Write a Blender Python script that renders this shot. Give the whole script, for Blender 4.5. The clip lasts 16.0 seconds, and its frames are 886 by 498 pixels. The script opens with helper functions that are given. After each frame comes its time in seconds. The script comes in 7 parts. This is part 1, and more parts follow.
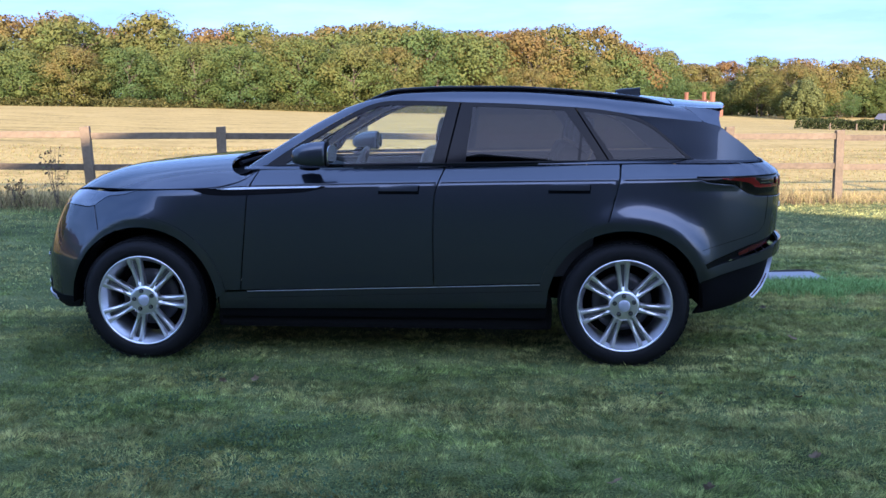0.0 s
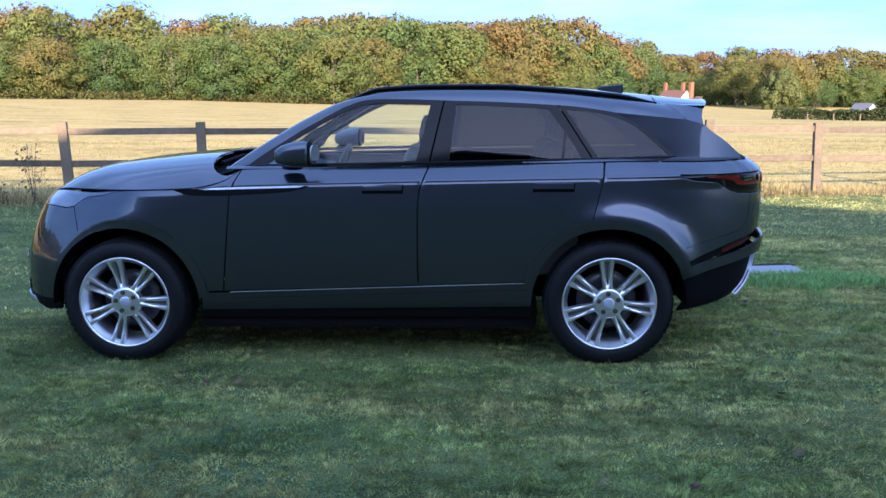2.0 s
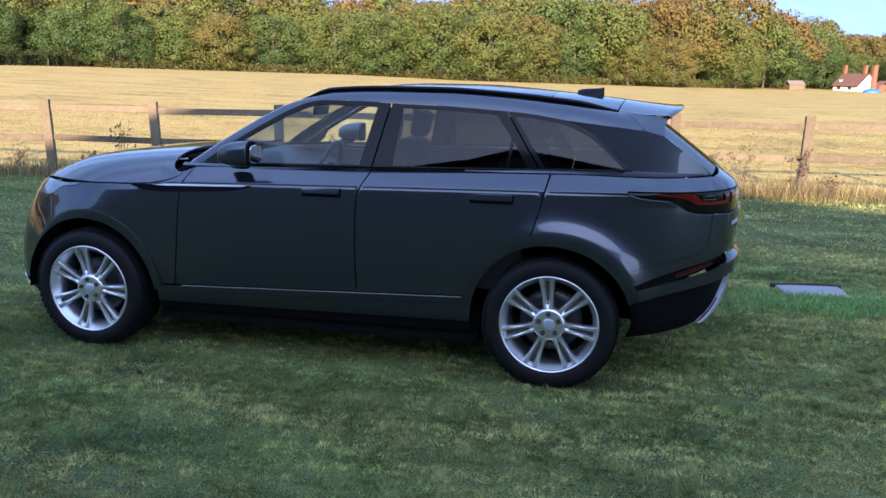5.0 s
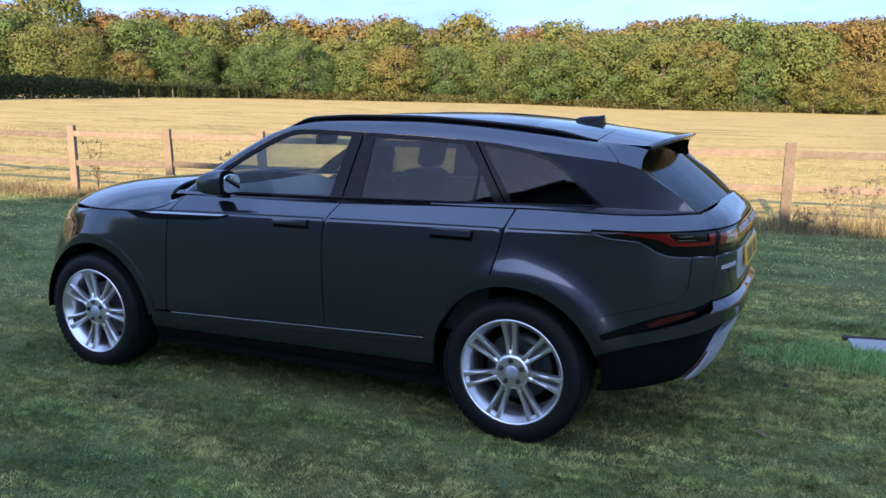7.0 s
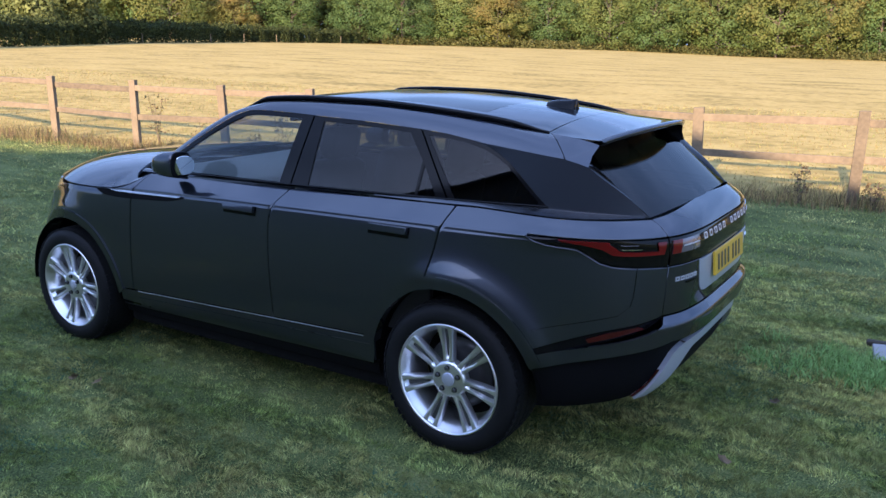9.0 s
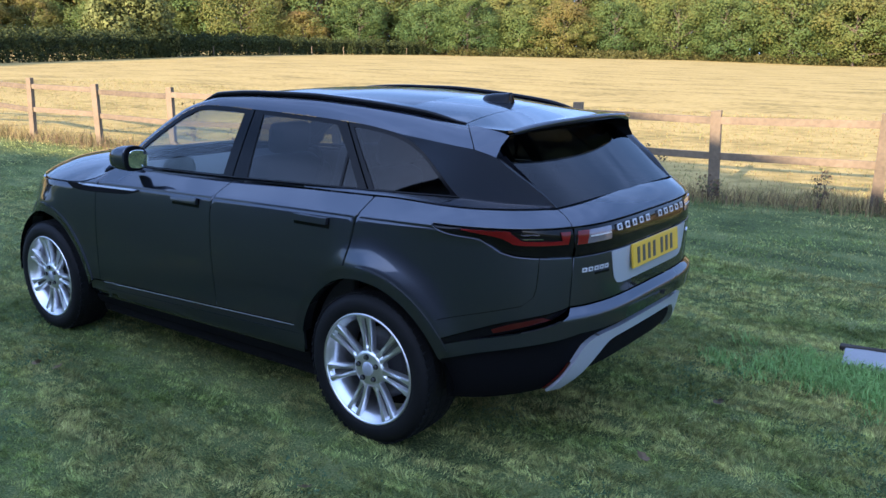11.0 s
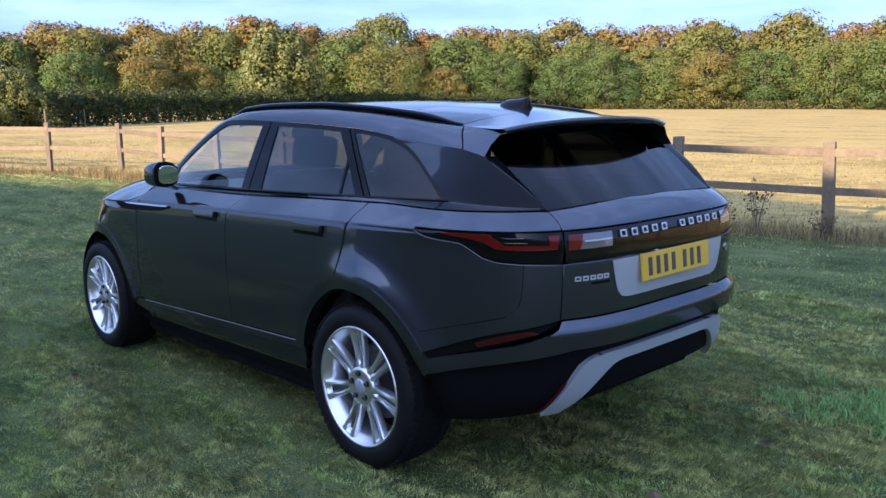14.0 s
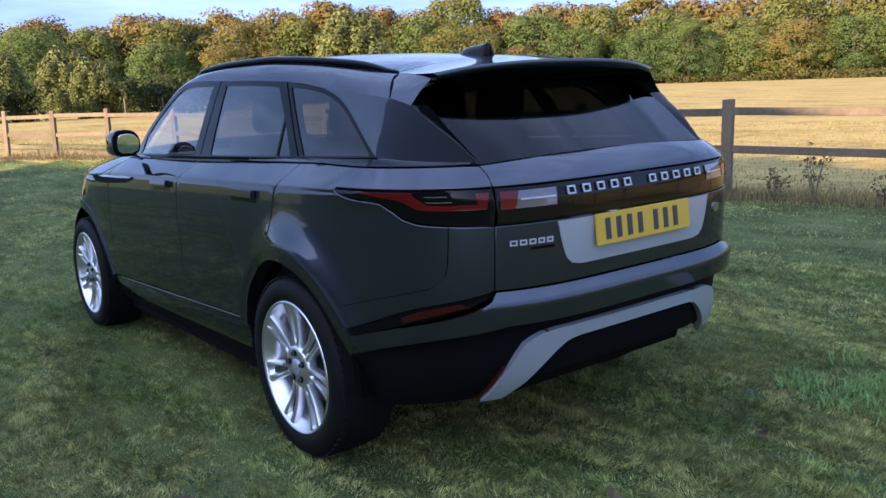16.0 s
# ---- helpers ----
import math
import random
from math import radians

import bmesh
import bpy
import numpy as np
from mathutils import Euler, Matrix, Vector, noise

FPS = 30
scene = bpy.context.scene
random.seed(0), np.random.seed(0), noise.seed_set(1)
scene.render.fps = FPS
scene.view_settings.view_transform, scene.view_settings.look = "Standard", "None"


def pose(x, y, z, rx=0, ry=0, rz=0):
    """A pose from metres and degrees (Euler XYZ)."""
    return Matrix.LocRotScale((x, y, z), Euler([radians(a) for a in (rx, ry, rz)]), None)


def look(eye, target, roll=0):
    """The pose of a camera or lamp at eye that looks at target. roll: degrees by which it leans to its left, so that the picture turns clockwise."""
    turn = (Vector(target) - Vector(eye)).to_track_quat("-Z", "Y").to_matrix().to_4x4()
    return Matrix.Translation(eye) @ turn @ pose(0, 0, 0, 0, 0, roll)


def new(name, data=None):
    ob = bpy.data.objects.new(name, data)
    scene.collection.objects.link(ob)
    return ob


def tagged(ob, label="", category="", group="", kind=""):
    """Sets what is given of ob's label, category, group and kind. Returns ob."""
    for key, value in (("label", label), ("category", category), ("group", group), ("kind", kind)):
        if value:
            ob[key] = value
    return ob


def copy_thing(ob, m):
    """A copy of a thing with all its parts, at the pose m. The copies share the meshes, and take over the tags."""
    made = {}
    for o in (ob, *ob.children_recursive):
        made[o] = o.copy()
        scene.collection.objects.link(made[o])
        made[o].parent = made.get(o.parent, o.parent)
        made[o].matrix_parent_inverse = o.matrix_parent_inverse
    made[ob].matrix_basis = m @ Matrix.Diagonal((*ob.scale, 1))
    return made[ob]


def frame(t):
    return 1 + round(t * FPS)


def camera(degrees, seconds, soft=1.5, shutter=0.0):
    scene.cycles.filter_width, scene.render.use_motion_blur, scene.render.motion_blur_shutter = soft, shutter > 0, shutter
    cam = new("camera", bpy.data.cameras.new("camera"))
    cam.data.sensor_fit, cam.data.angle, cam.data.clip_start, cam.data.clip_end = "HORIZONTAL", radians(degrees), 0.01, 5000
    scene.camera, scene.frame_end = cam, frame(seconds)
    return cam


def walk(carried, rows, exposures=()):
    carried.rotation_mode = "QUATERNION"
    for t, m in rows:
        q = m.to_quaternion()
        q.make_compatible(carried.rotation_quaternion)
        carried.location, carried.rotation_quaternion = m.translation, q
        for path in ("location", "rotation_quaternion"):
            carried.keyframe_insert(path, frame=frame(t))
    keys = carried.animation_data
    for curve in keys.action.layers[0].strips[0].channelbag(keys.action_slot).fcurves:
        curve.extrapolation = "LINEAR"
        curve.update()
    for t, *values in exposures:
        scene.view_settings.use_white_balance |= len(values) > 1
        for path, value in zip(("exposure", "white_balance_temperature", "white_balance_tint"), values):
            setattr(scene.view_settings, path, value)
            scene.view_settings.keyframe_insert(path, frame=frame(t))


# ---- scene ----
cam = camera(55.9, 16.0)
PATH = [
    (0, (2.175, -5.712, 1.521), (2.029, -3.747, 1.181), -0.3),
    (0.5, (2.134, -5.692, 1.479), (2.012, -3.721, 1.162), 0.5),
    (1, (2.118, -5.663, 1.463), (2.011, -3.693, 1.134), 1.5),
    (1.5, (2.105, -5.657, 1.474), (2.01, -3.69, 1.127), 0.8),
    (2, (2.155, -5.692, 1.564), (2.054, -3.727, 1.203), -0.5),
    (2.5, (2.317, -5.775, 1.613), (2.187, -3.812, 1.248), 0.5),
    (3, (2.523, -5.821, 1.655), (2.341, -3.861, 1.297), 0.9),
    (5.5, (3.592, -5.197, 1.71), (3.044, -3.319, 1.293), -0.1),
    (6, (3.863, -5.101, 1.703), (3.211, -3.253, 1.306), -0.7),
    (6.5, (4.067, -4.944, 1.701), (3.3, -3.136, 1.325), -0.0),
    (7, (4.287, -4.713, 1.707), (3.444, -2.934, 1.358), 0.1),
    (7.5, (4.543, -4.577, 1.72), (3.649, -2.824, 1.359), -0.0),
    (8, (4.712, -4.436, 1.816), (3.771, -2.721, 1.401), 0.5),
    (8.5, (4.764, -4.21, 1.864), (3.767, -2.532, 1.428), 1.0),
    (9, (4.816, -4.048, 1.894), (3.777, -2.406, 1.42), 0.4),
    (11.5, (5.499, -3.679, 1.777), (4.3, -2.145, 1.322), 0.6),
    (12, (5.519, -3.706, 1.737), (4.299, -2.191, 1.271), 1.5),
    (12.5, (5.531, -3.513, 1.673), (4.277, -2.013, 1.252), 1.6),
    (13, (5.548, -3.342, 1.638), (4.236, -1.877, 1.272), 0.6),
    (13.5, (5.672, -3.251, 1.597), (4.289, -1.843, 1.27), -0.2),
    (14, (5.748, -3.106, 1.556), (4.31, -1.753, 1.238), -1.1),
    (14.5, (5.73, -2.941, 1.534), (4.255, -1.628, 1.214), -2.2),
    (15, (5.789, -2.772, 1.476), (4.279, -1.499, 1.161), -2.3),
    (15.5, (5.829, -2.589, 1.437), (4.292, -1.354, 1.099), -2.8),
    (16, (5.817, -2.423, 1.407), (4.259, -1.22, 1.051), -2.8),
]
walk(cam, [(t, look(e, g, r)) for t, e, g, r in PATH], [(0, 2.58, 5830, 23), (1, 2.54, 5580, 21), (3, 2.83, 6000, 20), (5.5, 2.50, 6290, 21), (9, 2.52, 6350, 21), (11.5, 2.74, 6100, 18), (13, 3.07, 6170, 21), (14, 2.50, 6280, 24), (15, 2.39, 6420, 24), (15.5, 2.36, 6500, 24), (16, 2.47, 6720, 24)])

# ---------------------------------------------------------------- world, sun
SUN_AZ, SUN_EL = 170.4, 17.0     # degrees: compass-like angle of the sun from +y, clockwise; height
world = bpy.data.worlds.new("sky")
scene.world = world
world.use_nodes = True
wn, wl = world.node_tree.nodes, world.node_tree.links
wn.clear()
w_out = wn.new("ShaderNodeOutputWorld")
w_bg = wn.new("ShaderNodeBackground")
w_sky = wn.new("ShaderNodeTexSky")
w_sky.sky_type = "NISHITA"
w_sky.sun_disc = False
w_sky.sun_elevation = radians(SUN_EL)
w_sky.sun_rotation = radians(SUN_AZ)
w_sky.dust_density = 0.4
w_sky.ozone_density = 3.0
# thin streaks of high cloud
w_tc = wn.new("ShaderNodeTexCoord")
w_map = wn.new("ShaderNodeMapping")
w_map.inputs["Scale"].default_value = (1.6, 1.6, 9.0)
w_noise = wn.new("ShaderNodeTexNoise")
w_noise.inputs["Scale"].default_value = 1.7
w_noise.inputs["Detail"].default_value = 6
w_noise.inputs["Roughness"].default_value = 0.6
w_ramp = wn.new("ShaderNodeValToRGB")
w_ramp.color_ramp.elements[0].position = 0.40
w_ramp.color_ramp.elements[1].position = 0.72
w_ramp.color_ramp.elements[1].color = (0.22, 0.22, 0.22, 1)
w_mix = wn.new("ShaderNodeMix")
w_mix.data_type = "RGBA"
w_mix.inputs[7].default_value = (2.7, 3.9, 6.5, 1)
w_soft = wn.new("ShaderNodeGamma")
w_soft.inputs["Gamma"].default_value = 0.32
w_sat = wn.new("ShaderNodeMix")             # clear morning blue
w_sat.data_type = "RGBA"
w_sat.blend_type = "MULTIPLY"
w_sat.inputs[0].default_value = 1.0
w_sat.inputs[7].default_value = (0.465, 0.71, 1.145, 1)
wl.new(w_tc.outputs["Generated"], w_map.inputs["Vector"])
wl.new(w_map.outputs[0], w_noise.inputs["Vector"])
wl.new(w_noise.outputs["Fac"], w_ramp.inputs["Fac"])
w_sep = wn.new("ShaderNodeSeparateXYZ")
w_high = wn.new("ShaderNodeMapRange")      # added brightening overhead, out of view, in the cloud colour, to light the lawn
w_high.interpolation_type = "SMOOTHSTEP"
w_high.inputs["From Min"].default_value = 0.38
w_high.inputs["From Max"].default_value = 0.82
w_high.inputs["To Max"].default_value = 0.24
w_add = wn.new("ShaderNodeMath")
w_add.operation = "ADD"
w_add.use_clamp = True
wl.new(w_tc.outputs["Generated"], w_sep.inputs[0])
wl.new(w_sep.outputs["Z"], w_high.inputs["Value"])
wl.new(w_high.outputs[0], w_add.inputs[0])
wl.new(w_ramp.outputs["Color"], w_add.inputs[1])
wl.new(w_add.outputs[0], w_mix.inputs[0])
wl.new(w_sky.outputs["Color"], w_soft.inputs["Color"])
wl.new(w_soft.outputs[0], w_sat.inputs[6])
w_dot = wn.new("ShaderNodeVectorMath")     # whiter, brighter sky round the sun
w_dot.operation = "DOT_PRODUCT"
w_dot.inputs[1].default_value = (math.sin(radians(SUN_AZ)) * math.cos(radians(SUN_EL)), math.cos(radians(SUN_AZ)) * math.cos(radians(SUN_EL)), math.sin(radians(SUN_EL)))
w_near = wn.new("ShaderNodeMapRange")
w_near.interpolation_type = "SMOOTHSTEP"
w_near.inputs["From Min"].default_value, w_near.inputs["From Max"].default_value = 0.50, 1.0
w_glow = wn.new("ShaderNodeMix")
w_glow.data_type = "RGBA"
w_glow.blend_type = "MULTIPLY"
w_glow.inputs[0].default_value = 1.0
w_glow.inputs[7].default_value = (2.30, 2.55, 3.15, 1)
w_side = wn.new("ShaderNodeMix")
w_side.data_type = "RGBA"
wl.new(w_tc.outputs["Generated"], w_dot.inputs[0])
wl.new(w_dot.outputs["Value"], w_near.inputs["Value"])
wl.new(w_near.outputs[0], w_side.inputs[0])
wl.new(w_soft.outputs[0], w_glow.inputs[6])
wl.new(w_sat.outputs[2], w_side.inputs[6])
wl.new(w_glow.outputs[2], w_side.inputs[7])
wl.new(w_side.outputs[2], w_mix.inputs[6])
wl.new(w_mix.outputs[2], w_bg.inputs["Color"])
wl.new(w_bg.outputs[0], w_out.inputs["Surface"])
w_bg.inputs["Strength"].default_value = 0.128

sun = new("sun", bpy.data.lights.new("sun", "SUN"))
sun.data.energy = 2.8
sun.data.angle = radians(0.6)
sun.data.color = (1.0, 0.81, 0.55)
_az, _el = radians(SUN_AZ), radians(SUN_EL)
SUN_DIR = Vector((math.sin(_az) * math.cos(_el), math.cos(_az) * math.cos(_el), math.sin(_el)))
sun.matrix_world = look(SUN_DIR * 60, (0, 0, 0))


# ---------------------------------------------------------------- materials
def material(name, color=(0.5, 0.5, 0.5), rough=0.5, metal=0.0, coat=0.0, grain=0.0, scale=40.0, bump=0.0,
             island=0.0, stains=0.0, stain_scale=3.0, spec=0.5):
    """A principled material with fine grain, broad stains, bump, and a shift per object."""
    m = bpy.data.materials.new(name)
    m.use_nodes = True
    nt = m.node_tree
    b = nt.nodes["Principled BSDF"]
    b.inputs["Base Color"].default_value = (*color, 1)
    b.inputs["Roughness"].default_value = rough
    b.inputs["Metallic"].default_value = metal
    b.inputs["Specular IOR Level"].default_value = spec
    if coat:
        b.inputs["Coat Weight"].default_value = coat
        b.inputs["Coat Roughness"].default_value = 0.02
        b.inputs["Coat IOR"].default_value = 1.5
    if not (grain or bump or island or stains):
        return m
    tc = nt.nodes.new("ShaderNodeTexCoord")
    n1 = nt.nodes.new("ShaderNodeTexNoise")
    n1.inputs["Scale"].default_value = scale
    n1.inputs["Detail"].default_value = 4
    n2 = nt.nodes.new("ShaderNodeTexNoise")
    n2.inputs["Scale"].default_value = stain_scale
    n2.inputs["Detail"].default_value = 3
    nt.links.new(tc.outputs["Object"], n1.inputs["Vector"])
    nt.links.new(tc.outputs["Object"], n2.inputs["Vector"])

    def maths(op, a, c):
        q = nt.nodes.new("ShaderNodeMath")
        q.operation = op
        for i, v in enumerate((a, c)):
            if isinstance(v, (int, float)):
                q.inputs[i].default_value = v
            else:
                nt.links.new(v, q.inputs[i])
        return q.outputs[0]
    val = maths("ADD", maths("MULTIPLY", maths("SUBTRACT", n1.outputs["Fac"], 0.5), 2 * grain),
                maths("MULTIPLY", maths("SUBTRACT", n2.outputs["Fac"], 0.5), 2 * stains))
    if island:
        oi = nt.nodes.new("ShaderNodeObjectInfo")
        val = maths("ADD", val, maths("MULTIPLY", maths("SUBTRACT", oi.outputs["Random"], 0.5), 2 * island))
    hsv = nt.nodes.new("ShaderNodeHueSaturation")
    hsv.inputs["Color"].default_value = (*color, 1)
    nt.links.new(maths("ADD", val, 1.0), hsv.inputs["Value"])
    nt.links.new(hsv.outputs[0], b.inputs["Base Color"])
    if bump:
        bp = nt.nodes.new("ShaderNodeBump")
        bp.inputs["Strength"].default_value = bump
        bp.inputs["Distance"].default_value = 0.01
        nt.links.new(n1.outputs["Fac"], bp.inputs["Height"])
        nt.links.new(bp.outputs[0], b.inputs["Normal"])
    return m


def glass(name, tint, gloss=0.05, rim=0.9):
    """A thin pane: tinted see-through with Fresnel gloss."""
    m = bpy.data.materials.new(name)
    m.use_nodes = True
    nt = m.node_tree
    nt.nodes.clear()
    out = nt.nodes.new("ShaderNodeOutputMaterial")
    tr = nt.nodes.new("ShaderNodeBsdfTransparent")
    tr.inputs["Color"].default_value = (*tint, 1)
    gl = nt.nodes.new("ShaderNodeBsdfGlossy")
    gl.inputs["Roughness"].default_value = 0.01
    lw = nt.nodes.new("ShaderNodeLayerWeight")
    lw.inputs["Blend"].default_value = 0.5
    pw = nt.nodes.new("ShaderNodeMath")
    pw.operation = "POWER"
    pw.inputs[1].default_value = 3.0
    fr = nt.nodes.new("ShaderNodeMath")
    fr.operation = "MULTIPLY_ADD"
    fr.inputs[1].default_value = rim
    fr.inputs[2].default_value = gloss
    nt.links.new(lw.outputs["Facing"], pw.inputs[0])
    nt.links.new(pw.outputs[0], fr.inputs[0])
    mx = nt.nodes.new("ShaderNodeMixShader")
    nt.links.new(fr.outputs[0], mx.inputs[0])
    nt.links.new(tr.outputs[0], mx.inputs[1])
    nt.links.new(gl.outputs[0], mx.inputs[2])
    nt.links.new(mx.outputs[0], out.inputs["Surface"])
    return m


def leafy(name, hues, value=1.0, translucent=0.25, by_object=True, spread=0.4, patches=0.0, dry=None):
    """Leaves: colours picked per tree and shifted per leaf clump."""
    m = bpy.data.materials.new(name)
    m.use_nodes = True
    nt = m.node_tree
    b = nt.nodes["Principled BSDF"]
    b.inputs["Roughness"].default_value = 0.75
    b.inputs["Specular IOR Level"].default_value = 0.15
    oi = nt.nodes.new("ShaderNodeObjectInfo")
    ge = nt.nodes.new("ShaderNodeNewGeometry")
    ramp = nt.nodes.new("ShaderNodeValToRGB")
    ramp.color_ramp.interpolation = "CONSTANT" if by_object else "LINEAR"
    els = ramp.color_ramp.elements
    while len(els) < len(hues):
        els.new(0.5)
    for i, (e, c) in enumerate(zip(els, hues)):
        e.position = i / len(hues) if by_object else i / max(1, len(hues) - 1)
        e.color = (*[v * value for v in c], 1)
    nt.links.new(oi.outputs["Random"] if by_object else ge.outputs["Random Per Island"], ramp.inputs["Fac"])
    mp = nt.nodes.new("ShaderNodeMapRange")
    mp.inputs["To Min"].default_value = 1 - spread
    mp.inputs["To Max"].default_value = 1 + spread
    nt.links.new(ge.outputs["Random Per Island"], mp.inputs["Value"])
    mh = nt.nodes.new("ShaderNodeMapRange")
    mh.inputs["To Min"].default_value = 0.485
    mh.inputs["To Max"].default_value = 0.515
    nt.links.new(ge.outputs["Random Per Island"], mh.inputs["Value"])
    hsv = nt.nodes.new("ShaderNodeHueSaturation")
    if dry:
        tc = nt.nodes.new("ShaderNodeTexCoord")
        mpd = nt.nodes.new("ShaderNodeMapping")
        mpd.inputs["Scale"].default_value = (0.55, 1.7, 1)
        nt.links.new(tc.outputs["Object"], mpd.inputs["Vector"])
        nd = nt.nodes.new("ShaderNodeTexNoise")
        nd.inputs["Scale"].default_value, nd.inputs["Detail"].default_value, nd.inputs["Roughness"].default_value = 0.9, 6, 0.65
        rd = nt.nodes.new("ShaderNodeMapRange")
        rd.inputs["From Min"].default_value, rd.inputs["From Max"].default_value = 0.42, 0.60
        rd.inputs["To Max"].default_value = 0.80
        md = nt.nodes.new("ShaderNodeMix")
        md.data_type = "RGBA"
        md.inputs[7].default_value = (*dry, 1)
        nt.links.new(mpd.outputs[0], nd.inputs["Vector"])
        sep = nt.nodes.new("ShaderNodeSeparateXYZ")
        east = nt.nodes.new("ShaderNodeMapRange")        # drier away from the car; paleness also paints in the open side's brighter light
        east.interpolation_type = "SMOOTHSTEP"
        east.inputs["From Min"].default_value, east.inputs["From Max"].default_value = 3.5, 6.0
        east.inputs["To Max"].default_value = 0.12
        both = nt.nodes.new("ShaderNodeMath")
        nt.links.new(tc.outputs["Object"], sep.inputs[0])
        nt.links.new(sep.outputs["X"], east.inputs["Value"])
        nt.links.new(nd.outputs["Fac"], both.inputs[0])
        nt.links.new(east.outputs[0], both.inputs[1])
        nt.links.new(both.outputs[0], rd.inputs["Value"])
        nt.links.new(rd.outputs[0], md.inputs[0])
        nt.links.new(ramp.outputs[0], md.inputs[6])
        nt.links.new(md.outputs[2], hsv.inputs["Color"])
    else:
        nt.links.new(ramp.outputs[0], hsv.inputs["Color"])
    val = mp.outputs[0]
    if patches:
        tc = nt.nodes.new("ShaderNodeTexCoord")
        mpp = nt.nodes.new("ShaderNodeMapping")       # swathes of the mower run along x
        mpp.inputs["Scale"].default_value = (0.55, 1.9, 1)
        nt.links.new(tc.outputs["Object"], mpp.inputs["Vector"])
        for sc, amount in ((1.3, patches * 0.7), (6.0, patches * 0.8), (21.0, patches * 0.75), (48.0, patches * 0.6)):
            nz = nt.nodes.new("ShaderNodeTexNoise")
            nz.inputs["Scale"].default_value = sc
            nz.inputs["Detail"].default_value = 3
            rg = nt.nodes.new("ShaderNodeMapRange")
            rg.inputs["From Min"].default_value, rg.inputs["From Max"].default_value = 0.3, 0.7
            rg.inputs["To Min"].default_value, rg.inputs["To Max"].default_value = 1 - amount, 1 + amount
            ml = nt.nodes.new("ShaderNodeMath")
            ml.operation = "MULTIPLY"
            nt.links.new(mpp.outputs[0] if sc < 10 else tc.outputs["Object"], nz.inputs["Vector"])
            nt.links.new(nz.outputs["Fac"], rg.inputs["Value"])
            nt.links.new(val, ml.inputs[0])
            nt.links.new(rg.outputs[0], ml.inputs[1])
            val = ml.outputs[0]
    nt.links.new(val, hsv.inputs["Value"])
    nt.links.new(mh.outputs[0], hsv.inputs["Hue"])
    nt.links.new(hsv.outputs[0], b.inputs["Base Color"])
    if translucent:
        out = nt.nodes["Material Output"]
        tl = nt.nodes.new("ShaderNodeBsdfTranslucent")
        mx = nt.nodes.new("ShaderNodeMixShader")
        mx.inputs[0].default_value = translucent
        nt.links.new(hsv.outputs[0], tl.inputs["Color"])
        nt.links.new(b.outputs[0], mx.inputs[1])
        nt.links.new(tl.outputs[0], mx.inputs[2])
        nt.links.new(mx.outputs[0], out.inputs["Surface"])
    return m


def canopy(name, stops, shift):
    """Woodland leaves: each tree has its own stage between green and autumn, further on in places and towards the top."""
    m = leafy(name, [(0.1, 0.1, 0.03), (0.1, 0.1, 0.03)], translucent=0.36, spread=0.07)
    nt = m.node_tree
    ramp = [n for n in nt.nodes if n.type == "VALTORGB"][0]
    ramp.color_ramp.interpolation = "LINEAR"
    els = ramp.color_ramp.elements
    while len(els) < len(stops):
        els.new(0.5)
    for i, (e, c) in enumerate(zip(els, stops)):
        e.position, e.color = i / (len(stops) - 1), (*c, 1)
    oi = [n for n in nt.nodes if n.type == "OBJECT_INFO"][0]
    tc = nt.nodes.new("ShaderNodeTexCoord")
    nz = nt.nodes.new("ShaderNodeTexNoise")
    nz.inputs["Scale"].default_value, nz.inputs["Detail"].default_value = 0.22, 3
    sp = nt.nodes.new("ShaderNodeSeparateXYZ")
    nt.links.new(tc.outputs["Object"], nz.inputs["Vector"])
    nt.links.new(tc.outputs["Object"], sp.inputs[0])
    total = None
    for out, k, c in ((oi.outputs["Random"], 0.62, shift), (nz.outputs["Fac"], 0.9, -0.45), (sp.outputs["Z"], 0.022, -0.16)):
        q = nt.nodes.new("ShaderNodeMath")
        q.operation = "MULTIPLY_ADD"
        q.inputs[1].default_value, q.inputs[2].default_value = k, c
        nt.links.new(out, q.inputs[0])
        if total is None:
            total = q.outputs[0]
        else:
            s = nt.nodes.new("ShaderNodeMath")
            s.operation = "ADD"
            s.use_clamp = True
            nt.links.new(total, s.inputs[0])
            nt.links.new(q.outputs[0], s.inputs[1])
            total = s.outputs[0]
    nt.links.new(total, ramp.inputs["Fac"])
    return m


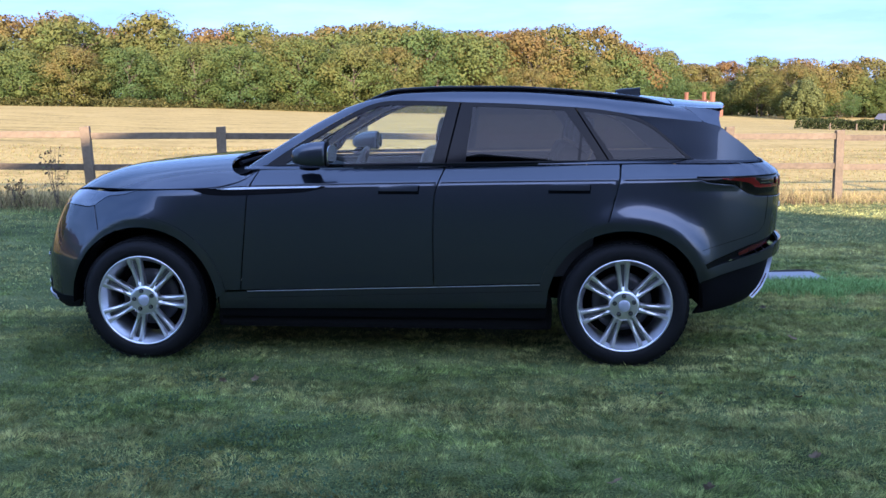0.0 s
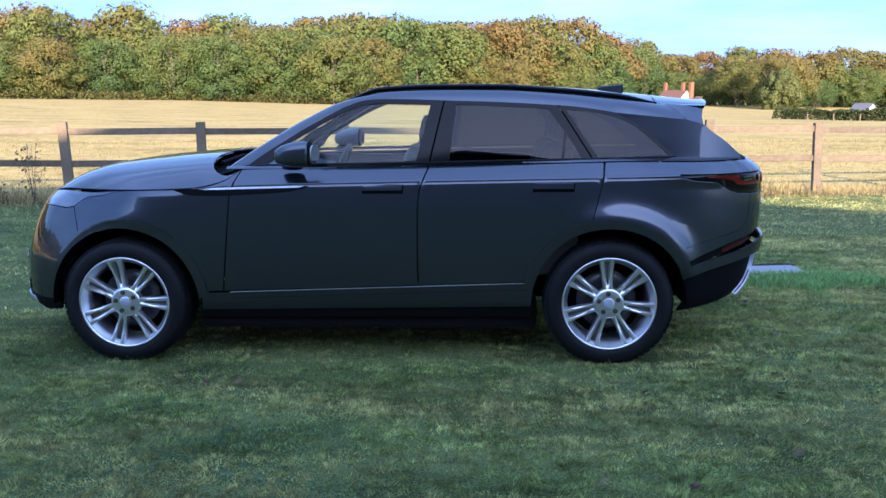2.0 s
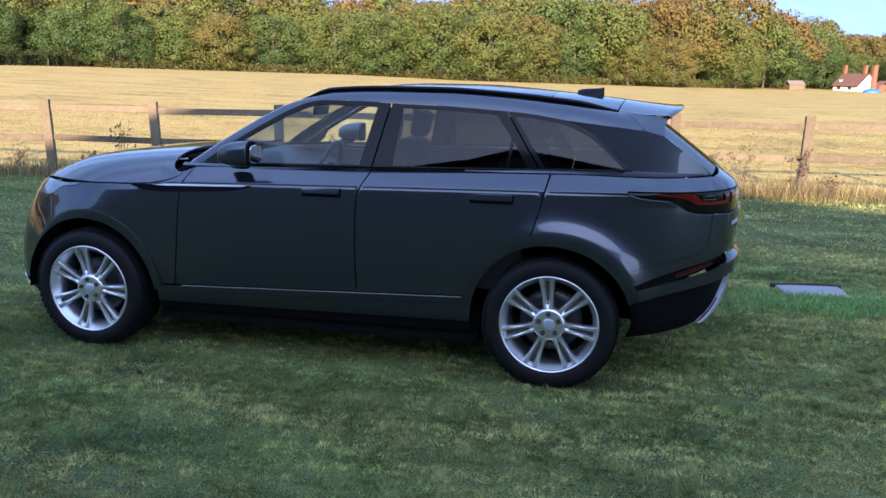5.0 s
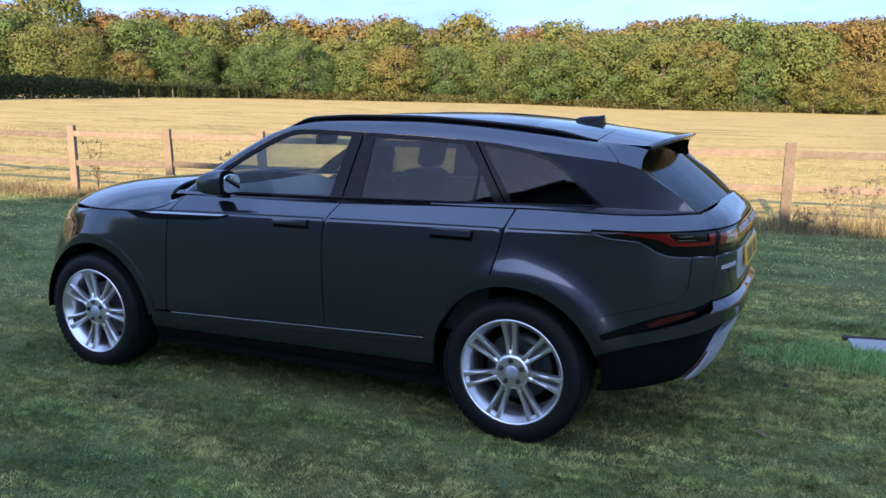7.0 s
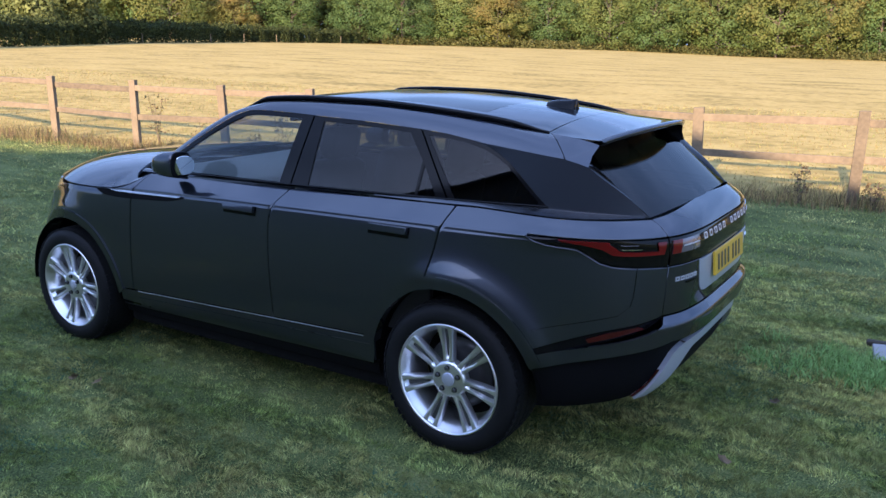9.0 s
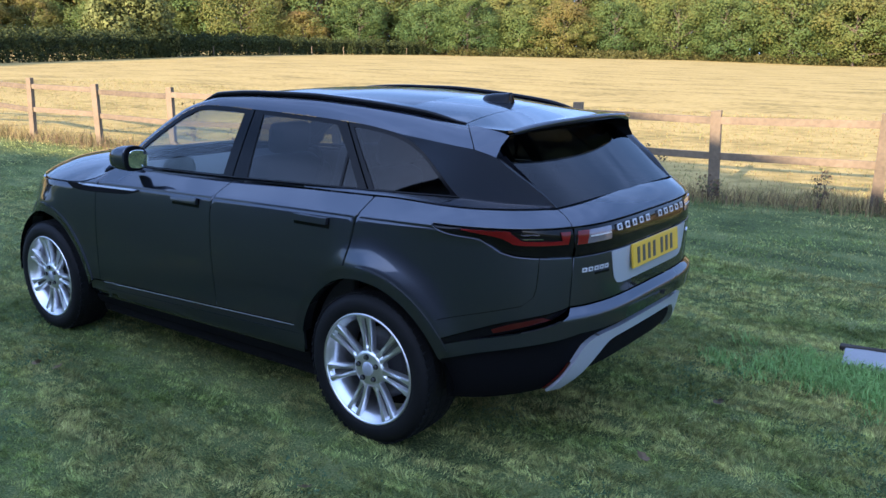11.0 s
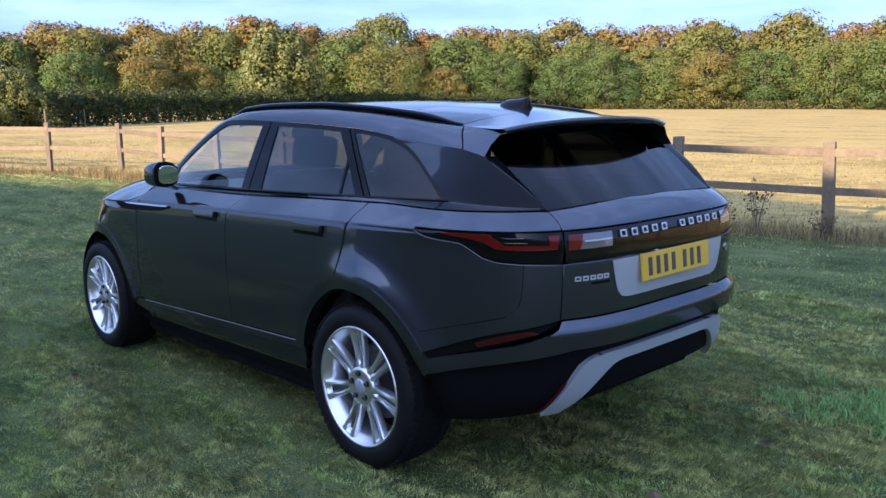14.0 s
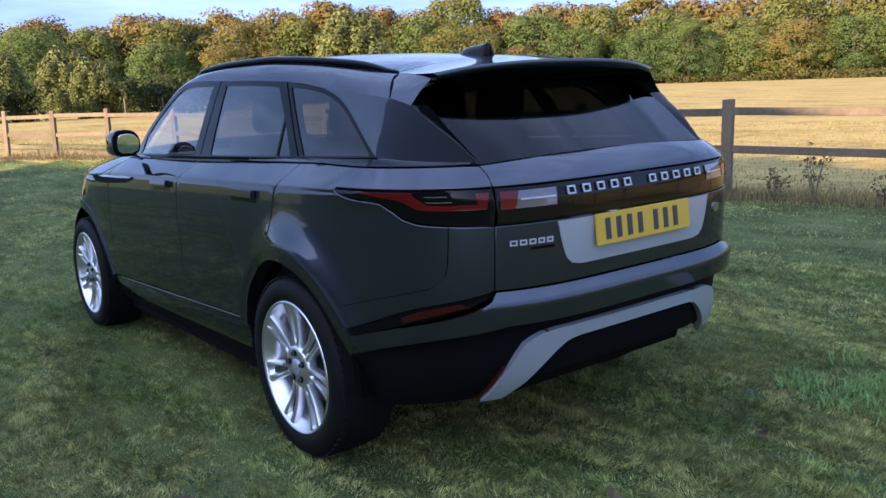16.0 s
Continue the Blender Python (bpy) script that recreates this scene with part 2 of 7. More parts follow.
def ground_material(name, stops, fine, broad, bump, stretch=(1, 1, 1), rough=0.95, weight=0.62):
    """Ground: a colour ramp over two scales of noise, with relief."""
    m = bpy.data.materials.new(name)
    m.use_nodes = True
    nt = m.node_tree
    b = nt.nodes["Principled BSDF"]
    b.inputs["Roughness"].default_value = rough
    b.inputs["Specular IOR Level"].default_value = 0.1
    tc = nt.nodes.new("ShaderNodeTexCoord")
    mp = nt.nodes.new("ShaderNodeMapping")
    mp.inputs["Scale"].default_value = stretch
    nt.links.new(tc.outputs["Object"], mp.inputs["Vector"])
    na = nt.nodes.new("ShaderNodeTexNoise")
    na.inputs["Scale"].default_value, na.inputs["Detail"].default_value = fine, 6
    nb = nt.nodes.new("ShaderNodeTexNoise")
    nb.inputs["Scale"].default_value, nb.inputs["Detail"].default_value = broad, 5
    nt.links.new(tc.outputs["Object"], na.inputs["Vector"])
    nt.links.new(mp.outputs[0], nb.inputs["Vector"])
    mx = nt.nodes.new("ShaderNodeMix")
    mx.inputs[0].default_value = weight
    nt.links.new(na.outputs["Fac"], mx.inputs[2])
    nt.links.new(nb.outputs["Fac"], mx.inputs[3])
    ramp = nt.nodes.new("ShaderNodeValToRGB")
    els = ramp.color_ramp.elements
    while len(els) < len(stops):
        els.new(0.5)
    for e, (p, c) in zip(els, stops):
        e.position, e.color = p, (*c, 1)
    nt.links.new(mx.outputs[0], ramp.inputs["Fac"])
    nt.links.new(ramp.outputs[0], b.inputs["Base Color"])
    bp = nt.nodes.new("ShaderNodeBump")
    bp.inputs["Strength"].default_value = bump
    bp.inputs["Distance"].default_value = 0.03
    nt.links.new(na.outputs["Fac"], bp.inputs["Height"])
    nt.links.new(bp.outputs[0], b.inputs["Normal"])
    return m


PAINT = material("grey_metallic_paint", (0.056, 0.064, 0.080), 0.30, 0.86, coat=1.0, grain=0.06, scale=900)
PAINT.node_tree.nodes["Principled BSDF"].inputs["Specular Tint"].default_value = (0.08, 0.09, 0.12, 1)
BLACK_GLOSS = material("gloss_black_trim", (0.004, 0.004, 0.005), 0.10, spec=0.16)
LAMP_BLACK = material("smoked_lamp_lens", (0.004, 0.0035, 0.004), 0.05, spec=0.28)
BLACK_PLASTIC = material("black_plastic", (0.004, 0.004, 0.005), 0.75, spec=0.08, grain=0.15, scale=300, bump=0.08)
RUBBER = material("tyre_rubber", (0.006, 0.006, 0.0065), 0.65, spec=0.18, grain=0.25, scale=60, bump=0.15, stains=0.25, stain_scale=9)
ALLOY = material("silver_alloy", (0.74, 0.74, 0.76), 0.30, 0.92, coat=0.3, grain=0.04, scale=80)
ALLOY_DARK = material("dark_alloy_recess", (0.10, 0.10, 0.105), 0.4, 0.7, grain=0.1, scale=80)
CHROME = material("chrome", (0.8, 0.8, 0.82), 0.1, 1.0, grain=0.02, scale=30)
SILVER = material("satin_silver_plastic", (0.44, 0.47, 0.53), 0.30, 0.45, grain=0.05, scale=200)
RED_LENS = material("red_lens", (0.13, 0.004, 0.005), 0.15, coat=0.35, spec=0.3, grain=0.2, scale=90)
RED_DARK = material("dark_red_reflector", (0.045, 0.004, 0.004), 0.2, coat=0.3, spec=0.3, grain=0.2, scale=90)
BADGE = material("bright_badge_silver", (0.50, 0.51, 0.54), 0.35, 0.25, grain=0.05, scale=200)
CLEAR_LENS = material("pale_lens", (0.16, 0.14, 0.165), 0.16, 0.4, coat=1.0, grain=0.3, scale=50)
HEAD_LENS = material("headlamp_lens", (0.10, 0.115, 0.145), 0.14, 0.4, coat=0.8, grain=0.4, scale=20)
PLATE_YELLOW = material("yellow_plate", (0.60, 0.37, 0.035), 0.35, grain=0.05, scale=120)
DARK_MARK = material("dark_marking", (0.03, 0.035, 0.045), 0.4)
GLASS_CLEAR = glass("lightly_tinted_glass", (0.86, 0.92, 0.89), 0.03, 1.0)
GLASS_DARK = glass("privacy_glass", (0.13, 0.14, 0.16), 0.030, 1.0)
GLASS_TAIL = glass("dark_tailgate_glass", (0.055, 0.062, 0.070), 0.010, 0.42)
LEATHER = material("dark_leather", (0.03, 0.028, 0.027), 0.5, grain=0.2, scale=120, bump=0.1)
TRIM_DARK = material("dark_cabin_trim", (0.022, 0.022, 0.024), 0.6, grain=0.2, scale=90)
LINER = material("wheel_liner", (0.005, 0.005, 0.005), 0.95, spec=0.1, grain=0.3, scale=30)
MIRROR = material("mirror_glass", (0.62, 0.66, 0.66), 0.02, 1.0)
OAK = material("weathered_fence_wood", (0.135, 0.100, 0.062), 0.85, grain=0.4, scale=22, bump=0.5, island=0.22, stains=0.35)
SOIL_SHADE = material("soil_and_gap_shade", (0.035, 0.028, 0.020), 0.95, grain=0.4, scale=40, bump=0.5)
CONCRETE = material("worn_concrete", (0.24, 0.24, 0.24), 0.9, grain=0.15, scale=60, bump=0.3, stains=0.2)
BARK = material("bark", (0.10, 0.075, 0.055), 0.95, grain=0.35, scale=4, bump=0.5)
STAGES = [(0.074, 0.122, 0.040), (0.100, 0.140, 0.040), (0.128, 0.148, 0.040), (0.156, 0.144, 0.042), (0.182, 0.132, 0.042), (0.190, 0.112, 0.042)]
GREEN_LEAF = canopy("summer_leaves", STAGES, -0.10)
LEAF = canopy("woodland_leaves", STAGES, 0.06)
AUTUMN_LEAF = canopy("autumn_leaves", STAGES, 0.30)
HEDGE_LEAF = leafy("hedge_leaves", [(0.022, 0.036, 0.012), (0.040, 0.052, 0.016), (0.055, 0.062, 0.02)], by_object=False)
# the dry tone is kept extra pale to imitate stronger skylight on the east lawn
GRASS = leafy("lawn_blades", [(0.138, 0.196, 0.055), (0.183, 0.252, 0.070), (0.236, 0.298, 0.084), (0.150, 0.220, 0.062), (0.268, 0.276, 0.096), (0.210, 0.268, 0.076)],
              by_object=False, translucent=0.4, spread=0.42, patches=0.5, dry=(0.430, 0.388, 0.145))
CLOVER = leafy("clover_leaves", [(0.070, 0.125, 0.060), (0.095, 0.160, 0.078), (0.055, 0.105, 0.055)], by_object=False, spread=0.3)
DRY_BLADE = leafy("dry_lawn_blades", [(0.20, 0.165, 0.085), (0.165, 0.155, 0.07), (0.25, 0.205, 0.115)], by_object=False, spread=0.3)
DEAD_LEAF = material("dead_leaf", (0.20, 0.135, 0.075), 0.8, grain=0.4, scale=40, island=0.5)
LUSH = leafy("lush_tuft_blades", [(0.170, 0.29, 0.085), (0.24, 0.38, 0.12), (0.195, 0.32, 0.10)], by_object=False)
STRAW = leafy("dry_grass_stalks", [(0.30, 0.23, 0.10), (0.42, 0.33, 0.15), (0.24, 0.20, 0.08), (0.36, 0.26, 0.12)], by_object=False)
FIELD_BLADE = leafy("field_blades", [(0.270, 0.186, 0.072), (0.340, 0.246, 0.098), (0.200, 0.177, 0.060), (0.145, 0.163, 0.051), (0.300, 0.209, 0.085)], by_object=False, patches=0.25)
WEED = leafy("dying_weed_leaves", [(0.14, 0.10, 0.06), (0.22, 0.15, 0.09), (0.09, 0.11, 0.04), (0.17, 0.09, 0.05)], by_object=False)
UNDER_LEAF = leafy("undergrowth_leaves", [(0.06, 0.07, 0.022), (0.085, 0.09, 0.03), (0.11, 0.095, 0.035)], by_object=False)
WILLOW_LEAF = leafy("pale_willow_leaves", [(0.112, 0.128, 0.040), (0.094, 0.114, 0.036), (0.134, 0.134, 0.044)], by_object=False)
LAWN = ground_material("mown_lawn", [(0.37, (0.022, 0.029, 0.010)), (0.46, (0.071, 0.099, 0.033)), (0.54, (0.136, 0.174, 0.060)),
                                     (0.63, (0.226, 0.238, 0.096))], 85, 1.3, 1.0, (1, 2.2, 1), weight=0.38)
FIELD = ground_material("dry_stubble_field", [(0.36, (0.185, 0.142, 0.046)), (0.47, (0.310, 0.222, 0.072)), (0.56, (0.405, 0.292, 0.102)),
                                              (0.66, (0.300, 0.232, 0.078))], 3.2, 0.22, 0.9, (1, 1.9, 1), weight=0.5)


# ---------------------------------------------------------------- mesh helpers
def part(name, bm, mat, parent=None, label="", smooth=False):
    """Links a bmesh as one mesh object under a thing or a part."""
    me = bpy.data.meshes.new(name)
    bm.to_mesh(me)
    bm.free()
    me.materials.append(mat)
    if smooth:
        me.shade_smooth()
    ob = new(name, me)
    ob.parent = parent
    if label:
        ob["label"] = label
    return ob


def raw(name, verts, faces, mat, parent=None, label="", smooth=False):
    me = bpy.data.meshes.new(name)
    me.from_pydata(verts, [], faces)
    me.materials.append(mat)
    me.update()
    if smooth:
        me.shade_smooth()
    ob = new(name, me)
    ob.parent = parent
    if label:
        ob["label"] = label
    return ob


def thing(name, label, category, m=None, group="", kind=""):
    e = new(name)
    e.empty_display_size = 0.2
    if m is not None:
        e.matrix_basis = m
    return tagged(e, label, category, group, kind)


def box(bm, size, m=None, bevel=0.0):
    """A bevelled box of that size, centred on m."""
    m = m if m is not None else Matrix()
    r = bmesh.ops.create_cube(bm, size=1.0, matrix=m @ Matrix.Diagonal((*size, 1)))
    vs = r["verts"]
    if bevel:
        es = list({e for v in vs for e in v.link_edges})
        bmesh.ops.bevel(bm, geom=es, offset=bevel, segments=2, affect="EDGES", profile=0.6)
    return bm


def lerp_table(tab, x):
    """Smooth interpolation in a table of (x, value)."""
    if x <= tab[0][0]:
        return tab[0][1]
    if x >= tab[-1][0]:
        return tab[-1][1]
    for i in range(len(tab) - 1):
        x0, v0 = tab[i]
        x1, v1 = tab[i + 1]
        if x <= x1:
            def slope(j):
                if j <= 0 or j >= len(tab) - 1:
                    return None
                (xa, va), (xb, vb), (xc, vc) = tab[j - 1], tab[j], tab[j + 1]
                da, db = (vb - va) / (xb - xa), (vc - vb) / (xc - xb)
                return 0.0 if da * db <= 0 else 2 * da * db / (da + db)
            d = (v1 - v0) / (x1 - x0)
            m0, m1 = slope(i), slope(i + 1)
            m0 = d if m0 is None else m0
            m1 = d if m1 is None else m1
            h, u = x1 - x0, (x - x0) / (x1 - x0)
            return (v0 * (1 + 2 * u) * (1 - u) ** 2 + h * m0 * u * (1 - u) ** 2
                    + v1 * u * u * (3 - 2 * u) + h * m1 * u * u * (u - 1))
    return tab[-1][1]


def spline(pts, step=0.03, closed=False):
    """A smooth curve through points (2D or 3D), as points about step apart."""
    p = [np.array(q, float) for q in pts]
    out = []
    n = len(p)
    for i in range(n if closed else n - 1):
        a = p[(i - 1) % n] if closed or i else 2 * p[0] - p[1]
        b, c = p[i], p[(i + 1) % n]
        d = p[(i + 2) % n] if closed or i < n - 2 else 2 * p[-1] - p[-2]
        k = max(1, int(np.linalg.norm(c - b) / step))
        # centripetal tangents
        t1 = (c - a) * 0.5 * min(1.0, 2 * np.linalg.norm(c - b) / (np.linalg.norm(c - b) + np.linalg.norm(b - a) + 1e-9))
        t2 = (d - b) * 0.5 * min(1.0, 2 * np.linalg.norm(c - b) / (np.linalg.norm(d - c) + np.linalg.norm(c - b) + 1e-9))
        for j in range(k):
            u = j / k
            out.append(b * (1 + 2 * u) * (1 - u) ** 2 + t1 * u * (1 - u) ** 2 + c * u * u * (3 - 2 * u) + t2 * u * u * (u - 1))
    if not closed:
        out.append(p[-1])
    return [tuple(q) for q in out]


def line(a, b, step=0.03):
    n = max(1, int(math.dist(a, b) / step))
    return [tuple(a[k] + (b[k] - a[k]) * i / n for k in range(len(a))) for i in range(n + 1)]


def outline(*runs):
    """Joins runs of points into one closed loop without doubles."""
    out = []
    for r in runs:
        for q in r:
            if not out or math.dist(out[-1], q) > 1e-4:
                out.append(tuple(q))
    if math.dist(out[0], out[-1]) < 1e-4:
        out.pop()
    return out


def densify(loop, step):
    out = []
    for i, a in enumerate(loop):
        out += line(a, loop[(i + 1) % len(loop)], step)[:-1]
    return out


def inside(p, loop):
    x, y = p
    c = False
    j = len(loop) - 1
    for i in range(len(loop)):
        xi, yi = loop[i]
        xj, yj = loop[j]
        if (yi > y) != (yj > y) and x < (xj - xi) * (y - yi) / (yj - yi) + xi:
            c = not c
        j = i
    return c


def shrink(loop, d):
    """The loop moved inwards by d."""
    area = sum(loop[i - 1][0] * loop[i][1] - loop[i][0] * loop[i - 1][1] for i in range(len(loop)))
    sg = 1 if area > 0 else -1
    out = []
    n = len(loop)
    for i in range(n):
        ax, ay = loop[i - 1]
        bx, by = loop[i]
        cx, cy = loop[(i + 1) % n]
        u = Vector((bx - ax, by - ay))
        v = Vector((cx - bx, cy - by))
        if u.length < 1e-9 or v.length < 1e-9:
            out.append(loop[i])
            continue
        u.normalize(), v.normalize()
        n1, n2 = Vector((-u.y, u.x)) * sg, Vector((-v.y, v.x)) * sg
        k = n1 + n2
        den = max(0.35, 1 + n1.dot(n2))
        out.append((bx + k.x / den * d, by + k.y / den * d))
    return out


def skin(name, loop, f, mat, parent, gap=0.0025, depth=0.014, edge=0.0, step=0.045, lift=0.0, holes=(), label="", mirror=False, flip=False, features=()):
    """A panel: the region inside the loop (minus holes) laid on the surface f(u, v), with turned-in edges and true normals.
    lift: metres outwards, a number or a function of (u, v)."""
    from mathutils.geometry import delaunay_2d_cdt
    loops = [densify(shrink(loop, gap + edge), step * 0.6)] + [densify(h, step * 0.6) for h in holes]
    pts, edges = [], []
    for lp in loops:
        k = len(pts)
        pts += lp
        edges += [(k + i, k + (i + 1) % len(lp)) for i in range(len(lp))]
    us, vs = [p[0] for p in loops[0]], [p[1] for p in loops[0]]
    rim_pts = np.array(pts)
    for run in features:        # sharp lines of the surface become edges of the mesh
        last = None
        for q in run:
            ok = inside(q, loops[0]) and not any(inside(q, h) for h in loops[1:]) and np.min((rim_pts[:, 0] - q[0]) ** 2 + (rim_pts[:, 1] - q[1]) ** 2) > 0.006 ** 2
            if ok:
                pts.append(q)
                if last is not None:
                    edges.append((last, len(pts) - 1))
                last = len(pts) - 1
            else:
                last = None
    nb = np.array(pts)
    u = min(us) + step * 0.5
    while u < max(us):
        v = min(vs) + step * 0.5
        while v < max(vs):
            if inside((u, v), loops[0]) and not any(inside((u, v), h) for h in loops[1:]):
                if np.min((nb[:, 0] - u) ** 2 + (nb[:, 1] - v) ** 2) > (0.45 * step) ** 2:
                    pts.append((u, v))
            v += step
        u += step
    co, _, tris, _, _, _ = delaunay_2d_cdt([Vector(p) for p in pts], edges, [], 0, 1e-7)
    keep = []
    for t in tris:
        c = ((co[t[0]].x + co[t[1]].x + co[t[2]].x) / 3, (co[t[0]].y + co[t[1]].y + co[t[2]].y) / 3)
        if inside(c, loops[0]) and not any(inside(c, h) for h in loops[1:]):
            keep.append(tuple(t))
    used = sorted({i for t in keep for i in t})
    index = {o: i for i, o in enumerate(used)}
    e = 2e-3
    P = []
    lf = lift if callable(lift) else (lambda a, b: lift)

    def at(a, b):
        return Vector(f(a, b))
    for i in used:
        a, b = co[i].x, co[i].y
        du = at(a + e, b) - at(a - e, b)
        dv = at(a, b + e) - at(a, b - e)
        n = du.cross(dv)
        n = n.normalized() if n.length > 1e-12 else Vector((0, 0, 1))
        if flip:
            n = -n
        P.append((at(a, b), n, lf(a, b)))
    verts = [p + n * l for p, n, l in P]
    if callable(lift):
        # true normals of the lifted surface
        nn = []
        for i in used:
            a, b = co[i].x, co[i].y

            def g(a2, b2):
                du = at(a2 + e, b2) - at(a2 - e, b2)
                dv = at(a2, b2 + e) - at(a2, b2 - e)
                n = du.cross(dv).normalized() * (-1 if flip else 1)
                return at(a2, b2) + n * lf(a2, b2)
            n = (g(a + e, b) - g(a - e, b)).cross(g(a, b + e) - g(a, b - e)).normalized() * (-1 if flip else 1)
            nn.append(n)
    else:
        nn = [n for _, n, _ in P]
    faces, loopn = [], []
    count = {}
    for t in keep:
        q = [index[i] for i in t]
        fn = (verts[q[1]] - verts[q[0]]).cross(verts[q[2]] - verts[q[0]])
        if fn.dot(nn[q[0]]) < 0:
            q.reverse()
        faces.append(q)
        for a, b in ((q[0], q[1]), (q[1], q[2]), (q[2], q[0])):
            count[(a, b)] = 1
        loopn += [nn[i] for i in q]
    rim = [(a, b) for a, b in count if (b, a) not in count]
    if depth:
        out = {}
        for a, b in rim:
            o = (verts[b] - verts[a]).cross(nn[a])
            o = o.normalized() if o.length > 1e-9 else Vector((0, 0, 0))
            for i in (a, b):
                out[i] = out.get(i, Vector((0, 0, 0))) + o
        for i in out:
            out[i] = out[i].normalized()
        top, inner, shoulder = {}, {}, {}
        for i in out:
            w = verts[i] + (out[i] - nn[i]) * edge if edge else verts[i].copy()
            shoulder[i] = len(verts)
            verts.append(w.copy())
            top[i] = len(verts)
            verts.append(w.copy())
            inner[i] = len(verts)
            verts.append(w - nn[i] * depth)
        for a, b in rim:
            if edge:
                q = [b, a, shoulder[a], shoulder[b]]
                faces.append(q)
                ea, eb = (out[a] + nn[a] * 0.3).normalized(), (out[b] + nn[b] * 0.3).normalized()
                loopn += [nn[b], nn[a], ea, eb]
            q = [top[b], top[a], inner[a], inner[b]]
            faces.append(q)
            n = (verts[q[1]] - verts[q[0]]).cross(verts[q[2]] - verts[q[0]])
            n = n.normalized() if n.length > 1e-12 else Vector((0, 0, 1))
            loopn += [n] * 4
    made = []
    for side in ((1, -1) if mirror else (1,)):
        vv = [(v.x, v.y * side, v.z) for v in verts]
        ff = [list(reversed(q)) for q in faces] if side < 0 else faces
        me = bpy.data.meshes.new(name)
        me.from_pydata(vv, [], ff)
        me.materials.append(mat)
        me.shade_smooth()
        ln = []
        k = 0
        for q in faces:
            seg = loopn[k:k + len(q)]
            k += len(q)
            if side < 0:
                seg = [Vector((n.x, -n.y, n.z)) for n in reversed(seg)]
            ln += seg
        me.normals_split_custom_set([tuple(n) for n in ln])
        ob = new(name, me)
        ob.parent = parent
        if label:
            ob["label"] = label
        made.append(ob)
    return made if mirror else made[0]


def loft(name, curves, mat, parent, label="", mirror=False, closed=False, smooth=True, thick=0.0):
    """A sheet through curves of equally many 3D points; closed joins the last curve to the first."""
    n = len(curves[0])
    verts = [tuple(p) for c in curves for p in c]
    faces = []
    m = len(curves)
    for i in range(m if closed else m - 1):
        for j in range(n - 1):
            a, b = i * n + j, ((i + 1) % m) * n + j
            faces.append((a, b, b + 1, a + 1))
    made = []
    for side in ((1, -1) if mirror else (1,)):
        bm = bmesh.new()
        vs = [bm.verts.new((x, y * side, z)) for x, y, z in verts]
        for q in faces:
            try:
                bm.faces.new([vs[i] for i in q])
            except ValueError:
                pass
        bmesh.ops.remove_doubles(bm, verts=bm.verts, dist=1e-5)
        bmesh.ops.recalc_face_normals(bm, faces=bm.faces)
        if thick:
            bmesh.ops.solidify(bm, geom=bm.faces[:], thickness=thick)
        made.append(part(name, bm, mat, parent, label, smooth))
    return made if mirror else made[0]


def resample(pts, n):
    """n points evenly along a polyline."""
    p = np.array(pts, float)
    d = np.concatenate([[0], np.cumsum(np.linalg.norm(np.diff(p, axis=0), axis=1))])
    t = np.linspace(0, d[-1], n)
    return [tuple(np.interp(s, d, p[:, k]) for k in range(p.shape[1])) for s in t]


def tube(bm, pts, r, sides=8, cap=True):
    """A round bar along points; r a number or one for each point."""
    rs = r if isinstance(r, (list, tuple)) else [r] * len(pts)
    rings = []
    up = Vector((0, 0, 1))
    for i, p in enumerate(pts):
        a, b = Vector(pts[max(0, i - 1)]), Vector(pts[min(len(pts) - 1, i + 1)])
        d = (b - a).normalized()
        s = d.cross(up)
        s = s.normalized() if s.length > 1e-4 else Vector((1, 0, 0))
        t = s.cross(d).normalized()
        rings.append([bm.verts.new(Vector(p) + (s * math.cos(k * 2 * math.pi / sides) + t * math.sin(k * 2 * math.pi / sides)) * rs[i])
                      for k in range(sides)])
    for i in range(len(rings) - 1):
        for k in range(sides):
            bm.faces.new((rings[i][k], rings[i][(k + 1) % sides], rings[i + 1][(k + 1) % sides], rings[i + 1][k]))
    if cap:
        bm.faces.new(list(reversed(rings[0])))
        bm.faces.new(rings[-1])
    return bm


def lathe(bm, profile, steps=64, axis="y"):
    """Turns a profile of (radius, along) round an axis."""
    rings = []
    for k in range(steps):
        a = 2 * math.pi * k / steps
        rings.append([bm.verts.new((r * math.cos(a), w, r * math.sin(a))) for r, w in profile])
    for k in range(steps):
        A, B = rings[k], rings[(k + 1) % steps]
        for i in range(len(profile) - 1):
            if profile[i][0] < 1e-6 and profile[i + 1][0] < 1e-6:
                continue
            bm.faces.new((A[i], B[i], B[i + 1], A[i + 1]))
    bmesh.ops.remove_doubles(bm, verts=bm.verts, dist=1e-6)
    bmesh.ops.recalc_face_normals(bm, faces=bm.faces)
    return bm


# ---------------------------------------------------------------- ground
F_ALONG = Vector((0.9861, 0.166, 0))      # along the fence
F_OUT = Vector((-0.166, 0.9861, 0))       # out into the field
F_ORIGIN = Vector((-5.168, 5.294, 0))    # foot of one post


def smooth01(a, b, x):
    u = min(1.0, max(0.0, (x - a) / (b - a)))
    return u * u * (3 - 2 * u)


def beyond(x, y):
    """Metres past the fence line (negative on the lawn)."""
    return (x - F_ORIGIN.x) * F_OUT.x + (y - F_ORIGIN.y) * F_OUT.y


